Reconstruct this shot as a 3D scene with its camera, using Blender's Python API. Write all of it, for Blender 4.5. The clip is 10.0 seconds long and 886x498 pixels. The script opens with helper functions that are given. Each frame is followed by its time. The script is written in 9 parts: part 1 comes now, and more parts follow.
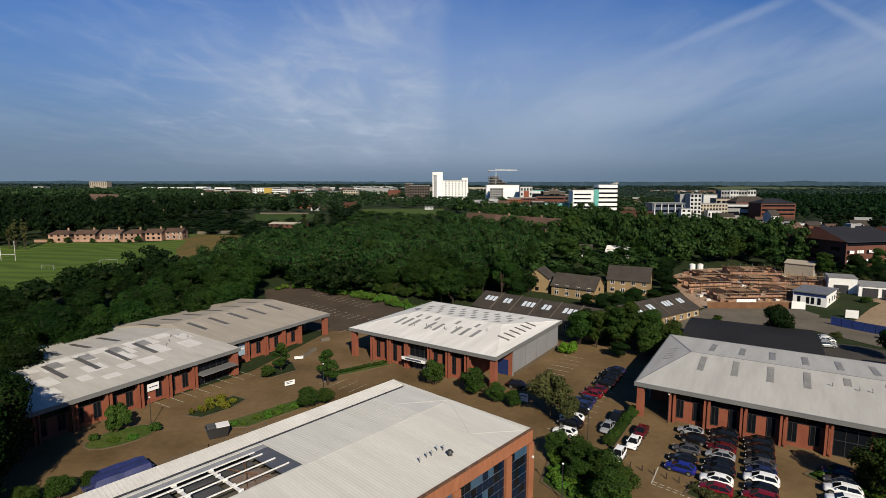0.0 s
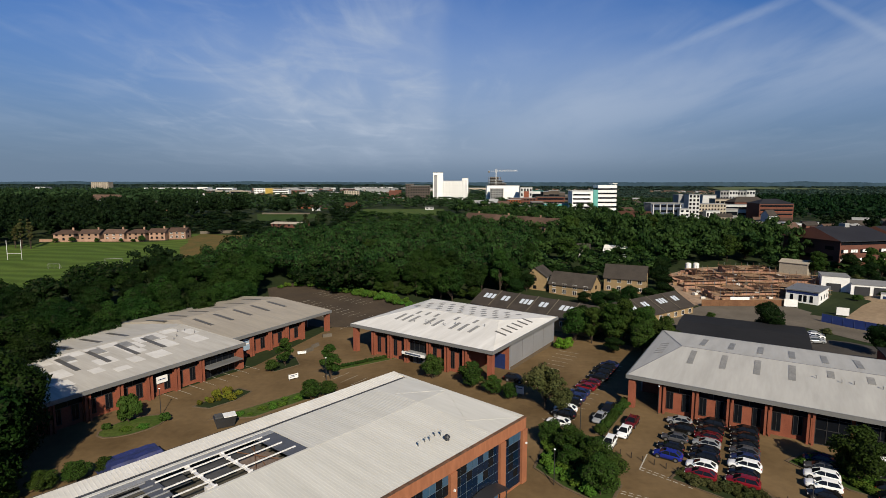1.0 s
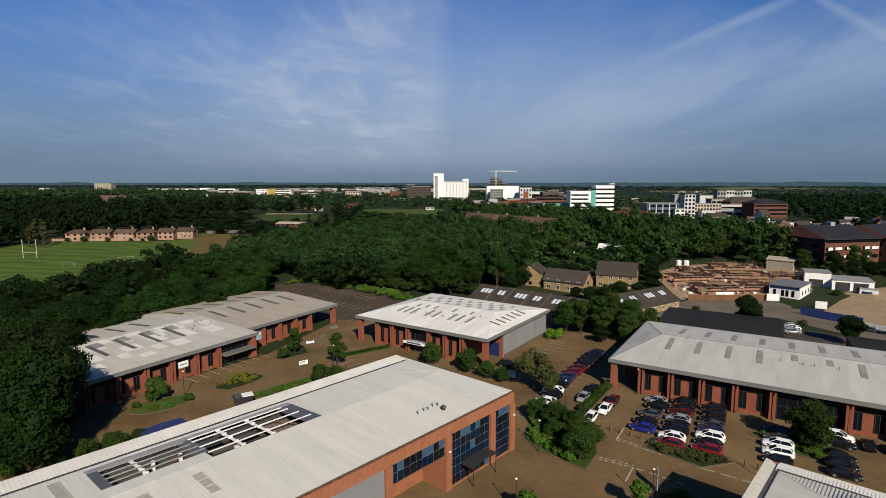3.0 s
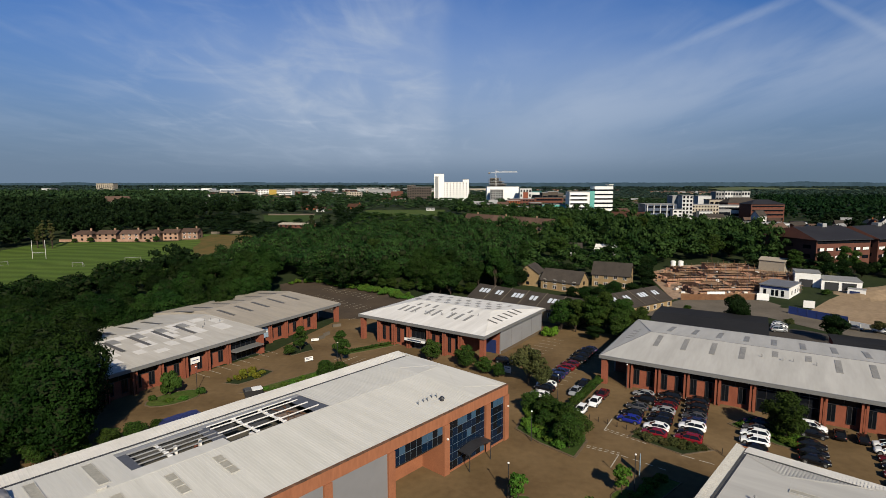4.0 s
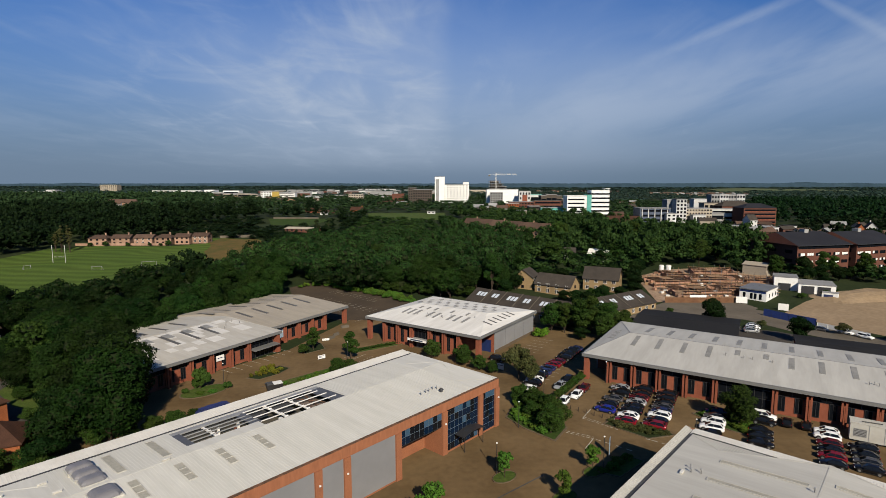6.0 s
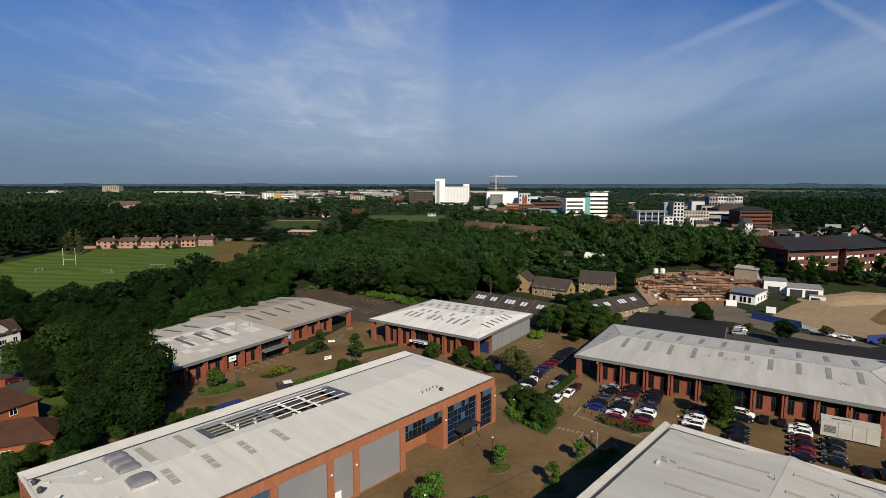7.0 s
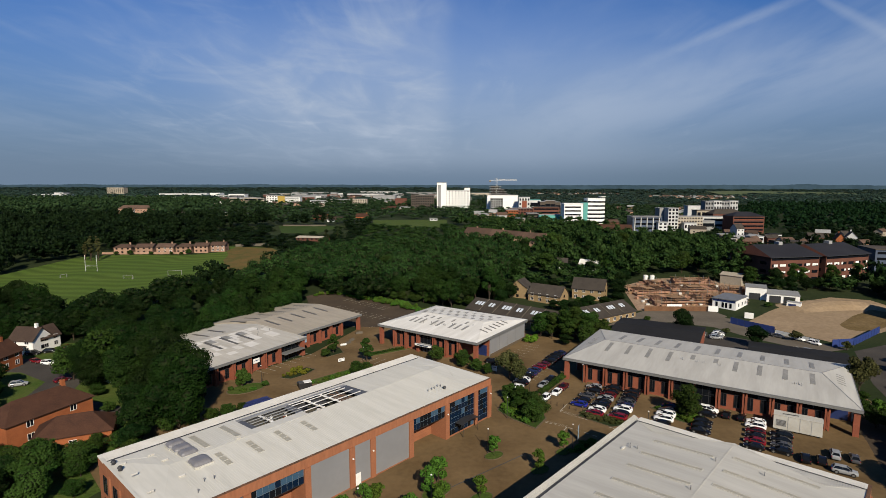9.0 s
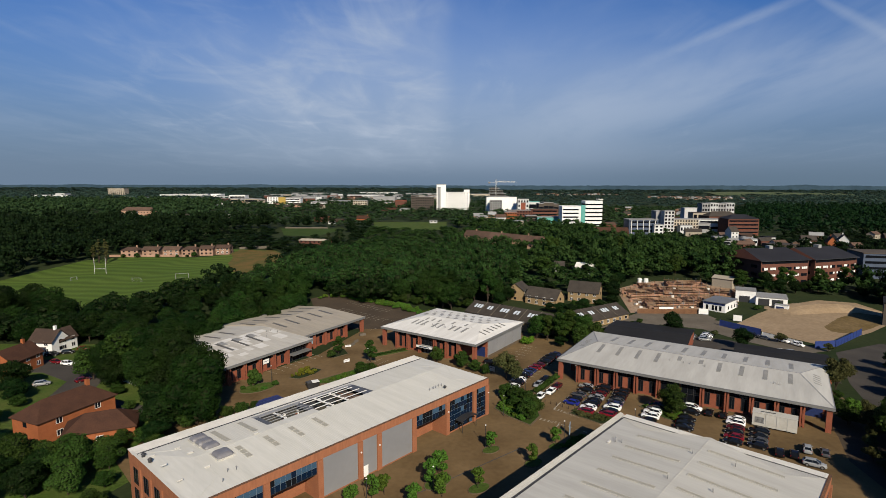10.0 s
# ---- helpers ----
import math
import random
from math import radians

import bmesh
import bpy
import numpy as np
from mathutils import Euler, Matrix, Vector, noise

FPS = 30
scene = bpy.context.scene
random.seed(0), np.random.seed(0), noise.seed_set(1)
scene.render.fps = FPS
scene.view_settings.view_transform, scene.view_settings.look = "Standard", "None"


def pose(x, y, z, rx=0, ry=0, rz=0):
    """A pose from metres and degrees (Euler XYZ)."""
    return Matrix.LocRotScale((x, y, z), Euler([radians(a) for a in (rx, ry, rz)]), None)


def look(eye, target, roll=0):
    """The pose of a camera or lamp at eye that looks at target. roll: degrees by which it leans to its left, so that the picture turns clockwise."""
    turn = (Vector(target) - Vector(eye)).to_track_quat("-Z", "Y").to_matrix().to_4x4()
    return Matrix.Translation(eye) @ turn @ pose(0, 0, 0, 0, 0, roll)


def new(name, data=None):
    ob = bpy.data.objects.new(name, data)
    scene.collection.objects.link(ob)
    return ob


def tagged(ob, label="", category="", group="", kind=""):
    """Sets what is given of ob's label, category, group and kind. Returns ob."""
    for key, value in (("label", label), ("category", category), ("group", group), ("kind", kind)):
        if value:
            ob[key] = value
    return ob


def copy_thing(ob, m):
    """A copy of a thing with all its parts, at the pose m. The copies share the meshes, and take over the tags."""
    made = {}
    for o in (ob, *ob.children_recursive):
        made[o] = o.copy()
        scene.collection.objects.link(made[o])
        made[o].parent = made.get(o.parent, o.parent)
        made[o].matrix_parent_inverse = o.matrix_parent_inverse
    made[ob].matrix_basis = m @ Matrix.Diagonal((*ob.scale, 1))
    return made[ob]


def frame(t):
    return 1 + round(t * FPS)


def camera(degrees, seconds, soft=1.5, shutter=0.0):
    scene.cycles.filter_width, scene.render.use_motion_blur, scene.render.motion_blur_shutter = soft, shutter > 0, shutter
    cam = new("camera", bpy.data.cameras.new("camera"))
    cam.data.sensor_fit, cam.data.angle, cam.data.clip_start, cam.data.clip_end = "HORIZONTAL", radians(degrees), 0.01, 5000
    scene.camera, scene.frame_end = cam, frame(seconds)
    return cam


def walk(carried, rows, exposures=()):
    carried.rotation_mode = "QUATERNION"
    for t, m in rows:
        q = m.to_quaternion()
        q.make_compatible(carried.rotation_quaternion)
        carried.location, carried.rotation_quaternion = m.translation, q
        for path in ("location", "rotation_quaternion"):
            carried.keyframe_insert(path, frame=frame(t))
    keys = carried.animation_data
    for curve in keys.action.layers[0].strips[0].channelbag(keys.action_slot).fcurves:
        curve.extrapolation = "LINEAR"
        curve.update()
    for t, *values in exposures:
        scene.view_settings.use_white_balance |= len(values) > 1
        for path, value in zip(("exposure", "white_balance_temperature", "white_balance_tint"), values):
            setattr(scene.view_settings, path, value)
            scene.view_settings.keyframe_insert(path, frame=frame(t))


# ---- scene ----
EXPOSURE, SUN_STRENGTH, SKY_STRENGTH = 0.62, 5.0, 0.0613
HAZE, CLOUD, SKY_TINT = (1.74, 2.46, 3.48), (4.65, 5.45, 6.75), (0.22, 0.615, 1.08)
TRAIL, TRAIL_EAST = (-0.3715, -0.0702, 0.9258), (-0.3861, 0.5040, -0.7726)
# all base colours are scaled down by this, which puts deeper shade into them
SHADE_SCALE = 0.62
cam = camera(78.8, 10.0, soft=0.4)
# seconds, x, y, z, yaw, pitch, roll: a drone drawing back and climbing
PATH = [
    (0, 0.00, -0.00, 39.00, 0.066, -7.025, 0.034),
    (0.5, 0.19, -1.70, 38.93, 0.106, -6.990, 0.062),
    (1, 0.37, -3.50, 38.88, 0.136, -6.972, 0.040),
    (1.5, 0.50, -5.56, 38.84, 0.166, -6.958, -0.010),
    (2, 0.69, -7.72, 38.83, 0.212, -6.930, -0.023),
    (2.5, 0.80, -9.95, 38.78, 0.221, -6.910, -0.036),
    (4, 1.30, -17.80, 39.96, 0.313, -6.922, -0.050),
    (4.5, 1.38, -20.70, 40.62, 0.341, -6.899, -0.056),
    (5, 1.48, -23.76, 41.54, 0.345, -6.904, -0.049),
    (5.5, 1.57, -27.05, 42.54, 0.375, -6.902, -0.059),
    (7, 1.72, -37.41, 46.07, 0.440, -6.860, 0.013),
    (7.5, 1.71, -40.93, 47.41, 0.496, -6.831, 0.008),
    (8, 1.68, -44.60, 48.85, 0.559, -6.829, 0.005),
    (8.5, 1.60, -48.37, 50.25, 0.560, -6.842, 0.014),
    (9, 1.49, -52.15, 51.50, 0.559, -6.829, 0.035),
    (9.5, 1.41, -56.02, 52.92, 0.539, -6.831, 0.040),
    (10, 1.27, -59.87, 54.32, 0.499, -6.821, 0.073),
]
walk(cam, [(t, pose(x, y, z, 90 + pitch, 0, yaw) @ pose(0, 0, 0, 0, 0, roll)) for t, x, y, z, yaw, pitch, roll in PATH],
     exposures=[(0.0, EXPOSURE), (10.0, EXPOSURE)])

# ---------------------------------------------------------------- world and sun
SUN_AZ, SUN_EL = radians(165.0), radians(33.0)
sun_way = Vector((math.sin(SUN_AZ) * math.cos(SUN_EL), math.cos(SUN_AZ) * math.cos(SUN_EL), math.sin(SUN_EL)))


def build_sky():
    world = bpy.data.worlds.new("sky")
    scene.world = world
    world.use_nodes = True
    nt = world.node_tree
    nt.nodes.clear()
    N, LK = nt.nodes.new, nt.links.new

    def math_node(op, a, b=None, clamp=False):
        n = N("ShaderNodeMath")
        n.operation, n.use_clamp = op, clamp
        for i, v in enumerate((a, b)):
            if v is None:
                continue
            if isinstance(v, (int, float)):
                n.inputs[i].default_value = v
            else:
                LK(v, n.inputs[i])
        return n.outputs[0]

    def ramp(v, a, b, lo=0.0, hi=1.0):
        n = N("ShaderNodeMapRange")
        n.interpolation_type = "SMOOTHSTEP"
        LK(v, n.inputs["Value"])
        for key, val in (("From Min", a), ("From Max", b), ("To Min", lo), ("To Max", hi)):
            n.inputs[key].default_value = val
        return n.outputs["Result"]

    def mix(fac, a, b):
        n = N("ShaderNodeMix")
        n.data_type = "RGBA"
        LK(fac, n.inputs["Factor"])
        for i, v in ((6, a), (7, b)):
            if isinstance(v, tuple):
                n.inputs[i].default_value = (*v, 1)
            else:
                LK(v, n.inputs[i])
        return n.outputs[2]

    def dot(way, axis):
        n = N("ShaderNodeVectorMath")
        n.operation = "DOT_PRODUCT"
        LK(way, n.inputs[0])
        n.inputs[1].default_value = axis
        return n.outputs["Value"]

    def fbm(vec, scale, detail, rough, distort=0.0):
        n = N("ShaderNodeTexNoise")
        LK(vec, n.inputs["Vector"])
        n.inputs["Scale"].default_value, n.inputs["Detail"].default_value = scale, detail
        n.inputs["Roughness"].default_value, n.inputs["Distortion"].default_value = rough, distort
        return n.outputs["Fac"]

    way = N("ShaderNodeTexCoord").outputs["Generated"]
    sep = N("ShaderNodeSeparateXYZ")
    LK(way, sep.inputs[0])
    x, y, z = sep.outputs
    sky = N("ShaderNodeTexSky")
    sky.sky_type, sky.sun_disc = "NISHITA", False
    sky.sun_elevation, sky.sun_rotation = SUN_EL, SUN_AZ
    sky.air_density, sky.dust_density, sky.ozone_density = 0.75, 1.0, 2.5
    # haze lies grey-blue along the horizon
    haze = ramp(z, 0.0, 0.33, 1.0, 0.0)
    tint = N("ShaderNodeMix")
    tint.data_type, tint.blend_type = "RGBA", "MULTIPLY"
    tint.inputs["Factor"].default_value = 1.0
    LK(sky.outputs[0], tint.inputs[6])
    tint.inputs[7].default_value = (*SKY_TINT, 1)
    base = mix(haze, tint.outputs[2], HAZE)
    # high thin cloud on a flat ceiling, drawn out into streaks
    up = math_node("MAXIMUM", math_node("ADD", z, 0.10), 0.05)
    flat = N("ShaderNodeCombineXYZ")
    LK(math_node("DIVIDE", x, up), flat.inputs[0])
    LK(math_node("DIVIDE", y, up), flat.inputs[1])
    turn = N("ShaderNodeMapping")
    LK(flat.outputs[0], turn.inputs["Vector"])
    turn.inputs["Rotation"].default_value = (0, 0, radians(-12))
    turn.inputs["Scale"].default_value = (1.0, 0.35, 1.0)
    veil = ramp(fbm(turn.outputs[0], 0.75, 5, 0.55, 0.4), 0.40, 0.78)
    # fine fibres: the same ceiling, drawn out far more and curling
    comb = N("ShaderNodeMapping")
    LK(flat.outputs[0], comb.inputs["Vector"])
    comb.inputs["Rotation"].default_value = (0, 0, radians(34))
    comb.inputs["Scale"].default_value = (1.0, 0.28, 1.0)
    wisp = ramp(fbm(turn.outputs[0], 2.2, 5, 0.58, 0.7), 0.44, 0.78)
    fibre = math_node("MULTIPLY", ramp(fbm(comb.outputs[0], 2.6, 6, 0.60, 1.2), 0.46, 0.78), ramp(fbm(flat.outputs[0], 0.8, 3, 0.5, 0.3), 0.42, 0.62))
    puff = ramp(fbm(flat.outputs[0], 1.9, 5, 0.55, 0.6), 0.44, 0.72)
    side = math_node("DIVIDE", x, math_node("MAXIMUM", math_node("ABSOLUTE", y), 0.05))
    sheet = math_node("MULTIPLY", ramp(side, -0.80, -0.22, 0.10, 1.0), ramp(side, -0.03, 0.02, 1.0, 0.10))
    cloud = math_node("ADD", math_node("MULTIPLY", veil, 0.52), math_node("MULTIPLY", wisp, 0.34), True)
    cloud = math_node("ADD", cloud, math_node("MULTIPLY", puff, 0.28), True)
    cloud = math_node("MULTIPLY", cloud, math_node("ADD", math_node("MULTIPLY", sheet, 0.95), 0.14))
    cloud = math_node("ADD", cloud, math_node("MULTIPLY", fibre, 0.26), True)
    cloud = math_node("ADD", cloud, math_node("MULTIPLY", sheet, math_node("MULTIPLY", ramp(z, 0.46, 0.10), 0.16)))
    # a low bank of cloud over the east
    bank_mid = math_node("SUBTRACT", z, math_node("ADD", 0.10, math_node("MULTIPLY", x, 0.15)))
    bank = math_node("MULTIPLY", ramp(math_node("ABSOLUTE", bank_mid), 0.0, 0.12, 1.0, 0.0), ramp(x, -0.04, 0.26))
    bank = math_node("MULTIPLY", bank, ramp(fbm(turn.outputs[0], 1.3, 5, 0.55, 0.4), 0.18, 0.62))
    cloud = math_node("MAXIMUM", cloud, math_node("MULTIPLY", bank, 0.50))
    cloud = math_node("MULTIPLY", cloud, ramp(z, 0.0, 0.12))
    # the cloud lies in the north; overhead and to the south the sky is clear
    cloud = math_node("MULTIPLY", cloud, math_node("MULTIPLY", ramp(y, -0.05, 0.35), ramp(z, 0.42, 0.75, 1.0, 0.0)))
    col = mix(cloud, base, CLOUD)
    # a broad pale veil low in the north
    low = math_node("MULTIPLY", ramp(math_node("ABSOLUTE", math_node("ADD", x, 0.02)), 0.15, 0.58, 1.0, 0.0), math_node("MULTIPLY", ramp(z, 0.0, 0.06), ramp(z, 0.16, 0.40, 1.0, 0.0)))
    col = mix(math_node("MULTIPLY", low, math_node("MULTIPLY", ramp(y, 0.0, 0.3), 0.34)), col, CLOUD)
    # dull blue distance right over the horizon, deeper in the east
    deep = math_node("MULTIPLY", ramp(z, 0.0, 0.055, 1.0, 0.0), ramp(x, 0.12, 0.50, 0.12, 0.60))
    col = mix(deep, col, (1.10, 1.72, 2.35))
    # vapour trails: a long one across the upper east, spread to the lower side, and a short one east of it
    off = dot(way, TRAIL)
    trail = math_node("MAXIMUM", ramp(math_node("ABSOLUTE", off), 0.0, 0.014, 1.0, 0.0), math_node("MULTIPLY", ramp(off, -0.05, 0.0), ramp(off, 0.0, 0.006, 0.42, 0.0)))
    trail = math_node("MULTIPLY", trail, ramp(x, 0.18, 0.44))
    trail = math_node("MULTIPLY", trail, ramp(fbm(turn.outputs[0], 3.0, 5, 0.65), 0.3, 0.65, 0.12, 0.38))
    short = math_node("MULTIPLY", ramp(math_node("ABSOLUTE", dot(way, TRAIL_EAST)), 0.0, 0.011, 1.0, 0.0), math_node("MULTIPLY", ramp(x, 0.50, 0.54), ramp(x, 0.58, 0.66, 1.0, 0.0)))
    trail = math_node("MAXIMUM", trail, math_node("MULTIPLY", short, 0.26))
    trail = math_node("MULTIPLY", trail, ramp(y, 0.2, 0.4))
    col = mix(trail, col, CLOUD)
    bg = N("ShaderNodeBackground")
    bg.inputs["Strength"].default_value = SKY_STRENGTH
    LK(col, bg.inputs["Color"])
    LK(bg.outputs[0], N("ShaderNodeOutputWorld").inputs["Surface"])


build_sky()
lamp = bpy.data.lights.new("sun", "SUN")
lamp.energy, lamp.angle, lamp.color = SUN_STRENGTH, radians(0.53), (1.0, 0.89, 0.72)
sun = new("sun", lamp)
sun.matrix_world = look(sun_way * 300, (0, 0, 0))


# ---------------------------------------------------------------- materials
def surface(name, c1, c2=None, rough=0.8, metal=0.0, scale=0.25, fine=6.0, grain=0.25, bump=0.0, bump_scale=20.0, vary=0.0, spec=0.5, island=0.0,
            stretch=(1, 1, 1)):
    """A surface of two tones that drift at a large scale, with fine grain, and, if wanted, relief."""
    m = bpy.data.materials.new(name)
    m.use_nodes = True
    nt = m.node_tree
    N, LK = nt.nodes.new, nt.links.new
    bsdf = nt.nodes["Principled BSDF"]
    bsdf.inputs["Roughness"].default_value, bsdf.inputs["Metallic"].default_value = rough, metal
    bsdf.inputs["Specular IOR Level"].default_value = spec if rough < 0.7 else spec * 0.2
    c2 = c2 or tuple(min(1, v * 0.8) for v in c1)
    c1, c2 = (tuple(v * SHADE_SCALE for v in c) for c in (c1, c2))
    geo = N("ShaderNodeNewGeometry")
    turn = N("ShaderNodeMapping")
    turn.inputs["Scale"].default_value = stretch
    LK(N("ShaderNodeTexCoord").outputs["Object"] if vary < 0 else geo.outputs["Position"], turn.inputs["Vector"])
    big, small = N("ShaderNodeTexNoise"), N("ShaderNodeTexNoise")
    for n, s, d in ((big, scale, 5), (small, fine, 4)):
        LK(turn.outputs[0], n.inputs["Vector"])
        n.inputs["Scale"].default_value, n.inputs["Detail"].default_value = s, d
    r = N("ShaderNodeMapRange")
    r.inputs["From Min"].default_value, r.inputs["From Max"].default_value = 0.32, 0.68
    LK(big.outputs["Fac"], r.inputs["Value"])
    a = N("ShaderNodeMix")
    a.data_type = "RGBA"
    LK(r.outputs[0], a.inputs["Factor"])
    a.inputs[6].default_value, a.inputs[7].default_value = (*c1, 1), (*c2, 1)
    hsv = N("ShaderNodeHueSaturation")
    LK(a.outputs[2], hsv.inputs["Color"])
    g = N("ShaderNodeMapRange")
    g.inputs["From Min"].default_value, g.inputs["From Max"].default_value = 0.25, 0.75
    g.inputs["To Min"].default_value, g.inputs["To Max"].default_value = 1 - grain, 1 + grain
    LK(small.outputs["Fac"], g.inputs["Value"])
    value = g.outputs[0]
    if vary > 0 or island > 0:
        for amount, src in ((vary, N("ShaderNodeObjectInfo").outputs["Random"]), (island, geo.outputs["Random Per Island"])):
            if amount <= 0:
                continue
            w = N("ShaderNodeMapRange")
            w.inputs["To Min"].default_value, w.inputs["To Max"].default_value = 1 - amount, 1 + amount
            LK(src, w.inputs["Value"])
            mul = N("ShaderNodeMath")
            mul.operation = "MULTIPLY"
            LK(value, mul.inputs[0])
            LK(w.outputs[0], mul.inputs[1])
            value = mul.outputs[0]
    LK(value, hsv.inputs["Value"])
    LK(hsv.outputs[0], bsdf.inputs["Base Color"])
    if bump:
        t = N("ShaderNodeTexNoise")
        LK(turn.outputs[0], t.inputs["Vector"])
        t.inputs["Scale"].default_value, t.inputs["Detail"].default_value = bump_scale, 4
        b = N("ShaderNodeBump")
        b.inputs["Strength"].default_value, b.inputs["Distance"].default_value = bump, 0.05
        LK(t.outputs["Fac"], b.inputs["Height"])
        LK(b.outputs[0], bsdf.inputs["Normal"])
    return m


def foliage(name, c1, c2, vary=0.25, island=0.35, yellow=0.03):
    """Leaves: green that differs from tree to tree and from leaf to leaf, a little light passing through."""
    c1, c2 = (tuple(v * SHADE_SCALE for v in c) for c in (c1, c2))
    m = bpy.data.materials.new(name)
    m.use_nodes = True
    nt = m.node_tree
    N, LK = nt.nodes.new, nt.links.new
    bsdf, out = nt.nodes["Principled BSDF"], nt.nodes["Material Output"]
    bsdf.inputs["Roughness"].default_value, bsdf.inputs["Specular IOR Level"].default_value = 0.65, 0.06
    geo, info = N("ShaderNodeNewGeometry"), N("ShaderNodeObjectInfo")
    patch = N("ShaderNodeTexNoise")
    LK(geo.outputs["Position"], patch.inputs["Vector"])
    patch.inputs["Scale"].default_value, patch.inputs["Detail"].default_value = 0.12, 4
    mixed = N("ShaderNodeMix")
    mixed.data_type = "RGBA"
    r = N("ShaderNodeMapRange")
    r.inputs["From Min"].default_value, r.inputs["From Max"].default_value = 0.36, 0.64
    LK(patch.outputs["Fac"], r.inputs["Value"])
    LK(r.outputs[0], mixed.inputs["Factor"])
    mixed.inputs[6].default_value, mixed.inputs[7].default_value = (*c1, 1), (*c2, 1)
    hsv = N("ShaderNodeHueSaturation")
    LK(mixed.outputs[2], hsv.inputs["Color"])
    h = N("ShaderNodeMapRange")
    h.inputs["To Min"].default_value, h.inputs["To Max"].default_value = 0.5 - yellow, 0.5 + yellow * 0.6
    LK(info.outputs["Random"], h.inputs["Value"])
    LK(h.outputs[0], hsv.inputs["Hue"])
    v1, v2, mul = N("ShaderNodeMapRange"), N("ShaderNodeMapRange"), N("ShaderNodeMath")
    v1.inputs["To Min"].default_value, v1.inputs["To Max"].default_value = 1 - vary, 1 + vary
    v2.inputs["To Min"].default_value, v2.inputs["To Max"].default_value = 1 - island, 1 + island
    LK(info.outputs["Random"], v1.inputs["Value"])
    LK(geo.outputs["Random Per Island"], v2.inputs["Value"])
    mul.operation = "MULTIPLY"
    LK(v1.outputs[0], mul.inputs[0])
    LK(v2.outputs[0], mul.inputs[1])
    LK(mul.outputs[0], hsv.inputs["Value"])
    LK(hsv.outputs[0], bsdf.inputs["Base Color"])
    thin, both = N("ShaderNodeBsdfTranslucent"), N("ShaderNodeMixShader")
    LK(hsv.outputs[0], thin.inputs["Color"])
    both.inputs["Fac"].default_value = 0.30
    LK(bsdf.outputs[0], both.inputs[1])
    LK(thin.outputs[0], both.inputs[2])
    LK(both.outputs[0], out.inputs["Surface"])
    return m


def glazing(name, tint, rough=0.05, gloss=0.8):
    m = bpy.data.materials.new(name)
    m.use_nodes = True
    b = m.node_tree.nodes["Principled BSDF"]
    b.inputs["Base Color"].default_value = (*tint, 1)
    b.inputs["Roughness"].default_value, b.inputs["Specular IOR Level"].default_value = rough, gloss
    return m


PAVING = surface("brown_block_paving", (0.118, 0.076, 0.034), (0.205, 0.137, 0.067), 0.9, scale=0.075, fine=0.9, grain=0.14, bump=0.15, bump_scale=9)
TARMAC = surface("worn_tarmac", (0.054, 0.04896, 0.0432), (0.0828, 0.07344, 0.06336), 0.92, scale=0.12, fine=3.0, grain=0.2)
TARMAC_BROWN = surface("worn_brown_tarmac", (0.090, 0.067, 0.045), (0.064, 0.049, 0.035), 0.92, scale=0.12, fine=2.0, grain=0.2)
LINE = surface("worn_road_paint", (0.55, 0.52, 0.44), (0.36, 0.33, 0.27), 0.8, scale=1.2, fine=9, grain=0.2)
YELLOW_LINE = surface("worn_yellow_paint", (0.55, 0.38, 0.07), (0.35, 0.25, 0.08), 0.8, scale=1.2)
EARTH = surface("woodland_floor", (0.019, 0.032, 0.009), (0.031, 0.042, 0.014), 1.0, scale=0.05, fine=0.8)
GRASS = surface("mown_grass", (0.03162, 0.06197, 0.01138), (0.05059, 0.07905, 0.01644), 0.95, scale=0.08, fine=2.5, grain=0.25)
ROUGH_GRASS = surface("rough_grass", (0.04844, 0.0888, 0.01292), (0.08476, 0.109, 0.02422), 0.95, scale=0.2, fine=2.0, grain=0.35)
WHITE_ROOF = surface("pale_sheet_roof", (0.735, 0.714, 0.640), (0.655, 0.635, 0.565), 0.55, scale=0.55, fine=2.6, grain=0.05, vary=-1, stretch=(1.0, 0.10, 1.0))
GREY_ROOF = surface("grey_sheet_roof", (0.570, 0.550, 0.495), (0.470, 0.453, 0.404), 0.55, scale=0.55, fine=2.6, grain=0.05, vary=-1, stretch=(1.0, 0.10, 1.0))
DULL_ROOF = surface("pale_grey_sheet_roof", (0.610, 0.587, 0.522), (0.521, 0.501, 0.444), 0.55, scale=0.55, fine=2.6, grain=0.05, vary=-1, stretch=(1.0, 0.10, 1.0))
BRIGHT_ROOF = surface("white_sheet_roof", (0.9374, 0.9047, 0.8284), (0.763, 0.7303, 0.654), 0.5, scale=0.55, fine=2.6, grain=0.06, vary=-1, stretch=(1.0, 0.10, 1.0))
TAN_ROOF = surface("weathered_tan_roof", (0.44, 0.385, 0.295), (0.36, 0.315, 0.245), 0.65, scale=0.55, fine=2.6, grain=0.10, vary=-1, stretch=(1.0, 0.10, 1.0))
TAN_PALE_ROOF = surface("patched_grey_roof", (0.575, 0.54, 0.47), (0.475, 0.445, 0.38), 0.62, scale=0.55, fine=2.6, grain=0.08, vary=-1, stretch=(1.0, 0.10, 1.0))
PATCH_ROOF = surface("repainted_roof_sheet", (0.77, 0.74, 0.68), (0.65, 0.62, 0.56), 0.6, scale=0.3, fine=2.0, grain=0.06)
SKYLIGHT = surface("dull_rooflight_sheet", (0.325, 0.3125, 0.2812), (0.2375, 0.2313, 0.2063), 0.5, scale=0.4, fine=3, grain=0.2)
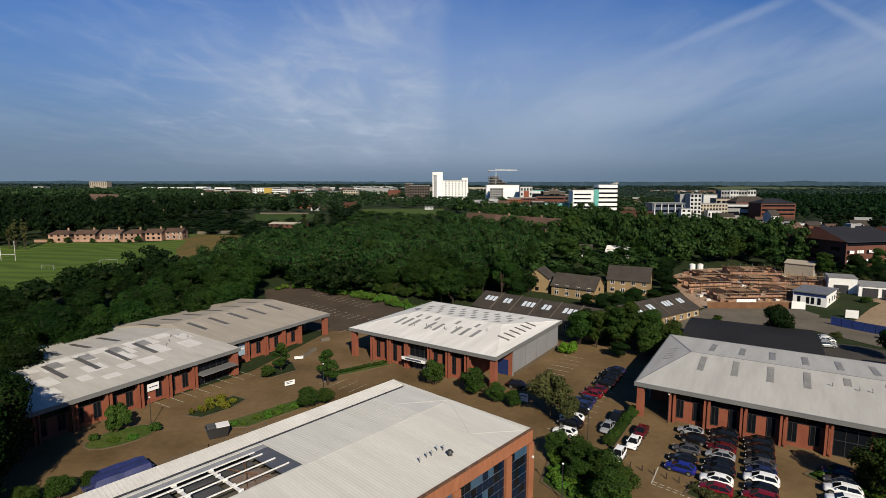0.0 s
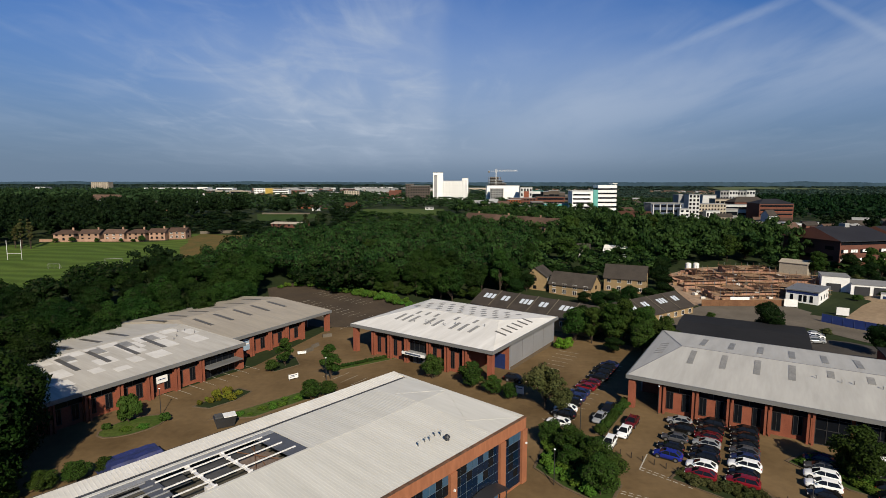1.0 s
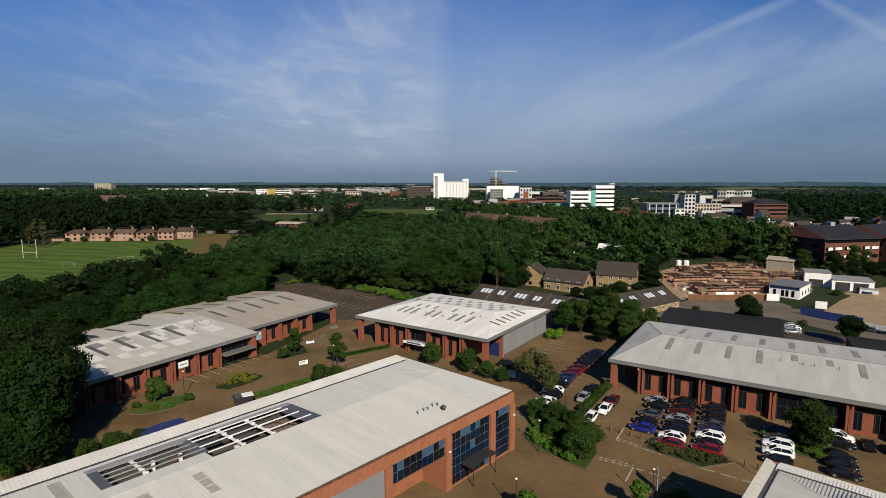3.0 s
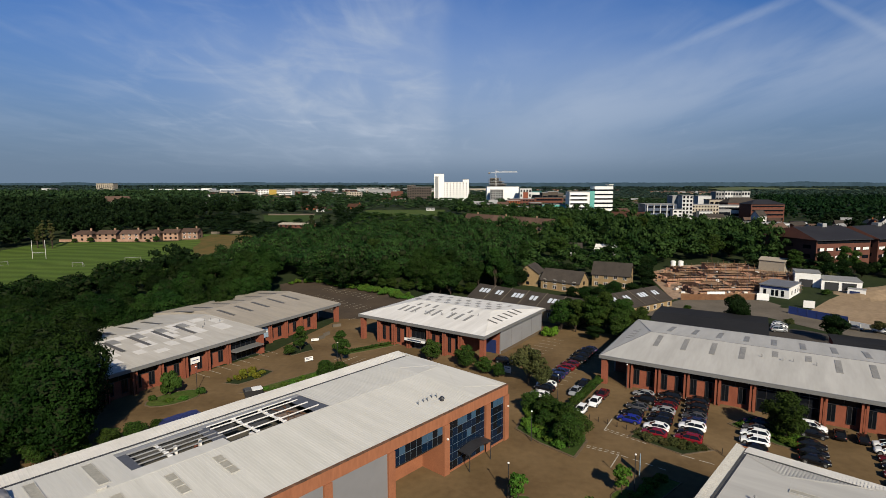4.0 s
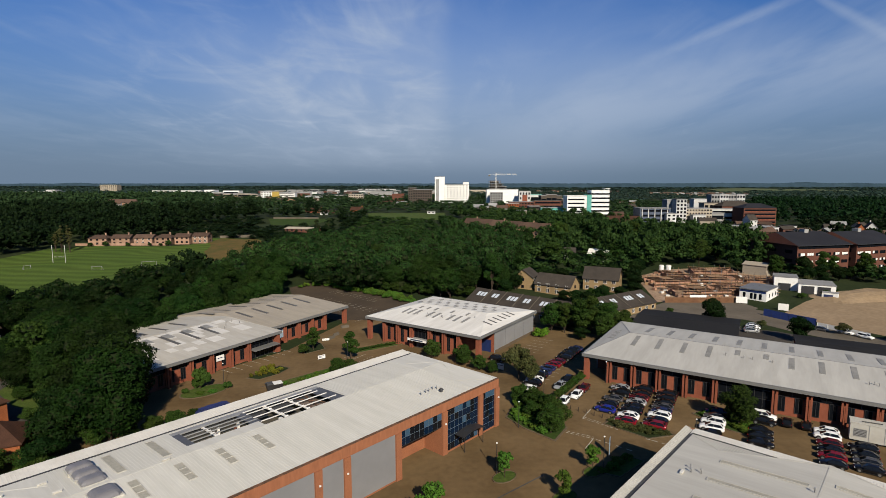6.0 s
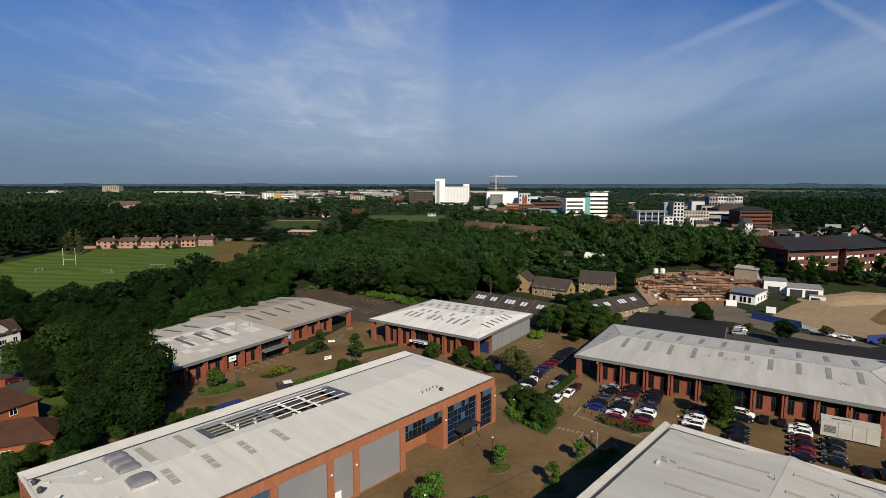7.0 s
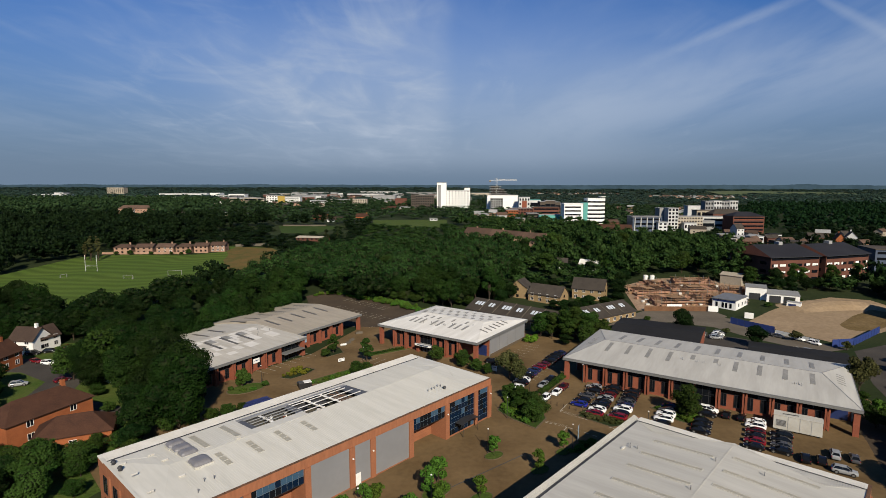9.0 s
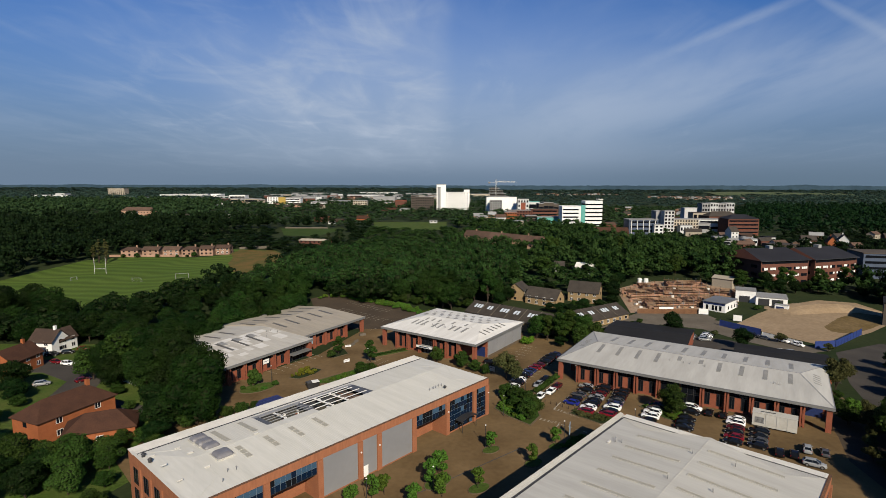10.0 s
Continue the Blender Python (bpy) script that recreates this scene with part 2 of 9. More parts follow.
SKYLIGHT_DARK = surface("dark_rooflight_sheet", (0.13, 0.115, 0.09), (0.09, 0.085, 0.07), 0.5, scale=0.4, fine=3, grain=0.2)
SKYLIGHT_PALE = surface("pale_rooflight_sheet", (0.465, 0.4381, 0.3557), (0.375, 0.3564, 0.293), 0.55, scale=0.5, fine=3, grain=0.15)
SEAM = surface("roof_seam_metal", (0.60, 0.575, 0.51), (0.53, 0.51, 0.45), 0.5, scale=0.3)
DOME = surface("grey_dome_plastic", (0.232, 0.224, 0.232), (0.192, 0.188, 0.196), 0.35, scale=0.6, fine=3, grain=0.08)
DECK_PALE = surface("grey_steel_rail", (0.36, 0.36, 0.355), (0.28, 0.28, 0.275), 0.5, scale=0.6)
SLATE_BLUE_GREY = surface("blue_grey_roof_board", (0.105, 0.110, 0.125), (0.080, 0.084, 0.098), 0.6, scale=0.5, fine=3, grain=0.15)
RUST_PALE = surface("dusty_brown_boarding", (0.25, 0.19, 0.15), (0.17, 0.13, 0.105), 0.85, scale=0.5, fine=4, grain=0.25)
RUST = surface("rusty_brown_boarding", (0.20, 0.105, 0.055), (0.15, 0.075, 0.042), 0.85, scale=0.5, fine=4, grain=0.25)
LIGHT_SIGN = surface("pale_blue_sign_paint", (0.35, 0.46, 0.56), (0.28, 0.38, 0.48), 0.5)
ROOF_GLASS = glazing("pale_roof_glass", (0.42, 0.46, 0.50), 0.12)
DARK_ROOF_BLUE = surface("dark_slate_grey_roof", (0.030, 0.030, 0.035), (0.023, 0.023, 0.027), 0.7, scale=0.1, fine=2, grain=0.12)
# distance haze is painted into the ridge's blue-grey
RIDGE_HAZE = surface("haze_painted_ridge", (0.046, 0.082, 0.116), (0.034, 0.064, 0.092), 1.0, scale=0.004, fine=0.02, grain=0.2)
PALE_FIELD = surface("far_pasture", (0.091, 0.119, 0.0525), (0.112, 0.126, 0.063), 1.0, scale=0.01, fine=0.1)
SLATE_BLUE = surface("blue_grey_panels", (0.060, 0.085, 0.14), (0.05, 0.07, 0.11), 0.5)
COPING = surface("white_coping", (0.82, 0.79, 0.72), (0.70, 0.67, 0.60), 0.55, scale=0.3, fine=2, grain=0.06)
FASCIA = surface("grey_metal_fascia", (0.20, 0.20, 0.195), (0.165, 0.165, 0.16), 0.45, scale=0.2, fine=1.5, grain=0.05)
CLADDING = surface("grey_metal_cladding", (0.27, 0.27, 0.275), (0.23, 0.23, 0.235), 0.5, scale=0.15, fine=1.2, grain=0.05)
BRICK = surface("red_brown_brick", (0.300, 0.098, 0.057), (0.235, 0.076, 0.045), 0.85, scale=0.5, fine=7, grain=0.22, island=0.06)
ORANGE_BRICK = surface("orange_brick", (0.36, 0.1446, 0.0726), (0.3, 0.1186, 0.06204), 0.85, scale=0.35, fine=6, grain=0.15)
STAINED_BRICK = surface("rain_streaked_orange_brick", (0.37, 0.150, 0.076), (0.33, 0.132, 0.068), 0.85, scale=0.5, fine=2.6, grain=0.15, stretch=(1.0, 1.0, 0.25))
COPING_BRICK = surface("dark_stained_brick_coping", (0.22, 0.105, 0.060), (0.10, 0.066, 0.045), 0.9, scale=0.8, fine=4, grain=0.3)
MULLION = surface("blue_grey_mullion_paint", (0.17, 0.22, 0.27), (0.13, 0.17, 0.21), 0.5, scale=0.5)
TOWN_WHITE = surface("pale_town_render", (0.66, 0.66, 0.64), (0.54, 0.54, 0.525), 0.8, scale=0.1, vary=0.12)
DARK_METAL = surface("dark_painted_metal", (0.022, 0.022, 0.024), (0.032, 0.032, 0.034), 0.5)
DECK = surface("dark_grey_deck", (0.10, 0.10, 0.10), (0.065, 0.065, 0.066), 0.8, scale=0.3, fine=2, grain=0.2)
WHITE_STEEL = surface("white_painted_steel", (0.92, 0.90, 0.86), (0.80, 0.78, 0.74), 0.5, scale=0.8)
WHITE_PAINT = surface("white_paint", (0.95, 0.94, 0.90), (0.86, 0.85, 0.81), 0.6, scale=0.3, fine=2, grain=0.05)
GLASS = glazing("dark_window_glass", (0.005, 0.006, 0.008), 0.05, 0.16)
BLUE_GLASS = glazing("blue_window_glass", (0.003, 0.009, 0.022), 0.05, 0.24)
# the sky's reflection in the upper panes is painted into this pale blue
PAINTED_SKY_GLASS = glazing("painted_sky_window_glass", (0.030, 0.062, 0.10), 0.06, 0.5)
BLUE_PAINT = surface("blue_paint", (0.012, 0.030, 0.13), (0.010, 0.024, 0.10), 0.5)
HOARD_BLUE = surface("blue_hoarding_paint", (0.014, 0.040, 0.20), (0.011, 0.030, 0.15), 0.6, scale=0.3, fine=2, grain=0.15)
KERB = surface("brown_kerb_stone", (0.152, 0.112, 0.072), (0.12, 0.088, 0.056), 0.9, scale=0.5, fine=4)
BARK = surface("bark", (0.075, 0.055, 0.038), (0.045, 0.034, 0.025), 0.95, scale=2, fine=12, grain=0.3)
LEAF = foliage("broad_leaves", (0.0060, 0.0200, 0.0032), (0.0185, 0.0420, 0.0064), 0.3, 0.3, 0.015)
LEAF_DARK = foliage("dark_leaves", (0.0062, 0.0210, 0.0040), (0.0150, 0.0385, 0.0070), 0.25, 0.3, 0.015)
LEAF_WOOD = foliage("wood_edge_leaves", (0.0115, 0.0345, 0.0060), (0.0285, 0.0650, 0.0110), 0.3, 0.28, 0.015)
LEAF_BRIGHT = foliage("fresh_leaves", (0.0909, 0.1818, 0.02354), (0.06417, 0.139, 0.01924), 0.15)
LEAF_LIME = foliage("lime_leaves", (0.1275, 0.255, 0.0225), (0.0975, 0.21, 0.01875), 0.1, 0.25, 0.0)
LEAF_YELLOW = foliage("yellow_green_leaves", (0.176, 0.176, 0.02), (0.112, 0.128, 0.016), 0.15)
LEAF_OLIVE = foliage("olive_leaves", (0.06503, 0.07804, 0.02384), (0.09756, 0.09972, 0.03686), 0.15)
# dark twig mass inside crowns; the shade between the leaves is in its colour
TWIG_SHADE = surface("shade_toned_twigs", (0.020, 0.030, 0.009), (0.014, 0.022, 0.007), 0.95, scale=0.8, fine=5, grain=0.4)
LEAF_ESTATE = foliage("estate_tree_leaves", (0.026, 0.062, 0.010), (0.052, 0.094, 0.017), 0.2, 0.25, 0.02)
LEAF_MID = foliage("mixed_wood_leaves", (0.016, 0.043, 0.010), (0.048, 0.092, 0.022), 0.2, 0.25)
LEAF_OLIVE_DARK = foliage("dark_conifer_needles", (0.020, 0.034, 0.012), (0.036, 0.052, 0.018), 0.15)
# paler, bluer green that carries some painted distance haze
LEAF_OUTER = foliage("hazed_outer_wood_leaves", (0.019, 0.043, 0.016), (0.044, 0.080, 0.028), 0.2, 0.3)
# dark leaves; shade over the eastern woods is painted into this green
LEAF_SHADY = foliage("shade_painted_leaves", (0.0058, 0.0182, 0.0056), (0.0140, 0.0340, 0.0095), 0.25, 0.3)
# far foliage, its green shifted to blue to stand for distance haze
LEAF_HAZED = foliage("hazed_far_leaves", (0.028, 0.056, 0.045), (0.056, 0.094, 0.068), 0.2, 0.35)


# ---------------------------------------------------------------- mesh helpers
class Shape:
    """Points and faces of one mesh."""

    def __init__(self):
        self.v, self.f = [], []

    def add(self, verts, faces):
        n = len(self.v)
        self.v += [tuple(p) for p in verts]
        self.f += [tuple(i + n for i in face) for face in faces]
        return self

    def box(self, x0, y0, z0, x1, y1, z1):
        p = [(x, y, z) for z in (z0, z1) for x, y in ((x0, y0), (x1, y0), (x1, y1), (x0, y1))]
        return self.add(p, [(3, 2, 1, 0), (4, 5, 6, 7), (0, 1, 5, 4), (1, 2, 6, 5), (2, 3, 7, 6), (3, 0, 4, 7)])

    def prism(self, poly, z0, z1):
        n = len(poly)
        return self.add([(x, y, z0) for x, y in poly] + [(x, y, z1) for x, y in poly],
                        [tuple(range(n - 1, -1, -1)), tuple(range(n, 2 * n))] + [(i, (i + 1) % n, n + (i + 1) % n, n + i) for i in range(n)])

    def sheet(self, quad, down):
        """A slab of a quad (or any flat polygon) with thickness straight down."""
        n = len(quad)
        return self.add([tuple(p) for p in quad] + [(p[0], p[1], p[2] - down) for p in quad],
                        [tuple(range(n)), tuple(range(2 * n - 1, n - 1, -1))] + [((i + 1) % n, i, n + i, n + (i + 1) % n) for i in range(n)])

    def rod(self, a, b, r, n=6, r2=None):
        a, b = Vector(a), Vector(b)
        q = (b - a).to_track_quat("Z", "Y")
        ring = [(math.cos(2 * math.pi * i / n), math.sin(2 * math.pi * i / n)) for i in range(n)]
        r2 = r if r2 is None else r2
        p = [a + q @ Vector((c * r, s * r, 0)) for c, s in ring] + [b + q @ Vector((c * r2, s * r2, 0)) for c, s in ring]
        return self.add(p, [tuple(range(n - 1, -1, -1)), tuple(range(n, 2 * n))] + [(i, (i + 1) % n, n + (i + 1) % n, n + i) for i in range(n)])

    def beam(self, a, b, w, h):
        """A square bar from a to b."""
        a, b = Vector(a), Vector(b)
        q = (b - a).to_track_quat("X", "Z")
        p = [e + q @ Vector((0, sy * w / 2, sz * h / 2)) for e in (a, b) for sy, sz in ((-1, -1), (1, -1), (1, 1), (-1, 1))]
        return self.add(p, [(3, 2, 1, 0), (4, 5, 6, 7), (0, 1, 5, 4), (1, 2, 6, 5), (2, 3, 7, 6), (3, 0, 4, 7)])

    def mesh(self, name, mat, smooth=0):
        me = bpy.data.meshes.new(name)
        me.from_pydata(self.v, [], self.f)
        me.materials.append(mat)
        if smooth:
            me.shade_smooth()
            me.set_sharp_from_angle(angle=radians(smooth))
        me.validate()
        return me


def part(name, shape, mat, parent=None, label="", smooth=0):
    me = shape if isinstance(shape, bpy.types.Mesh) else shape.mesh(name, mat, smooth)
    ob = new(name, me)
    if parent:
        ob.parent = parent
    return tagged(ob, label)


def thing(name, at, label, category, group="", kind=""):
    ob = new(name)
    ob.matrix_world = at
    return tagged(ob, label, category, group, kind)


def structure(name, shape, mat, label, category):
    return tagged(part(name, shape, mat), label, category, "", "structure")


def patch(name, poly, z, mat, label, category, thick=0.05):
    """A piece of ground of its own, a few millimetres to centimetres above the sheet below."""
    return structure(name, Shape().prism(poly, z - thick, z), mat, label, category)


# ---------------------------------------------------------------- ground
RISE_Y, RISE_Z = (-400, 140, 200, 290, 450, 900, 4850), (0, 0, 2.5, 7, 13, 14.5, 20)


def land(x, y):
    """Height of the land: level round the units, rising gently to the north, less so in the east."""
    return float(np.interp(y, RISE_Y, RISE_Z) * np.interp(x, (60, 160, 300), (1.0, 0.8, 0.35)))


def build_ground():
    xs = [-4700, -2000, -900, -400, -200, -100, 0, 60, 110, 160, 200, 250, 300, 500, 900, 2000, 4700]
    ys = [-400, 0, 140, 170, 200, 245, 290, 340, 390, 450, 600, 900, 1500, 2500, 4850]
    n = len(xs)
    verts = [(x, y, land(x, y)) for y in ys for x in xs]
    faces = [(j * n + i, j * n + i + 1, (j + 1) * n + i + 1, (j + 1) * n + i) for j in range(len(ys) - 1) for i in range(n - 1)]
    structure("ground", Shape().add(verts, faces), EARTH, "dark earth and undergrowth that reaches the horizon", "ground")


def clip(poly, axis, low, high):
    for bound, sign in ((low, 1), (high, -1)):
        out = []
        for p, q in zip(poly, poly[1:] + poly[:1]):
            a, b = (p[axis] - bound) * sign, (q[axis] - bound) * sign
            if a >= 0:
                out.append(p)
            if (a < 0) != (b < 0):
                k = a / (a - b)
                out.append((p[0] + (q[0] - p[0]) * k, p[1] + (q[1] - p[1]) * k))
        poly = out
        if not poly:
            break
    return poly


def drape(name, poly, lift, mat, label, category):
    """A piece of ground that follows the rise of the land."""
    s = Shape()
    ys = [p[1] for p in poly]
    xs = [p[0] for p in poly]
    y = min(ys)
    while y < max(ys):
        x = min(xs)
        while x < max(xs):
            piece = clip(clip(poly, 1, y, y + 15), 0, x, x + 30)
            if len(piece) > 2:
                s.add([(a, b, land(a, b) + lift) for a, b in piece], [tuple(range(len(piece)))])
            x += 30
        y += 15
    return structure(name, s, mat, label, category)


build_ground()
patch("pavement", [(-64, 40), (-30, 5), (-10, -40), (75, -40), (98, 30), (104, 84), (70, 112), (46, 122), (30, 136), (-6, 139), (-30, 139), (-40, 108), (-62, 78)], 0.03, PAVING,
      "brown block-paved estate road and parking courts", "pavement")
drape("rear_court", [(-34, 138.9), (-4, 138.9), (4, 150), (-3, 160), (-52, 196), (-62, 184), (-50, 150)], 0.05, TARMAC_BROWN,
      "worn brown tarmac parking court behind the units", "pavement")


# ---------------------------------------------------------------- industrial units with hipped sheet roofs
def hip_planes(L, D, eave, ridge, inset, mid, start, down=0.25):
    """Four roof slopes over a rectangle L by D, the ridge at depth mid."""
    a, b, c, d = (0, 0, eave), (L, 0, eave), (L, D, eave), (0, D, eave)
    r0, r1 = (start, mid, ridge), (L - inset, mid, ridge)
    return [Shape().sheet(q, down) for q in ((a, b, r1, r0), (c, d, r0, r1), (d, a, r0), (b, c, r1))]


def slope_z(y, D, eave, ridge, mid):
    return eave + (ridge - eave) * (y / mid if y < mid else (D - y) / (D - mid))


def add_windows(unit, x0, x1, y, eave, side=-1):
    """One bay of a brick front: two tall slits and a clerestory."""
    w = x1 - x0
    top = eave - 0.66
    for xa, xb, za, zb in ((x0 + 0.22, x0 + 0.22 + w * 0.23, 0.8, top - 1.5), (x0 + w * 0.62, x0 + w * 0.86, 0.8, top - 1.5), (x0 + 0.06, x1 - 0.06, top - 1.44, top)):
        win = part("window", Shape().box(xa, y - 0.06, za, xb, y + 0.06, zb), GLASS, unit)
        frame_shape = Shape()
        for fx in (xa, (xa + xb) / 2, xb):
            frame_shape.box(fx - 0.04, y - 0.10, za, fx + 0.04, y - 0.061, zb)
        for fz in (za, zb):
            frame_shape.box(xa, y - 0.10, fz - 0.04, xb, y - 0.061, fz + 0.04)
        part("frame", frame_shape, DARK_METAL, win)


def industrial_unit(label, at, L, D, eave, ridge, inset, w0, w1, bays, glass, roof_mat, skylights, porch_back=9.0, sky_mat=None, inset_front=1.6, mid=None, start=None):
    mid = mid or D / 2
    start = start or inset
    unit = thing("industrial_unit", at, label, "building", "units of the business park")
    for s in hip_planes(L, D, eave, ridge, inset, mid, start):
        part("roof_slope", s, roof_mat, unit)
    fascia = Shape()
    for x0, y0, x1, y1 in ((-0.06, -0.06, L + 0.06, 0.14), (-0.06, D - 0.14, L + 0.06, D + 0.06), (-0.06, 0.14, 0.14, D - 0.14), (L - 0.14, 0.14, L + 0.06, D - 0.14)):
        fascia.box(x0, y0, eave - 0.64, x1, y1, eave + 0.05)
    part("fascia", fascia, FASCIA, unit, "grey metal fascia")
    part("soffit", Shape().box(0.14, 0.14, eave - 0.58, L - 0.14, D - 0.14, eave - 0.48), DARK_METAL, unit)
    caps = Shape()
    n_cap = 0.16
    a = [(0, 0, eave), (L, 0, eave), (L, D, eave), (0, D, eave)]
    r = [(start, mid, ridge), (L - inset, mid, ridge)]
    for p, q in ((a[0], r[0]), (a[3], r[0]), (a[1], r[1]), (a[2], r[1]), (r[0], r[1])):
        caps.beam((p[0], p[1], p[2] + 0.02), (q[0], q[1], q[2] + 0.02), n_cap * 1.1, 0.03)
    part("ridge_cap", caps, CLADDING if roof_mat is GREY_ROOF else roof_mat, unit)
    yw = inset_front
    # walls: brick fronts, grey cladding at the sides and back
    part("front_wall", Shape().box(w0, yw, 0, w1, yw + 0.3, eave - 0.58), BRICK, unit, "red-brown brick front")
    part("side_wall", Shape().box(0.7, porch_back, 0, 1.0, D - 0.7, eave - 0.58), CLADDING, unit, "grey ribbed metal wall")
    part("side_wall", Shape().box(L - 1.0, porch_back, 0, L - 0.7, D - 0.7, eave - 0.58), CLADDING, unit, "grey ribbed metal wall")
    part("back_wall", Shape().box(1.0, D - 1.0, 0, L - 1.0, D - 0.7, eave - 0.58), CLADDING, unit)
    for xa, xb in ((1.0, w0), (w1, L - 1.0)):
        part("porch_wall", Shape().box(xa, porch_back, 0, xb, porch_back + 0.3, eave - 0.58), BRICK, unit)
    for x in (w0 + 0.0, w1 - 0.3):
        part("porch_side", Shape().box(x, yw + 0.3, 0, x + 0.3, porch_back, eave - 0.58), BRICK, unit)
    for x in (0.9, L - 0.9):
        part("corner_column", Shape().box(x - 0.55, 0.35, 0, x + 0.55, 1.45, eave - 0.58), BRICK, unit, "square brick corner column")
    # twin piers between the bays
    edges = sorted({b for bay in bays for b in bay})
    for x in edges:
        for dx in (-0.32, 0.32):
            part("pier", Shape().box(x + dx - 0.16, yw - 1.1, 0, x + dx + 0.16, yw - 0.75, eave - 0.58), BRICK, unit)
        part("buttress", Shape().box(x - 0.45, yw - 0.3, 0, x + 0.45, yw, eave - 0.58), BRICK, unit)
    for x0, x1 in bays:
        add_windows(unit, x0 + 0.35, x1 - 0.35, yw - 0.02, eave)
    for x0, x1 in glass:
        pane = part("glazed_entrance", Shape().box(x0, yw - 0.12, 0.1, x1, yw - 0.02, eave - 0.64), GLASS, unit, "dark glazed entrance bay")
        bars = Shape()
        k = max(2, round((x1 - x0) / 1.3))
        for i in range(k + 1):
            x = x0 + (x1 - x0) * i / k
            bars.box(x - 0.05, yw - 0.18, 0.1, x + 0.05, yw - 0.121, eave - 0.64)
        for z in (0.1, 2.4, eave - 1.7, eave - 0.68):
            bars.box(x0, yw - 0.17, z - 0.05, x1, yw - 0.121, z + 0.05)
        part("frame", bars, DARK_METAL, pane)
    # rooflights lie in the slopes
    for x, y0, y1, w in skylights:
        z0, z1 = slope_z(y0, D, eave, ridge, mid) + 0.05, slope_z(y1, D, eave, ridge, mid) + 0.05
        part("rooflight", Shape().sheet([(x - w / 2, y0, z0), (x + w / 2, y0, z0), (x + w / 2, y1, z1), (x - w / 2, y1, z1)], 0.08), sky_mat or SKYLIGHT, unit)
    return unit


def end_lights(unit, L, D, eave, ridge, inset, right, count, mat, length=1.8, width=0.55, gap=1.3):
    """A row of short rooflights in a hipped end."""
    for i in range(count):
        y = D / 2 + (i - (count - 1) / 2) * gap
        x0, x1 = inset * 0.30, inset * 0.30 + length
        za, zb = (eave + (ridge - eave) * x / inset + 0.05 for x in (x0, x1))
        if right:
            x0, x1 = L - x0, L - x1
        part("rooflight", Shape().sheet([(x0, y - width / 2, za), (x1, y - width / 2, zb), (x1, y + width / 2, zb), (x0, y + width / 2, za)], 0.08), mat, unit)


# unit at the car court (long, pale roof)
C_AT = pose(32.0, 86.9, 0, 0, 0, -32.0)
c_edges = [5.9, 11.0, 16.1, 21.3, 26.8]
c_edges2 = [37.0, 42.4, 47.6, 52.6, 57.6]
c_bays = list(zip(c_edges, c_edges[1:])) + list(zip(c_edges2, c_edges2[1:]))
c_lights = [(x, 9.0, 15.3, 1.0) for x in (8.8, 14.0, 19.2, 24.3)] + [(x, 12.4, 15.3, 1.0) for x in (29.7, 35.0)] + [(x, 9.3, 15.3, 1.0) for x in (39.5, 44.6, 49.8, 55.1)]
c_lights += [(x, 20.5, 28.5, 1.0) for x in (9.4, 14.4, 19.3, 24.4, 29.4, 34.4, 39.6, 44.8, 50.0, 55.3)]
unit_c = industrial_unit("long brick industrial unit with a pale hipped metal roof", C_AT, 63.4, 33.7, 5.9, 7.65, 6.4, 5.9, 57.6, c_bays, [(27.4, 31.6), (32.2, 36.4)], GREY_ROOF, c_lights)
end_lights(unit_c, 63.4, 33.7, 5.9, 7.65, 6.4, False, 5, SKYLIGHT, 1.6, 0.5, 1.7)
end_lights(unit_c, 63.4, 33.7, 5.9, 7.65, 6.4, True, 5, SKYLIGHT, 1.6, 0.5, 1.7)
part("door", Shape().box(58.4, 8.85, 0, 61.8, 8.97, 3.4), BLUE_PAINT, unit_c, "blue panel door in the porch")

# square unit with the bright white roof
B_AT = pose(-21.3, 118.4, 0, 0, 0, -33.8)
b_edges = [6.3, 11.0, 15.7]
b_edges2 = [21.7, 26.2, 30.6]
b_bays = list(zip(b_edges, b_edges[1:])) + list(zip(b_edges2, b_edges2[1:]))
b_lights = [(x, 7.0, 11.4, 0.8) for x in (7.6, 9.6, 11.6, 16.0, 18.2, 22.8, 25.0, 27.6)] + [(x, 12.4, 14.6, 0.7) for x in (9.8, 12.4, 15.0, 20.6, 25.6)]
b_lights += [(5.2 + 3.2 * i + (j % 2) * 1.6, 18.0 + 3.0 * j, 20.0 + 3.0 * j, 0.8) for j in range(4) for i in range(8) if 5.2 + 3.2 * i < 34 - j]
unit_b = industrial_unit("brick industrial unit with a bright white hipped roof", B_AT, 37.4, 33.0, 6.5, 8.1, 7.5, 6.3, 30.6, b_bays, [(16.2, 21.2)], BRIGHT_ROOF, b_lights)
end_lights(unit_b, 37.4, 33.0, 6.5, 8.1, 7.5, True, 6, SKYLIGHT_DARK, 2.6, 0.6, 2.6)
part("door", Shape().box(32.3, 8.85, 0, 35.5, 8.97, 3.2), BLUE_PAINT, unit_b, "blue door in the porch")
canopy = part("entrance_canopy", Shape().box(15.6, -0.7, 2.5, 21.6, 1.7, 2.72), DECK_PALE, unit_b, "grey flat entrance canopy")
part("sign_board", Shape().box(15.6, -0.8, 2.42, 21.6, -0.7, 3.05), WHITE_PAINT, canopy, "white sign board with unreadable lettering")

part("plinth", Shape().box(36.71, 9.0, 0, 36.95, 32.3, 0.7), KERB, unit_b, "pale brown plinth below the grey wall")
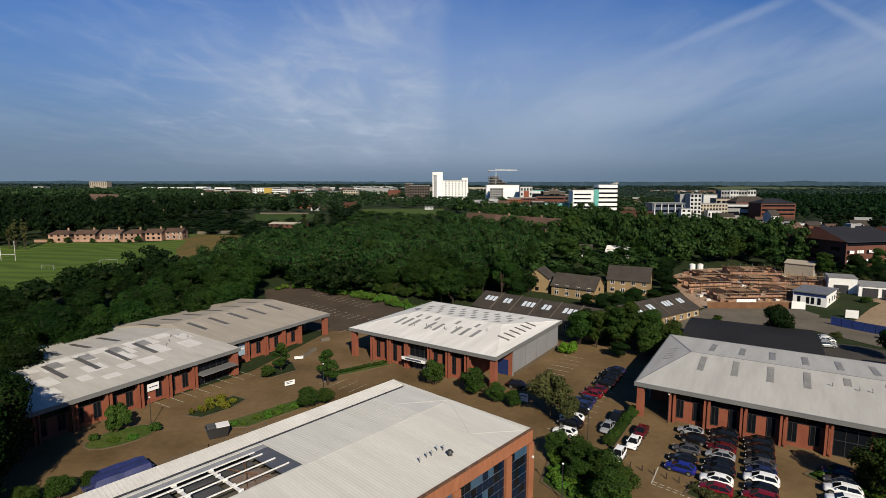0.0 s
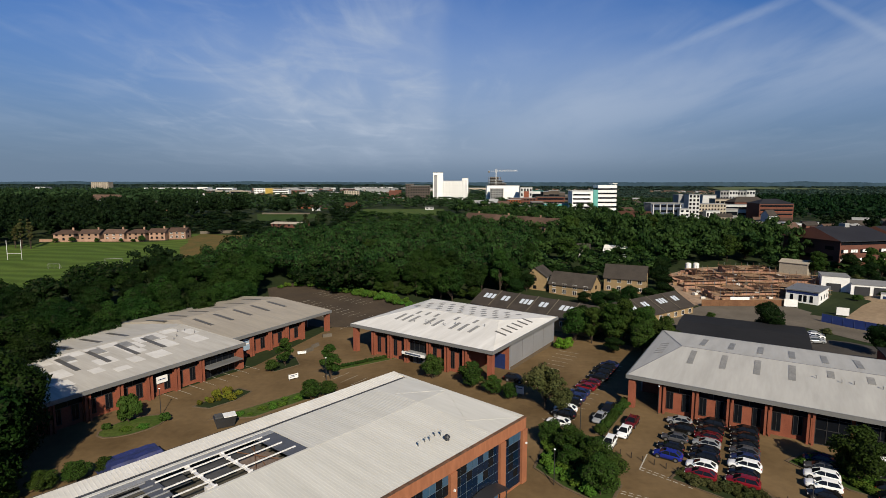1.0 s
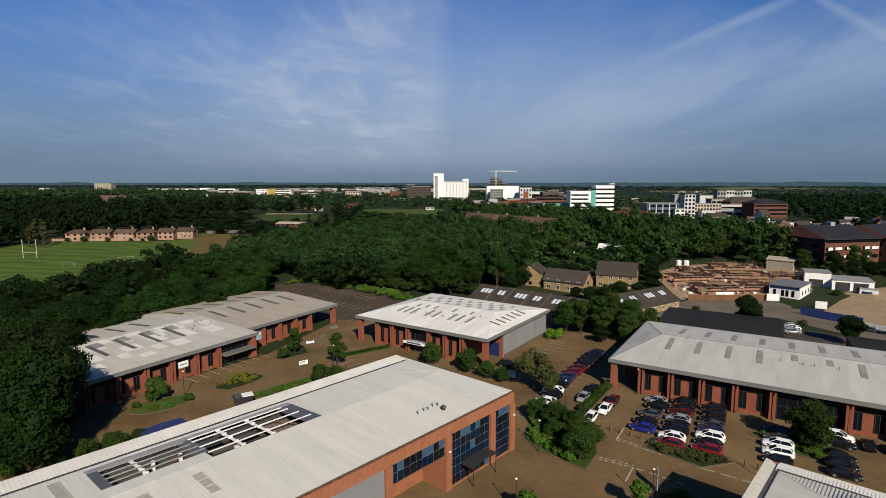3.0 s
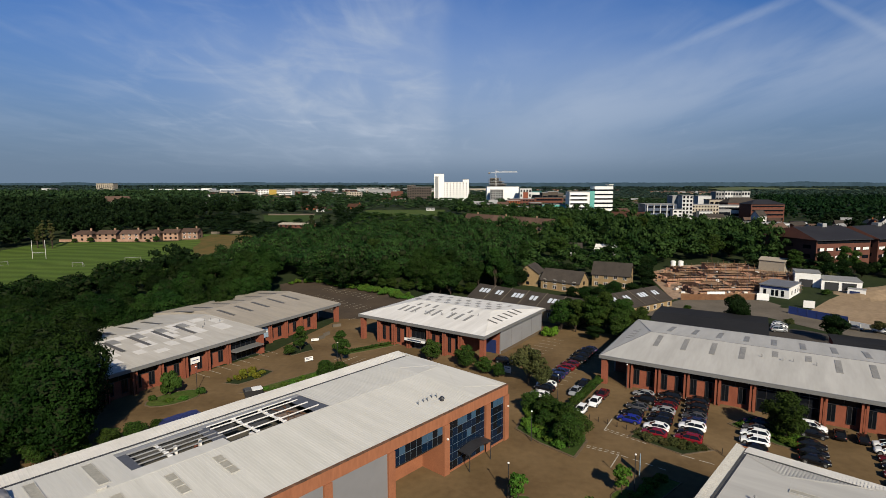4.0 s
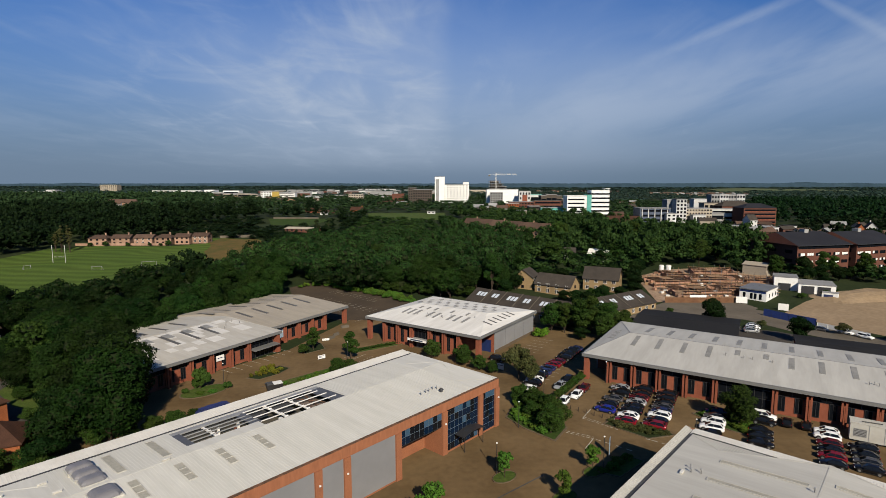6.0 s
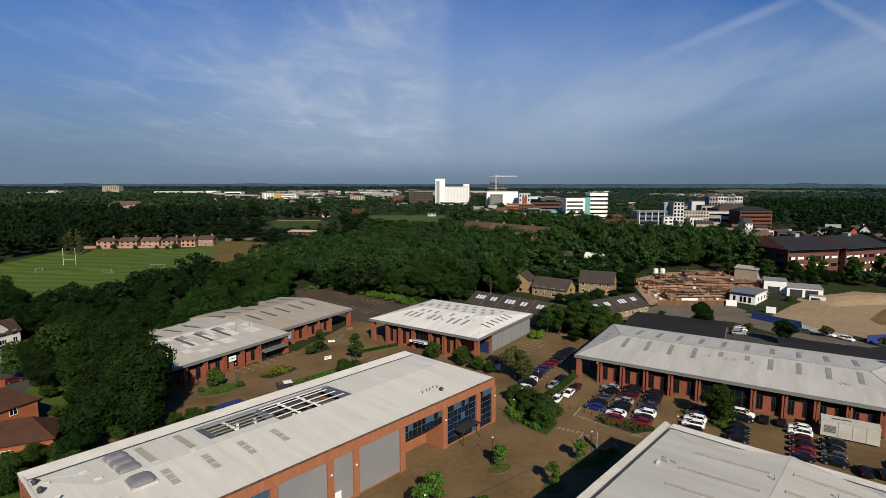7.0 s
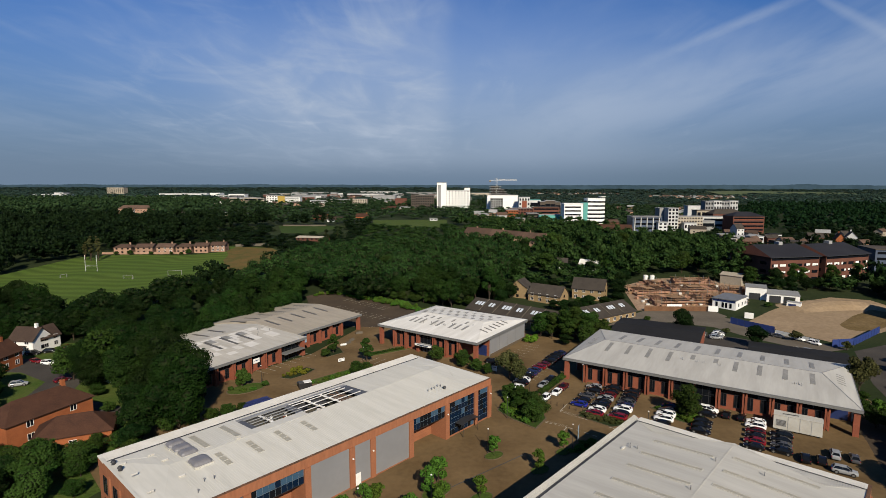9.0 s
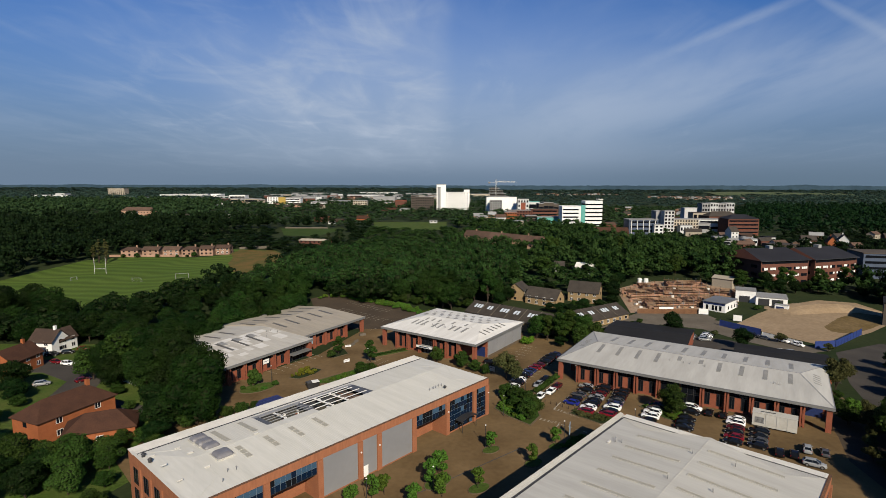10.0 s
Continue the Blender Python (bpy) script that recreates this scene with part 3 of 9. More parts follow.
for y in (14.6, 20.2, 25.8):
    part("panel_joint", Shape().box(36.705, y - 0.06, 0.7, 36.74, y + 0.06, 5.9), FASCIA, unit_b)
for x in (17.45, 18.7, 19.95):
    part("door_leaf", Shape().box(x - 0.5, 1.40, 0.1, x + 0.5, 1.45, 2.35), DECK, unit_b, "dark framed entrance door leaf")

# pair of joined units with weathered roofs
D_AT = pose(-60.4, 75.0, 0, 0, 0, 59.1)
d1 = D_AT @ pose(-8.0, 0, 0)
d_edges = [9.0, 14.2, 19.4, 24.6, 29.8, 35.0]
d_bays = list(zip(d_edges, d_edges[1:]))
d_lights = [(6.6 + 5.3 * i, 9.5, 17.5, 0.9) for i in range(6)] + [(11.0 + 5.4 * i, 22.0, 30.0, 0.9) for i in range(5)]
unit_d = industrial_unit("brick industrial unit with a patched grey-white roof", d1, 44.9, 38.0, 5.5, 6.9, 1.0, 5.0, 43.5, d_bays, [(36.0, 43.0)], TAN_PALE_ROOF, d_lights, 8.0, SKYLIGHT_DARK, mid=19.5)
part("entrance_canopy", Shape().box(35.6, -0.9, 2.5, 43.4, 1.8, 2.75), FASCIA, unit_d, "grey flat entrance canopy")
d2 = D_AT @ pose(31.6, 4.6, 0)
e_edges = [6.0, 11.2, 16.4, 21.6, 26.8]
e_lights = [(8.6 + 5.5 * i, 10.8, 17.6, 0.9) for i in range(5)] + [(4.0 + 5.5 * i, 21.5, 29.0, 0.9) for i in range(6)]
unit_d2 = industrial_unit("brick industrial unit with a weathered tan roof", d2, 36.5, 34.5, 5.5, 7.1, 1.0, 5.4, 28.0, list(zip(e_edges, e_edges[1:])), [], TAN_ROOF, e_lights, 8.0, SKYLIGHT_DARK, mid=19.5, start=6.0)


# ---------------------------------------------------------------- large flat-fronted units in orange brick
def big_unit(label, at, L, D, top, ridge, bays, roof_mat, inset, pit=None, end_ribs=False, strip_w=1.3, mid=None, out=None):
    """L along the front. bays: (x0, x1, what)."""
    unit = thing("warehouse", at, label, "building", "orange brick warehouses")
    # walls
    part("back_wall", Shape().box(0.3, D - 0.3, 0, L - 0.3, D, top - 0.1), CLADDING, unit)
    part("parapet", Shape().box(0, 0, top - 1.5, L, 0.32, top), STAINED_BRICK, unit, "orange brick parapet band with dark rain streaks")
    for x in (0, L - 0.32):
        part("parapet", Shape().box(x, 0.32, top - 1.5, x + 0.32, D, top), STAINED_BRICK, unit, "orange brick parapet band with dark rain streaks")
    part("coping", Shape().box(-0.05, -0.05, top, L + 0.05, 0.40, top + 0.06), COPING_BRICK, unit)
    for x in (-0.05, L - 0.37):
        part("coping", Shape().box(x, 0.40, top, x + 0.42, D - 1.2, top + 0.07), COPING if end_ribs else roof_mat, unit)
    # columns and bay fills
    for x in sorted({b for x0, x1, _ in bays for b in (x0, x1)}):
        w = 0.55
        part("column", Shape().box(min(max(x - w, 0), L - 2 * w), -0.22, 0, min(max(x + w, 2 * w), L), 0.3, top - 1.5), ORANGE_BRICK, unit, "orange brick column")
    for x0, x1, what in bays:
        a, b = x0 + 0.55, x1 - 0.55
        if what != "strip":
            part("plinth", Shape().box(a, 0, 0, b, 0.3, 0.25), ORANGE_BRICK, unit)
        if what == "panel":
            part("panel", Shape().box(a, 0.05, 0.25, b, 0.25, top - 1.5), CLADDING, unit, "grey cladding panel")
        elif what == "door":
            part("panel", Shape().box(a, 0.05, 0.25, b, 0.25, top - 1.5), CLADDING, unit, "grey cladding panel")
            part("door", Shape().box(a + 0.2, -0.04, 0, a + 1.3, 0.045, 2.15), WHITE_PAINT, unit, "white steel door")
        elif what == "glass":
            glazed(unit, a, b, 0.1, 0.25, top - 1.5, 1.05)
        elif what == "strip":
            glazed(unit, a, b, 0.1, top - 3.9, top - 1.5, 1.05)
            part("undercroft_wall", Shape().box(a, 4.0, 0, b, 4.3, top - 3.9), ORANGE_BRICK, unit)
            part("undercroft_ceiling", Shape().box(a, 0.3, top - 4.1, b, 4.3, top - 3.9), DARK_METAL, unit)
            for x in (a - 0.3, b):
                part("undercroft_side", Shape().box(x, 0.3, 0, x + 0.3, 4.0, top - 3.9), ORANGE_BRICK, unit)
    # end walls: piers with tall windows between
    for x, out in ((0.0, -1), (L - 0.3, 1)):
        part("end_wall", Shape().box(x, 0.3, 0, x + 0.3, D - 0.3, top - 1.5), ORANGE_BRICK, unit)
        for k in range(5):
            y0 = 1.6 + k * (D - 2) / 5
            for z0, z1 in ((0.6, 2.9), (3.8, 6.6)):
                xa = x - 0.05 if out < 0 else x + 0.25
                win = part("window", Shape().box(xa, y0, z0, xa + 0.1, y0 + 2.6, z1), GLASS, unit)
                bars = Shape()
                xb = xa - 0.05 if out < 0 else xa + 0.1
                for i in range(4):
                    bars.box(xb, y0 + i * 0.85, z0, xb + 0.05, y0 + i * 0.85 + 0.06, z1)
                part("frame", bars, DARK_METAL, win)
            part("pier", Shape().box(x - (0.25 if out < 0 else -0.3), y0 - 0.9, 0, x + (0 if out < 0 else 0.55), y0 - 0.1, top - 1.5), ORANGE_BRICK, unit)
    # roof: shallow hips behind the coping, a ribbed white strip along the back edge
    e = top - 0.05
    y0, y1 = 0.38, D - strip_w
    mid = mid or (y0 + y1) / 2
    slope, slope_b = (ridge - e) / (mid - y0), (ridge - e) / (y1 - mid)
    r0, r1 = (inset, mid, ridge), (L - (out or inset), mid, ridge)
    xe = L - 1.75 if end_ribs else L - 0.32
    f0, f1, k1, k0 = (0.32, y0, e), (xe, y0, e), (xe, y1, e), (0.32, y1, e)
    n = 4.5
    pf0, pf1 = (inset, y0 + n, e + slope * n), (L - inset, y0 + n, e + slope * n)
    pb0, pb1 = (inset, y1 - n, e + slope_b * n), (L - inset, y1 - n, e + slope_b * n)
    part("roof_slope", Shape().sheet((f0, f1, pf1, r1, r0, pf0), 0.2), roof_mat, unit)
    for tri in ((k0, f0, r0), (f0, pf0, r0), (k0, r0, pb0)) + (() if end_ribs else ((f1, k1, r1), (f1, r1, pf1), (k1, pb1, r1))):
        part("roof_hip", Shape().sheet(tri, 0.2), roof_mat, unit)

    def hip_x(y):
        """Where the end slope meets the long slopes."""
        d = min(y - y0, y1 - y)
        return xe + (L - inset - xe) * d / n if d < n else L - inset + (inset - (out or inset)) * ((y - y0 - n) / (mid - y0 - n) if y < mid else (y1 - n - y) / (y1 - n - mid))

    rise = lambda y: e + ((y - y0) * slope if y < mid else (y1 - y) * slope_b)
    if end_ribs:
        ys = [y0, y0 + n] + [y0 + n + (mid - y0 - n) * k / 4 for k in (1, 2, 3)] + [mid] + [mid + (y1 - n - mid) * k / 4 for k in (1, 2, 3)] + [y1 - n, y1]
        end = Shape()
        for ya, yb in zip(ys, ys[1:]):
            end.add([(xe, ya, e), (xe, yb, e), (hip_x(yb), yb, rise(yb)), (hip_x(ya), ya, rise(ya))], [(0, 1, 2, 3)])
        part("roof_hip", end, roof_mat, unit)
    if pit is None:
        part("roof_slope", Shape().sheet((k1, k0, pb0, r0, r1, pb1), 0.2), roof_mat, unit)
    else:
        pa, pb, pc, pd, ps, pn = pit
        q = lambda x, y: (x, y, e + slope_b * (y1 - y))
        part("roof_slope", Shape().sheet((q(pa, pc), q(ps, pc), q(ps, pn), q(pa, pn)), 0.2), roof_mat, unit)
        part("roof_slope", Shape().sheet((q(pb, mid), r1, pb1, k1, q(pb, y1)), 0.2), roof_mat, unit)
        part("roof_slope", Shape().sheet((r0, q(pa, mid), q(pa, y1), k0, pb0), 0.2), roof_mat, unit)
        part("roof_slope", Shape().sheet((q(pa, mid), q(pb, mid), q(pb, pc), q(pa, pc)), 0.2), roof_mat, unit)
        part("roof_slope", Shape().sheet((q(pa, pd), q(pb, pd), q(pb, y1), q(pa, y1)), 0.2), roof_mat, unit)
    strip = Shape().sheet(((-0.05, y1 + 0.1, top - 0.12), (L + 0.05, y1 + 0.1, top - 0.12), (L + 0.05, D + 0.1, top + 0.12), (-0.05, D + 0.1, top + 0.12)), 0.12)
    for i in range(int(L / 0.42)):
        strip.beam((0.3 + i * 0.42, y1 + 0.12, top - 0.10), (0.3 + i * 0.42, D + 0.06, top + 0.13), 0.09, 0.045)
    part("edge_line", Shape().box(0.32, y1 - 0.34, e - 0.03, L - 0.5, y1 - 0.2, e + 0.05), DARK_METAL, unit)
    part("edge_strip", strip, COPING if pit else SEAM, unit, "wide pale edge strip of the roof")
    # fine ribs of the roof sheets
    ribs = Shape()
    if end_ribs:
        y = y0 + 1.0
        while y < y1 - 1.0:
            far = hip_x(y)
            if far < xe - 0.4:
                ribs.beam((xe - 0.05, y, e + 0.02), (far, y, rise(y) + 0.02), 0.13, 0.07)
            y += 0.32
    else:
        x = inset + 0.3
        while x < L - inset - 0.2:
            ribs.beam((x, y0 + 0.1, rise(y0 + 0.1)), (x, mid - 0.1, rise(mid - 0.1)), 0.07, 0.04)
            if not (pit and pit[0] - 0.3 < x < pit[1] + 0.3):
                ribs.beam((x, mid + 0.1, rise(mid + 0.1)), (x, y1 - 0.3, rise(y1 - 0.3)), 0.07, 0.04)
            x += 0.38
    part("roof_ribs", ribs, roof_mat, unit)
    if end_ribs:
        # the far end carries a ribbed strip behind its parapet
        strip = Shape().sheet(((L - 1.5, 0.4, top + 0.02), (L - 0.38, 0.4, top + 0.06), (L - 0.38, y1, top + 0.06), (L - 1.5, y1, top + 0.02)), 0.05)
        for i in range(int((y1 - 0.8) / 0.30)):
            y = 0.7 + i * 0.30
            strip.beam((L - 1.5, y, top + 0.04), (L - 0.05, y, top + 0.06), 0.12, 0.05)
        part("ribbed_end_strip", strip, COPING, unit, "ribbed white end strip of the roof")
        part("gutter", Shape().box(L - 1.75, 0.6, e - 0.01, L - 1.5, y1 - 0.3, e + 0.06), DECK, unit)
    part("gutter", Shape().box(0.32, y1 - 0.22, e - 0.01, L - 0.32, y1 + 0.1, e + 0.02), DECK, unit)
    caps = Shape()
    for p, s in ((f0, pf0), (pf0, r0), (k0, pb0), (pb0, r0), (f1, pf1), (pf1, r1), (k1, pb1), (pb1, r1), (r0, r1)):
        caps.beam((p[0], p[1], p[2] + 0.02), (s[0], s[1], s[2] + 0.02), 0.22, 0.02)
    part("ridge_cap", caps, roof_mat, unit)
    return unit


def glazed(unit, x0, x1, y, z0, z1, step):
    """A curtain wall: panes between dark bars, sky reflection painted into the paler top row."""
    n = max(2, round((x1 - x0) / step))
    m = max(2, round((z1 - z0) / 1.25))
    wall = part("curtain_wall", Shape().box(x0, y + 0.08, z0, x1, y + 0.16, z1), MULLION, unit, "dark-framed glazed wall")
    for i in range(n):
        for j in range(m):
            a, b = x0 + (x1 - x0) * i / n + 0.045, x0 + (x1 - x0) * (i + 1) / n - 0.045
            c, d = z0 + (z1 - z0) * j / m + 0.045, z0 + (z1 - z0) * (j + 1) / m - 0.045
            tone = random.random()
            mat = PAINTED_SKY_GLASS if (j == m - 1 and tone < 0.6) or tone < 0.03 else GLASS if tone > 0.72 else BLUE_GLASS
            part("pane", Shape().box(a, y + 0.02, c, b, y + 0.079, d), mat, wall)


A_AT = pose(-35.2, 11.4, 0, 0, 0, 48.3)
a_bays = [(0, 5.3, "glass"), (5.3, 11.8, "glass"), (11.8, 21.9, "strip"), (21.9, 30.7, "panel"), (30.7, 35.3, "door"), (35.3, 44.7, "panel"), (44.7, 54.9, "strip"),
          (54.9, 64.2, "glass"), (64.2, 69.5, "glass")]
A_PIT = (20.8, 45.4, 13.25, 21.5, 31.0, 15.2)
unit_a = big_unit("orange brick warehouse with a pale roof, part of it stripped open", A_AT, 69.5, 25.0, 8.8, 9.3, a_bays, WHITE_ROOF, 6.2, A_PIT, strip_w=2.7, mid=12.9)
E_AT = pose(35.7, 42.8, 0, 0, 0, 48.0) @ pose(-72, -34.3, 0)
e_bays = [(0, 9, "panel"), (9, 18, "strip"), (18, 27, "panel"), (27, 36, "panel"), (36, 45, "panel"), (45, 54, "strip"), (54, 63, "glass"), (63, 72, "glass")]
unit_e = big_unit("orange brick warehouse with a pale ribbed roof", E_AT, 72.0, 34.3, 9.4, 10.1, e_bays, DULL_ROOF, 4.8, None, True, strip_w=1.1, mid=17.4, out=3.6)


# ---------------------------------------------------------------- trees
def leaf_cards(rng, spots, ways, size):
    """Folded four-cornered leaf clumps at spots, turned roughly along ways."""
    n = len(spots)
    normal = ways + rng.normal(0, 0.50, (n, 3))
    normal /= np.linalg.norm(normal, axis=1)[:, None]
    side = np.cross(normal, rng.normal(0, 1, (n, 3)))
    side /= np.linalg.norm(side, axis=1)[:, None] + 1e-9
    other = np.cross(normal, side)
    s = size * rng.uniform(0.55, 1.25, (n, 1))
    fold = normal * s * 0.22
    quads = np.stack([spots + side * s * 0.62, spots + other * s * 0.5 - fold, spots - side * s * 0.62, spots - other * s * 0.5 - fold], 1)
    return quads.reshape(-1, 3)


def crown_points(rng, height, radius, base, lobes, leaves, squeeze=1.0):
    """Lobes heaped into an uneven crown; points and outward ways on their surfaces."""
    mid, half = (height + base) / 2, (height - base) / 2
    c, r = [], []
    flat = np.array((1.0, 1.0, 0.72))
    for i in range(lobes):
        d = rng.normal(0, 1, 3)
        d /= np.linalg.norm(d)
        k = rng.uniform(0.35, 0.78)
        taper = 1.0 - squeeze * 0.35 * max(0, d[2])
        c.append((d[0] * radius * k * taper, d[1] * radius * k * taper, mid + d[2] * half * k))
        r.append(radius * rng.uniform(0.24, 0.42))
    c, r = np.array(c), np.array(r)
    pick = rng.choice(lobes, leaves * 2, p=r**2 / (r**2).sum())
    d = rng.normal(0, 1, (leaves * 2, 3))
    d[:, 2] += 0.25
    d /= np.linalg.norm(d, axis=1)[:, None]
    spots = c[pick] + d * flat * r[pick][:, None] * rng.uniform(0.80, 1.16, (leaves * 2, 1))
    gap = np.linalg.norm((spots[:, None] - c[None]) / flat, axis=2) / r[None]
    keep = (gap.min(1) > 0.76)
    return spots[keep][:leaves], d[keep][:leaves], c, r


def ball(centre, r, rough, rng):
    """A lumpy low ball, the dim inside of a crown."""
    t = (1 + 5**0.5) / 2
    p = np.array([(-1, t, 0), (1, t, 0), (-1, -t, 0), (1, -t, 0), (0, -1, t), (0, 1, t), (0, -1, -t), (0, 1, -t), (t, 0, -1), (t, 0, 1), (-t, 0, -1), (-t, 0, 1)])
    p = p / np.linalg.norm(p[0]) * r * (1, 1, 0.72) * rng.uniform(1 - rough, 1 + rough, (12, 1)) + centre
    f = [(0, 11, 5), (0, 5, 1), (0, 1, 7), (0, 7, 10), (0, 10, 11), (1, 5, 9), (5, 11, 4), (11, 10, 2), (10, 7, 6), (7, 1, 8), (3, 9, 4), (3, 4, 2), (3, 2, 6), (3, 6, 8),
         (3, 8, 9), (4, 9, 5), (2, 4, 11), (6, 2, 10), (8, 6, 7), (9, 8, 1)]
    return p.tolist(), f


def tree_model(name, seed, height, radius, base, lobes, leaves, leaf, mat, squeeze=1.0, label="", category="tree", trunk_r=None, group=""):
    """A tree with a tapered trunk, limbs and a crown of leaf clumps, standing at the world's origin."""
    rng = np.random.default_rng(seed)
    spots, ways, c, r = crown_points(rng, height, radius, base, lobes, leaves, squeeze)
    root = thing(name, Matrix(), label, category, group)
    tr = trunk_r or height * 0.018
    trunk = Shape().rod((0, 0, -0.2), (0, 0, base + (height - base) * 0.35), tr, 8, tr * 0.6)
    for i in range(min(lobes, 9)):
        z = base * rng.uniform(0.55, 1.0)
        trunk.rod((0, 0, z), tuple(c[i]), tr * 0.42, 5, tr * 0.12)
    part("trunk", trunk, BARK, root)
    quads = leaf_cards(rng, spots, ways, leaf)
    crown = Shape()
    crown.v = quads.tolist()
    crown.f = [(4 * i, 4 * i + 1, 4 * i + 2, 4 * i + 3) for i in range(len(quads) // 4)]
    # the cores fill the gaps between leaves with painted shade
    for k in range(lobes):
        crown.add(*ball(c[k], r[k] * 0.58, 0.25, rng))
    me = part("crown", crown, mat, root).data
    me.materials.append(TWIG_SHADE)
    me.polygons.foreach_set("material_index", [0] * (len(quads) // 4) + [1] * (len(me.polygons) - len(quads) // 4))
    return root


def plant(model, x, y, turn=0.0, size=1.0, lift=1.0, z=0.0):
    ob = copy_thing(model, pose(x, y, z + land(x, y), 0, 0, turn))
    ob.scale = (size, size, size * lift)
    return ob


MODELS = [
    tree_model("tree", 1, 15.0, 5.6, 2.2, 34, 4500, 0.48, LEAF_WOOD, label="broad leafy green tree in the wood", group="trees of the wood"),
    tree_model("tree", 2, 16.5, 5.0, 2.6, 32, 4500, 0.46, LEAF_WOOD, label="tall dark green tree in the wood", group="trees of the wood"),
    tree_model("tree", 3, 13.5, 6.0, 1.8, 36, 4600, 0.50, LEAF_WOOD, 0.5, label="wide rounded green tree in the wood", group="trees of the wood"),
    tree_model("tree", 4, 17.5, 4.3, 3.0, 30, 4200, 0.44, LEAF_WOOD, 1.6, label="slender dark green tree in the wood", group="trees of the wood"),
    tree_model("tree", 5, 14.5, 5.2, 2.0, 32, 4500, 0.47, LEAF_WOOD, 1.2, label="uneven green tree in the wood", group="trees of the wood"),
    tree_model("tree", 6, 15.5, 5.2, 2.2, 34, 4500, 0.46, LEAF_DARK, label="dark green tree between the field and the houses", group="trees of the wood"),
    tree_model("tree", 7, 14.0, 5.8, 1.8, 34, 4500, 0.48, LEAF, 0.6, label="wide dark green tree between the field and the houses", group="trees of the wood"),
]
rnd = random.Random(5)


def scatter(poly, spacing, jitter, limit, keepout=()):
    """Points of a jittered grid inside a polygon, nearest the south first."""
    xs, ys = [p[0] for p in poly], [p[1] for p in poly]

    def inside(x, y, ring):
        hit = False
        for (x0, y0), (x1, y1) in zip(ring, ring[1:] + ring[:1]):
            if (y0 > y) != (y1 > y) and x < (x1 - x0) * (y - y0) / (y1 - y0) + x0:
                hit = not hit
        return hit

    out = []
    y, row = min(ys), 0
    while y < max(ys):
        x = min(xs) + (row % 2) * spacing / 2
        while x < max(xs):
            px, py = x + rnd.uniform(-jitter, jitter), y + rnd.uniform(-jitter, jitter)
            if inside(px, py, poly) and not any(inside(px, py, k) for k in keepout):
                out.append((px, py))
            x += spacing
        y += spacing * 0.87
        row += 1
    return out[:limit]


FIELD = [(-100, 240), (-100, 285), (-120, 316), (-152, 322), (-146, 298), (-160, 287), (-212, 287), (-228, 275), (-236, 211), (-226, 190), (-190, 172), (-150, 150), (-128, 176), (-112, 215)]
WOOD = [(-62, 186), (-52, 200), (-20, 176), (0, 160), (16, 166), (40, 215), (40, 300), (-20, 320), (-84, 312), (-92, 285), (-94, 228), (-102, 182), (-122, 146), (-112, 128), (-92, 118), (-82, 128)]
WOOD_WEST = [(-82, 128), (-92, 118), (-100, 104), (-84, 82), (-70, 60), (-66, 74), (-88, 92), (-82, 108), (-62, 140), (-58, 150), (-62, 186)]
wood_spots = scatter([(-175, 118), (-128, 116), (-112, 124), (-122, 142), (-150, 144), (-190, 142), (-240, 128)], 8.5, 2.5, 30) + scatter(WOOD, 10.0, 3.2, 400) + scatter(WOOD_WEST, 8.0, 2.0, 50)
# the trees along the near edge are things of their own, those behind them one wood
edge_trees = [p for p in wood_spots if p[1] < 182 + 0.12 * abs(p[0] + 40) or p[0] < -112][:125]
inner_wood = [p for p in wood_spots if p not in edge_trees]
for i, (x, y) in enumerate(edge_trees):
    plant(MODELS[5 + i % 2 if x < -84 else rnd.randrange(5)], x, y, rnd.uniform(0, 360), rnd.uniform(0.72, 1.0) * (0.78 if x < -84 else 1.0), rnd.uniform(0.9, 1.12))
for m in MODELS:
    for o in (*m.children_recursive, m):
        bpy.data.objects.remove(o)


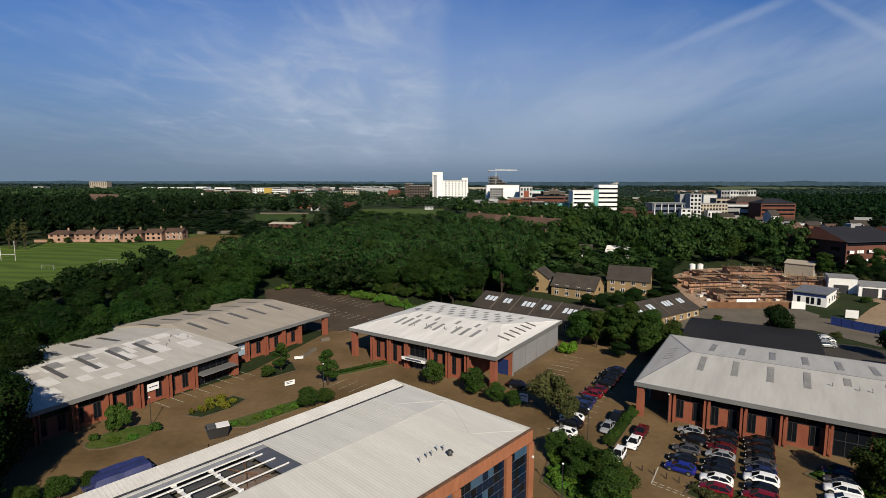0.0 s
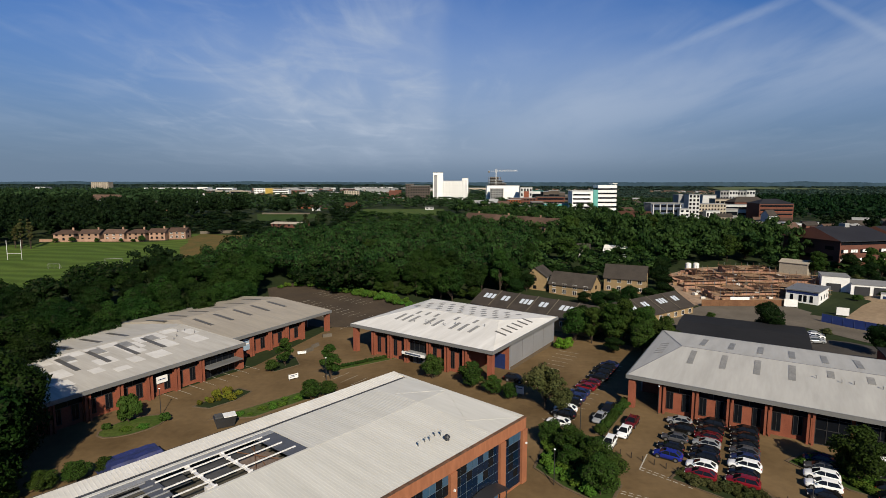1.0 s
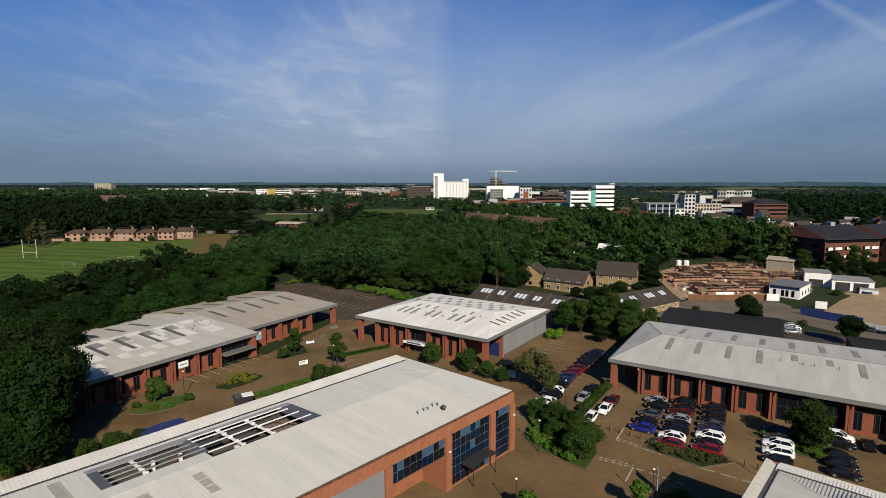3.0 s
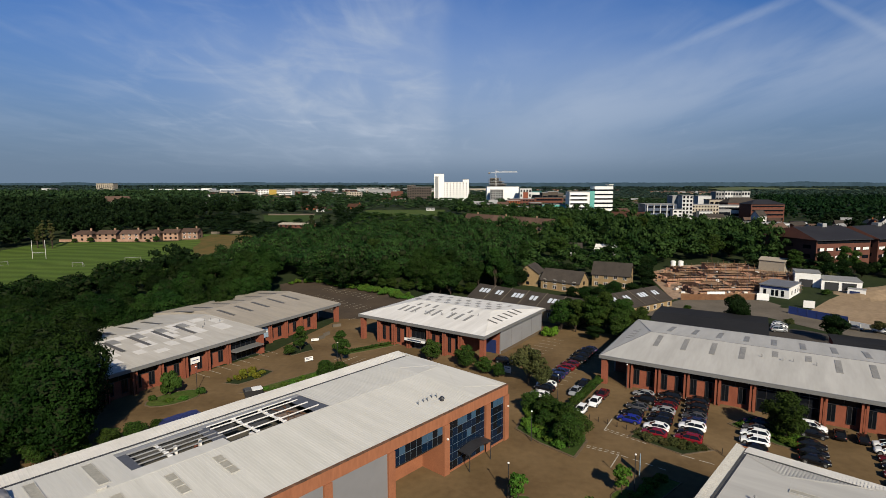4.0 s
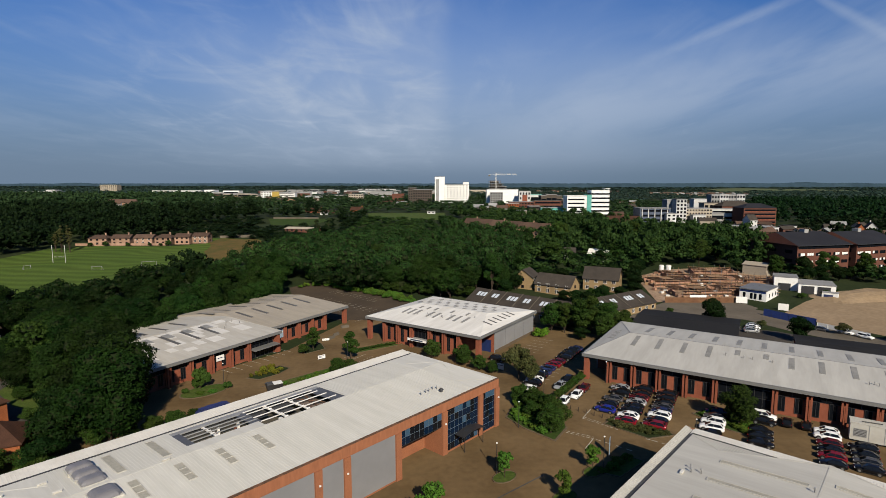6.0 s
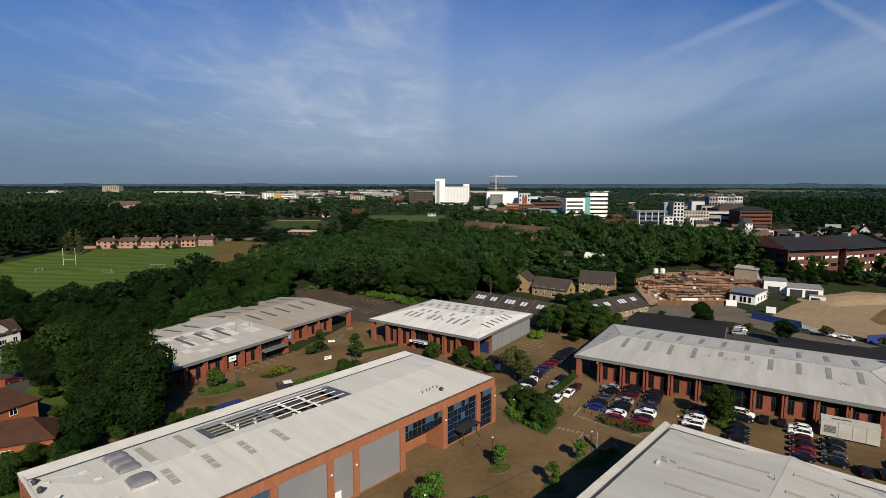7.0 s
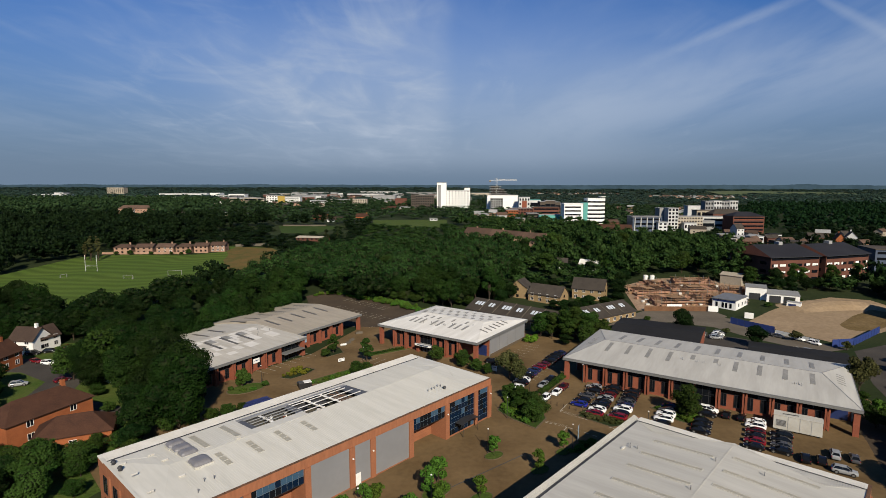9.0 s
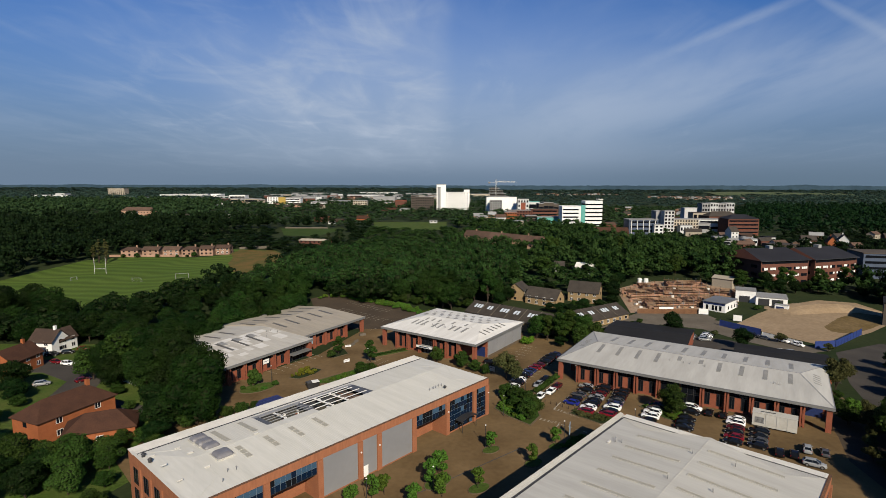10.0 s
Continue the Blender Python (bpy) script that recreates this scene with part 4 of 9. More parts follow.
# ---------------------------------------------------------------- far woods, nobody could count them
def far_wood(name, spots, sizes, per, leaf, mat, seed, label):
    rng = np.random.default_rng(seed)
    kinds = []
    lobes = 3 if per < 20 else 5 if per < 100 else 11 if per < 500 else 24
    for k in range(5):
        s, w, c, r = crown_points(rng, 1.0, 0.5, 0.12, lobes, per, 0.8)
        q = leaf_cards(rng, s, w, leaf)
        faces = [np.arange(len(q)).reshape(-1, 4)]
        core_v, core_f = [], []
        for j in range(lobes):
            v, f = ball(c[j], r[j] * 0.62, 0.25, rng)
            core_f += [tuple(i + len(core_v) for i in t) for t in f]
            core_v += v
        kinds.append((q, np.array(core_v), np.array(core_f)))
    verts, quads, tris, n = [], [], [], 0
    for (x, y, z), (w, h) in zip(spots, sizes):
        q, cv, cf = kinds[rng.integers(5)]
        a = rng.uniform(0, 6.28)
        rot = np.array([[math.cos(a), -math.sin(a), 0], [math.sin(a), math.cos(a), 0], [0, 0, 1]])
        for src, kind in ((q, 4), (cv, 3)):
            p = (src @ rot.T) * (w, w, h) + (x, y, z)
            verts.append(p)
            if kind == 4:
                quads.append(np.arange(len(src)).reshape(-1, 4) + n)
            else:
                tris.append(cf + n)
            n += len(src)
    verts, quads, tris = np.concatenate(verts), np.concatenate(quads), np.concatenate(tris)
    me = bpy.data.meshes.new(name)
    me.vertices.add(len(verts))
    me.vertices.foreach_set("co", verts.astype(np.float32).ravel())
    loops = np.concatenate([quads.ravel(), tris.ravel()])
    me.loops.add(len(loops))
    me.loops.foreach_set("vertex_index", loops.astype(np.int32))
    starts = np.concatenate([np.arange(len(quads)) * 4, len(quads) * 4 + np.arange(len(tris)) * 3])
    me.polygons.add(len(starts))
    me.polygons.foreach_set("loop_start", starts.astype(np.int32))
    me.update(calc_edges=True)
    me.materials.append(mat)
    # dense kinds get the painted-shade cores, the others plain leaf cores
    me.materials.append(TWIG_SHADE)
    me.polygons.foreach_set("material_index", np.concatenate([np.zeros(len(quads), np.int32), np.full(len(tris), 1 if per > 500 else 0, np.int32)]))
    return tagged(new(name, me), label, "woodland", "", "stuff")


def wedge(y0, y1, spacing, open_areas, density=1.0):
    """Jittered spots in the wide strip of land between two distances."""
    rows = []
    y = y0
    while y < y1:
        half = 1.02 * (y + 80)
        x = -half
        while x < half:
            px, py = x + rnd.uniform(-0.45, 0.45) * spacing, y + rnd.uniform(-0.45, 0.45) * spacing
            if rnd.random() < density * (1.0 if y0 < 470 else 0.98 + 0.6 * noise.noise((px * 0.004, py * 0.004, 2.0))) and not any(open_areas(px, py)):
                rows.append((px, py, land(px, py) - 0.3))
            x += spacing
        y += spacing * 0.9
    return rows


def in_ring(x, y, ring):
    hit = False
    for (x0, y0), (x1, y1) in zip(ring, ring[1:] + ring[:1]):
        if (y0 > y) != (y1 > y) and x < (x1 - x0) * (y - y0) / (y1 - y0) + x0:
            hit = not hit
    return hit


CLEAR = [FIELD, WOOD, WOOD_WEST,
         [(-90, -20), (-160, 60), (-160, 112), (-100, 125), (-85, 130), (-62, 186), (0, 160), (20, 170), (30, 196), (84, 205), (105, 224), (132, 230), (150, 207), (186, 190), (215, 150), (180, 20), (100, -60)],
         [(160, 205), (160, 268), (262, 268), (262, 205)], [(-138, 372), (-98, 372), (-90, 452), (-162, 452)], [(-69, 432), (4, 434), (6, 533), (-84, 531)],
         [(-222, 279), (-140, 282), (-138, 322), (-160, 324), (-222, 304)], [(4, 343), (56, 306), (72, 332), (18, 368)]]


def open_areas(x, y):
    for ring in CLEAR:
        yield in_ring(x, y, ring)
    yield any((x - cx) ** 2 + (y - cy) ** 2 < r * r for cx, cy, r in OPEN_FAR)


# clearings round the buildings of the town
OPEN_FAR = [(66, 235, 12), (10, 800, 45), (-45, 800, 30), (92, 880, 40), (80, 745, 30), (112, 725, 20), (116, 530, 24), (146, 510, 34), (112, 625, 30), (80, 590, 14), (72, 462, 10), (140, 392, 20), (179, 420, 20), (214, 456, 14),
            (191, 416, 10), (235, 460, 18), (315, 630, 16), (292, 550, 18), (370, 672, 16), (272, 492, 18), (290, 462, 26), (300, 508, 22), (246, 394, 9), (248, 324, 14), (236, 236, 14)]
OPEN_FAR += [(-392, 604, 24), (-530, 1290, 30), (-360, 1036, 18), (-310, 986, 30), (-345, 1236, 36), (-240, 936, 22), (-230, 1086, 30), (-155, 886, 20), (-140, 1136, 30), (-82, 886, 16), (-73, 744, 32), (-96, 548, 12), (-131, 530, 20)]
TOWN = []
town_rnd = random.Random(31)
for x0, x1, y0, y1, count in ((215, 400, 330, 440, 22), (745, 1030, 1700, 2000, 95), (-420, -250, 420, 700, 4), (30, 160, 430, 720, 10), (200, 520, 560, 1000, 26), (-560, -60, 820, 1500, 34), (420, 760, 2350, 2700, 60)):
    for _ in range(count):
        p = (town_rnd.uniform(x0, x1), town_rnd.uniform(y0, y1))
        if all((p[0] - q[0]) ** 2 + (p[1] - q[1]) ** 2 > 260 for q in TOWN) and all((p[0] - cx) ** 2 + (p[1] - cy) ** 2 > (r + 9) ** 2 for cx, cy, r in OPEN_FAR[:38]):
            TOWN.append((*p, town_rnd.uniform(-50, 50), town_rnd.randrange(4)))
            OPEN_FAR.append((p[0] + 5, p[1] + 1, 9) if p[1] < 470 else (p[0] + 4, p[1] - 6, 13))


def tree_height(x, y):
    """Height of the trees beyond the near woods: tall in the far west and east, low before the town."""
    s = x / (y + 56)
    tall = s < -0.42 or s > 0.55
    if y < 470:
        k = 0.5 if -190 < x < 30 and 300 < y < 440 else 1.45 if x < -118 or (x > 190 and y < 290) else 0.66 if x > 110 + (470 - y) * 0.4 and y > 300 and s < 0.62 else 1.0
        if y < 190 and x < -100:
            return rnd.uniform(7.0, 12.0)
        if 330 < y < 450 and 0.42 < s < 0.85:
            return rnd.uniform(3.0, 6.0)
        if 82 < x < 190 and 222 < y < 320:
            return rnd.uniform(11.5, 19.5)
        return rnd.uniform(5.5, 14) * k
    if -470 < x < -320 and 500 < y < 612:
        return rnd.uniform(4, 7)
    if y < 1100:
        return rnd.uniform(11, 19) if tall else rnd.uniform(6, 10.5) if s < 0.36 else rnd.uniform(5, 8.5)
    return rnd.uniform(9, 13) if tall else rnd.uniform(6, 9.5)


far_wood("woodland", [(x, y, land(x, y) - 0.3) for x, y in inner_wood], [(rnd.uniform(8.5, 14) * (0.8 if x < -84 else 1.0), rnd.uniform(9.5, 17) * (0.75 if x < -84 else 1.0) * (0.62 if y > 255 and x < 0 else 1.0)) for x, y in inner_wood], 1100, 0.050, LEAF_MID, 6,
         "dense green wood behind the business park")
spots = wedge(60, 470, 10.6, open_areas)
far_sizes = [(rnd.uniform(9.5, 15), tree_height(x, y)) for x, y, z in spots]
near = [y < 190 and abs(x) < 240 for x, y, z in spots]
far_wood("woodland", [p for p, n in zip(spots, near) if n], [p for p, n in zip(far_sizes, near) if n], 1000, 0.056, LEAF_DARK, 7, "dense dark green trees round the houses and the field")
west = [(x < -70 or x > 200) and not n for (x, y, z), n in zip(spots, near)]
far_wood("woodland", [p for p, n in zip(spots, west) if n], [p for p, n in zip(far_sizes, west) if n], 210, 0.080, LEAF_SHADY, 17, "dark green woodland behind the playing field and offices, eastern shade painted in")
east = [not n and not w for n, w in zip(near, west)]
far_wood("woodland", [p for p, n in zip(spots, east) if n], [p for p, n in zip(far_sizes, east) if n], 280, 0.074, LEAF_MID, 7, "dense mixed green woodland beyond the business park")
spots2 = wedge(470, 1100, 16, open_areas, 1.0)
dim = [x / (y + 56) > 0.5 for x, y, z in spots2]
for side, mat, seed, label in ((False, LEAF_OUTER, 8, "distant green woodland between town roofs, slight haze painted in"), (True, LEAF_SHADY, 28, "distant woodland east of the town, cloud shade painted in")):
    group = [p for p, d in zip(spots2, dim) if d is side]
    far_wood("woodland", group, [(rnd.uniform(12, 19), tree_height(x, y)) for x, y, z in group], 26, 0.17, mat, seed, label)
spots3 = wedge(1100, 2300, 34, open_areas, 0.92)
far_wood("woodland", spots3, [(rnd.uniform(26, 46), tree_height(x, y)) for x, y, z in spots3], 18, 0.17, LEAF_HAZED, 9, "far dark woods round the edge of the town, bluish haze painted in")
spots4 = wedge(2300, 4500, 78, open_areas, 0.80)
far_wood("woodland", spots4, [(rnd.uniform(60, 115), rnd.uniform(8, 15)) for _ in spots4], 16, 0.18, LEAF_HAZED, 19, "far dark tree belts near the horizon, bluish haze painted in")


# ---------------------------------------------------------------- ground of the surroundings
def striped_turf():
    """Mown grass in curving light and dark stripes."""
    m = surface("striped_turf", (0.064, 0.110, 0.016), (0.082, 0.126, 0.020), 0.95, scale=0.03, fine=1.5, grain=0.18)
    nt = m.node_tree
    N, LK = nt.nodes.new, nt.links.new
    bsdf = nt.nodes["Principled BSDF"]
    src = bsdf.inputs["Base Color"].links[0].from_socket
    geo, sep = N("ShaderNodeNewGeometry"), N("ShaderNodeSeparateXYZ")
    LK(geo.outputs["Position"], sep.inputs[0])

    def calc(kind, a, b):
        n = N("ShaderNodeMath")
        n.operation = kind
        for k, v in enumerate((a, b)):
            if isinstance(v, (int, float)):
                n.inputs[k].default_value = v
            else:
                LK(v, n.inputs[k])
        return n.outputs[0]

    # the mower went round and round: stripes lie at even distances from the middle line
    wobble = N("ShaderNodeTexNoise")
    LK(geo.outputs["Position"], wobble.inputs["Vector"])
    wobble.inputs["Scale"].default_value, wobble.inputs["Detail"].default_value = 0.03, 1
    east = calc("MAXIMUM", calc("ADD", sep.outputs[0], 146.0), 0.0)
    north = calc("ADD", calc("SUBTRACT", sep.outputs[1], 246.0), calc("MULTIPLY", sep.outputs[0], 0.10))
    bend = calc("MULTIPLY", calc("SINE", calc("MULTIPLY", sep.outputs[0], 0.105), 0), calc("MULTIPLY", calc("MINIMUM", calc("MULTIPLY", calc("MAXIMUM", calc("ADD", sep.outputs[0], 172.0), 0.0), 0.022), 1.0), 13.0))
    dist = calc("ADD", calc("ADD", north, bend), calc("MULTIPLY", east, 0.35))
    wave = calc("SINE", calc("MULTIPLY", calc("ADD", dist, calc("MULTIPLY", wobble.outputs["Fac"], 22.0)), 0.74), 0)
    r, mul = N("ShaderNodeMapRange"), N("ShaderNodeHueSaturation")
    r.inputs["From Min"].default_value, r.inputs["From Max"].default_value = -1.0, 1.0
    r.inputs["To Min"].default_value, r.inputs["To Max"].default_value = 0.80, 1.20
    LK(wave, r.inputs["Value"])
    LK(r.outputs[0], mul.inputs["Value"])
    LK(src, mul.inputs["Color"])
    LK(mul.outputs[0], bsdf.inputs["Base Color"])
    return m


STRIPED = striped_turf()
DRY = surface("dry_grass", (0.17, 0.105, 0.035), (0.08, 0.085, 0.022), 0.95, scale=0.12, fine=1.5, grain=0.25)
SAND = surface("pale_site_soil", (0.3499, 0.2564, 0.1618), (0.2832, 0.2033, 0.1238), 0.95, scale=0.06, fine=0.8, grain=0.18, bump=0.3, bump_scale=0.7)
SCRUB_SOIL = surface("scrubby_soil", (0.1425, 0.0975, 0.0375), (0.195, 0.135, 0.06375), 0.95, scale=0.12, fine=1.0, grain=0.3)
CONCRETE = surface("pale_concrete", (0.165, 0.140, 0.108), (0.122, 0.104, 0.080), 0.9, scale=0.15, fine=2.0, grain=0.15)
RED_SOIL = surface("builders_red_soil", (0.40, 0.285, 0.195), (0.27, 0.172, 0.112), 0.95, scale=0.1, fine=1.0, grain=0.3)
DARK_ROOF = surface("dark_felt_roof", (0.0252, 0.0252, 0.02604), (0.0189, 0.0189, 0.01974), 0.85, scale=0.1, fine=1.0, grain=0.12)
SLATE = surface("dark_brown_slates", (0.0735, 0.0616, 0.0504), (0.0525, 0.0448, 0.0378), 0.8, scale=0.4, fine=4, grain=0.2, vary=0.08)
TILE = surface("brown_roof_tiles", (0.084, 0.040, 0.025), (0.060, 0.030, 0.020), 0.85, scale=0.5, fine=5, grain=0.25)
TILE_DARK = surface("dark_brown_tiles", (0.075, 0.050, 0.038), (0.055, 0.038, 0.030), 0.85, scale=0.5, fine=5, grain=0.2)
RED_TILE = surface("red_brown_roof_tiles", (0.1275, 0.07875, 0.05625), (0.09375, 0.0615, 0.0465), 0.85, scale=0.3, fine=3, grain=0.2, vary=0.25)
YELLOW_BRICK = surface("buff_brick", (0.35, 0.2433, 0.1258), (0.2888, 0.2028, 0.1057), 0.85, scale=0.4, fine=5, grain=0.18)
HOUSE_BRICK = surface("orange_red_house_brick", (0.36, 0.118, 0.046), (0.28, 0.092, 0.038), 0.85, scale=0.4, fine=6, grain=0.18)
PINK_BRICK = surface("pale_pink_brick", (0.42, 0.265, 0.185), (0.33, 0.20, 0.135), 0.85, scale=0.4, fine=5, grain=0.15, vary=0.12)
OFFICE_BRICK = surface("dull_red_brick", (0.16, 0.068, 0.048), (0.128, 0.056, 0.04), 0.85, scale=0.2, fine=3, grain=0.15)
TIMBER = surface("new_scaffold_timber", (0.4232, 0.276, 0.1564), (0.3128, 0.184, 0.1012), 0.8, scale=0.4, fine=4, grain=0.3, vary=0.25)
NEW_BRICK = surface("fresh_pink_brickwork", (0.44, 0.255, 0.175), (0.33, 0.18, 0.12), 0.85, scale=0.3, fine=3, grain=0.25, vary=0.15)
STEEL = surface("galvanised_steel", (0.32, 0.32, 0.32), (0.24, 0.24, 0.24), 0.45, 0.6, scale=1.0)
RUBBER = surface("black_rubber", (0.018, 0.018, 0.018), (0.026, 0.026, 0.026), 0.85, scale=3)
TEAL = surface("teal_panels", (0.10, 0.42, 0.36), (0.08, 0.34, 0.29), 0.5)
GREY_WALL = surface("grey_render", (0.33, 0.33, 0.325), (0.27, 0.27, 0.265), 0.8, scale=0.1, vary=0.15)
BEIGE_WALL = surface("beige_render", (0.46, 0.40, 0.31), (0.38, 0.33, 0.26), 0.8, scale=0.1, vary=0.15)
DARK_WALL = surface("dark_brown_concrete", (0.110, 0.090, 0.072), (0.085, 0.070, 0.058), 0.85, scale=0.1)
TARP = surface("blue_tarpaulin", (0.022, 0.032, 0.14), (0.015, 0.022, 0.09), 0.6, scale=0.8, fine=3, grain=0.25)

drape("field", FIELD, 0.10, STRIPED, "green playing field mown in curving stripes", "field")
drape("dry_corner", [(-134, 268), (-122, 244), (-110, 236), (-100.5, 250), (-100.5, 285), (-120, 315), (-146, 319), (-145, 300), (-138, 286)], 0.16, DRY, "dry brown corner of the playing field", "grass")
drape("far_pitch", [(-138, 396), (-108, 392), (-95, 446), (-156, 446)], 0.12, GRASS, "far green pitch behind trees", "grass")
drape("far_meadow", [(-66, 436), (0, 437), (0, 533), (-80, 529)], 0.12, ROUGH_GRASS, "far open green meadow", "grass")
drape("lawn", [(-62, 20), (-56, 36), (-62, 56), (-66, 76), (-92, 98), (-104, 118), (-160, 118), (-170, 60), (-110, 0)], 0.02, ROUGH_GRASS, "grass verges and gardens beside the housing street", "lawn")
patch("road", [(-170, 92), (-116, 90), (-104, 83), (-100, 68), (-86, 60), (-72, 56), (-71, 66), (-84, 71), (-93, 78), (-97, 92), (-106, 100), (-128, 102), (-170, 106)], 0.05, TARMAC,
      "grey tarmac housing street", "road")
patch("estate_road", [(-47, 64), (-30, 82), (-22, 90), (-24, 100), (-34, 98), (-50, 84), (-58, 74), (-58, 66)], 0.036, PAVING, "brown access road between the units", "road")
drape("site_soil", [(78, 162), (85, 205), (105, 222), (132, 228), (147, 206), (128, 176), (108, 164)], 0.08, RED_SOIL, "reddish bare soil of a building site", "ground")
drape("site_road", [(56, 138), (76, 158), (82, 163), (108, 163), (112, 146), (118, 128), (128, 114), (116, 110), (104, 126), (98, 140), (84, 146), (66, 134)], 0.06, CONCRETE, "pale concrete road along the building site", "road")
drape("cleared_plot", [(113, 146), (131, 162), (148, 175), (172, 186), (186, 181), (186, 156), (158, 136), (129, 119)], 0.10, SAND, "pale cleared plot of bare soil", "ground")
scrub = []
for k in range(26):
    a = 2 * math.pi * k / 26
    r = 1.0 + 0.30 * noise.noise((math.cos(a) * 1.6, math.sin(a) * 1.6, 7.0)) + 0.12 * noise.noise((math.cos(a) * 6, math.sin(a) * 6, 2.0))
    scrub.append((161 + 21 * r * math.cos(a) * 0.80 - 7 * r * math.sin(a) * 0.6, 149 + 21 * r * math.cos(a) * 0.6 + 7 * r * math.sin(a) * 0.80))
drape("scrub_patch", scrub, 0.16, SCRUB_SOIL, "brown weedy patch on the cleared plot", "ground")
drape("verge", [(112, 149), (130, 164), (147, 177), (170, 189), (168, 194), (140, 182), (122, 166), (108, 152)], 0.12, EARTH, "dark weedy verge beside the cleared plot", "grass")
drape("depot_yard", [(60, 112), (76, 138), (100, 126), (116, 108), (110, 84), (86, 96)], 0.05, TARMAC, "dark tarmac yard behind the long unit", "pavement")
patch("side_road", [(80, 32), (97.4, 31), (103.4, 83), (96.0, 82), (91.0, 64), (86.0, 52), (81.0, 42)], 0.036, TARMAC_BROWN, "worn brown side road at the end of the court", "road")
patch("dark_road", [(92, 24), (120, 30), (170, 110), (150, 122), (128, 112), (112, 84), (98, 50)], 0.02, TARMAC, "shaded tarmac road beyond the units", "road")
# soil mound at the back of the plot
mound = Shape()
rows = 6
for i in range(15):
    t = i / 14
    bx, by = 140 + t * 44, 166 + t * 14 - 10 * t * t
    for j in range(rows):
        u = j / (rows - 1) * 2 - 1
        h = max(0, 1 - u * u) * (0.6 + 2.0 * math.sin(math.pi * t) + 0.4 * noise.noise((i * 0.7, j, 3)))
        x, y = bx - u * 3.0, by + u * 7.0
        mound.v.append((x, y, land(x, y) + h * (0 if i in (0, 14) else 1) + 0.05))
mound.f = [(i * rows + j, (i + 1) * rows + j, (i + 1) * rows + j + 1, i * rows + j + 1) for i in range(14) for j in range(rows - 1)]
structure("soil_mound", mound, SAND, "long low heap of pale soil", "mound")


# ---------------------------------------------------------------- road markings
def marking(a, b, w, mat=LINE, z=0.045, label="worn white parking line"):
    ax, ay = a
    bx, by = b
    d = math.hypot(bx - ax, by - ay)
    nx, ny = -(by - ay) / d * w / 2, (bx - ax) / d * w / 2
    return [(x, y, z + land(x, y) * 1.0 + (0.02 if y > 139 else 0)) for x, y in ((ax + nx, ay + ny), (bx + nx, by + ny), (bx - nx, by - ny), (ax - nx, ay - ny))]


def marks(name, lines, mat, label, w=0.11, z=0.045):
    s = Shape()
    for a, b in lines:
        s.add(marking(a, b, w, mat, z), [(0, 1, 2, 3)])
    structure(name, s, mat, label, "marking")


def bay_row(start, step_dir, step, count, line_dir, length):
    out = []
    for i in range(count):
        x, y = start[0] + step_dir[0] * step * i, start[1] + step_dir[1] * step * i
        out.append(((x, y), (x + line_dir[0] * length, y + line_dir[1] * length)))
    return out


ALONG, ACROSS = (0.540, 0.842), (0.842, -0.540)
marks("parking_lines", bay_row((15.2, 99.8), ALONG, 2.5, 10, ACROSS, 4.8), LINE, "worn white parking lines beside the square unit")
marks("parking_lines", bay_row((16.6, 82.0), ALONG, 2.55, 14, ACROSS, 4.8), LINE, "worn white parking lines of the middle row")
marks("parking_lines", bay_row((-24.2, 101.2), (0.831, -0.556), 2.6, 5, (0.556, 0.831), 5.0), LINE, "worn white parking lines before the square unit")
marks("parking_lines", bay_row((-52.0, 92.5), (0.513, 0.858), 2.6, 8, (0.858, -0.513), 5.0), LINE, "worn pale parking lines before the patched unit")
marks("parking_lines", bay_row((-44.0, 150.0), (0.79, -0.61), 2.6, 9, (0.61, 0.79), 5.0) + bay_row((-46.0, 164.0), (0.79, -0.61), 2.6, 12, (0.61, 0.79), 5.0)
      + bay_row((-44.0, 176.0), (0.79, -0.61), 2.6, 10, (0.61, 0.79), 5.0), LINE, "worn parking lines of the rear court")


def dashes(a, b, on, off):
    d = math.hypot(b[0] - a[0], b[1] - a[1])
    ux, uy = (b[0] - a[0]) / d, (b[1] - a[1]) / d
    out, s = [], 0.0
    while s < d:
        e = min(s + on, d)
        out.append(((a[0] + ux * s, a[1] + uy * s), (a[0] + ux * e, a[1] + uy * e)))
        s += on + off
    return out


give_way = dashes((27.1, 66.1), (32.3, 61.4), 0.6, 0.3) + dashes((27.5, 66.6), (32.6, 61.8), 0.6, 0.3)
give_way += dashes((20.3, 61.7), (26.9, 58.0), 0.6, 0.3) + dashes((20.6, 62.2), (27.2, 58.5), 0.6, 0.3)
give_way += [((27.1, 66.1), (29.7, 70.3)), ((26.9, 58.0), (24.6, 54.4))] + dashes((27.2, 57.8), (32.5, 53.4), 1.0, 0.8) + dashes((36.0, 58.0), (44.0, 52.0), 2.0, 0.6)
marks("give_way_lines", give_way, LINE, "white give-way dashes at the road mouths", 0.16)
marks("drain_channel", [((16.4, 46.4), (-20.0, 16.6))], DECK, "long dark drain channel in the paving", 0.22)


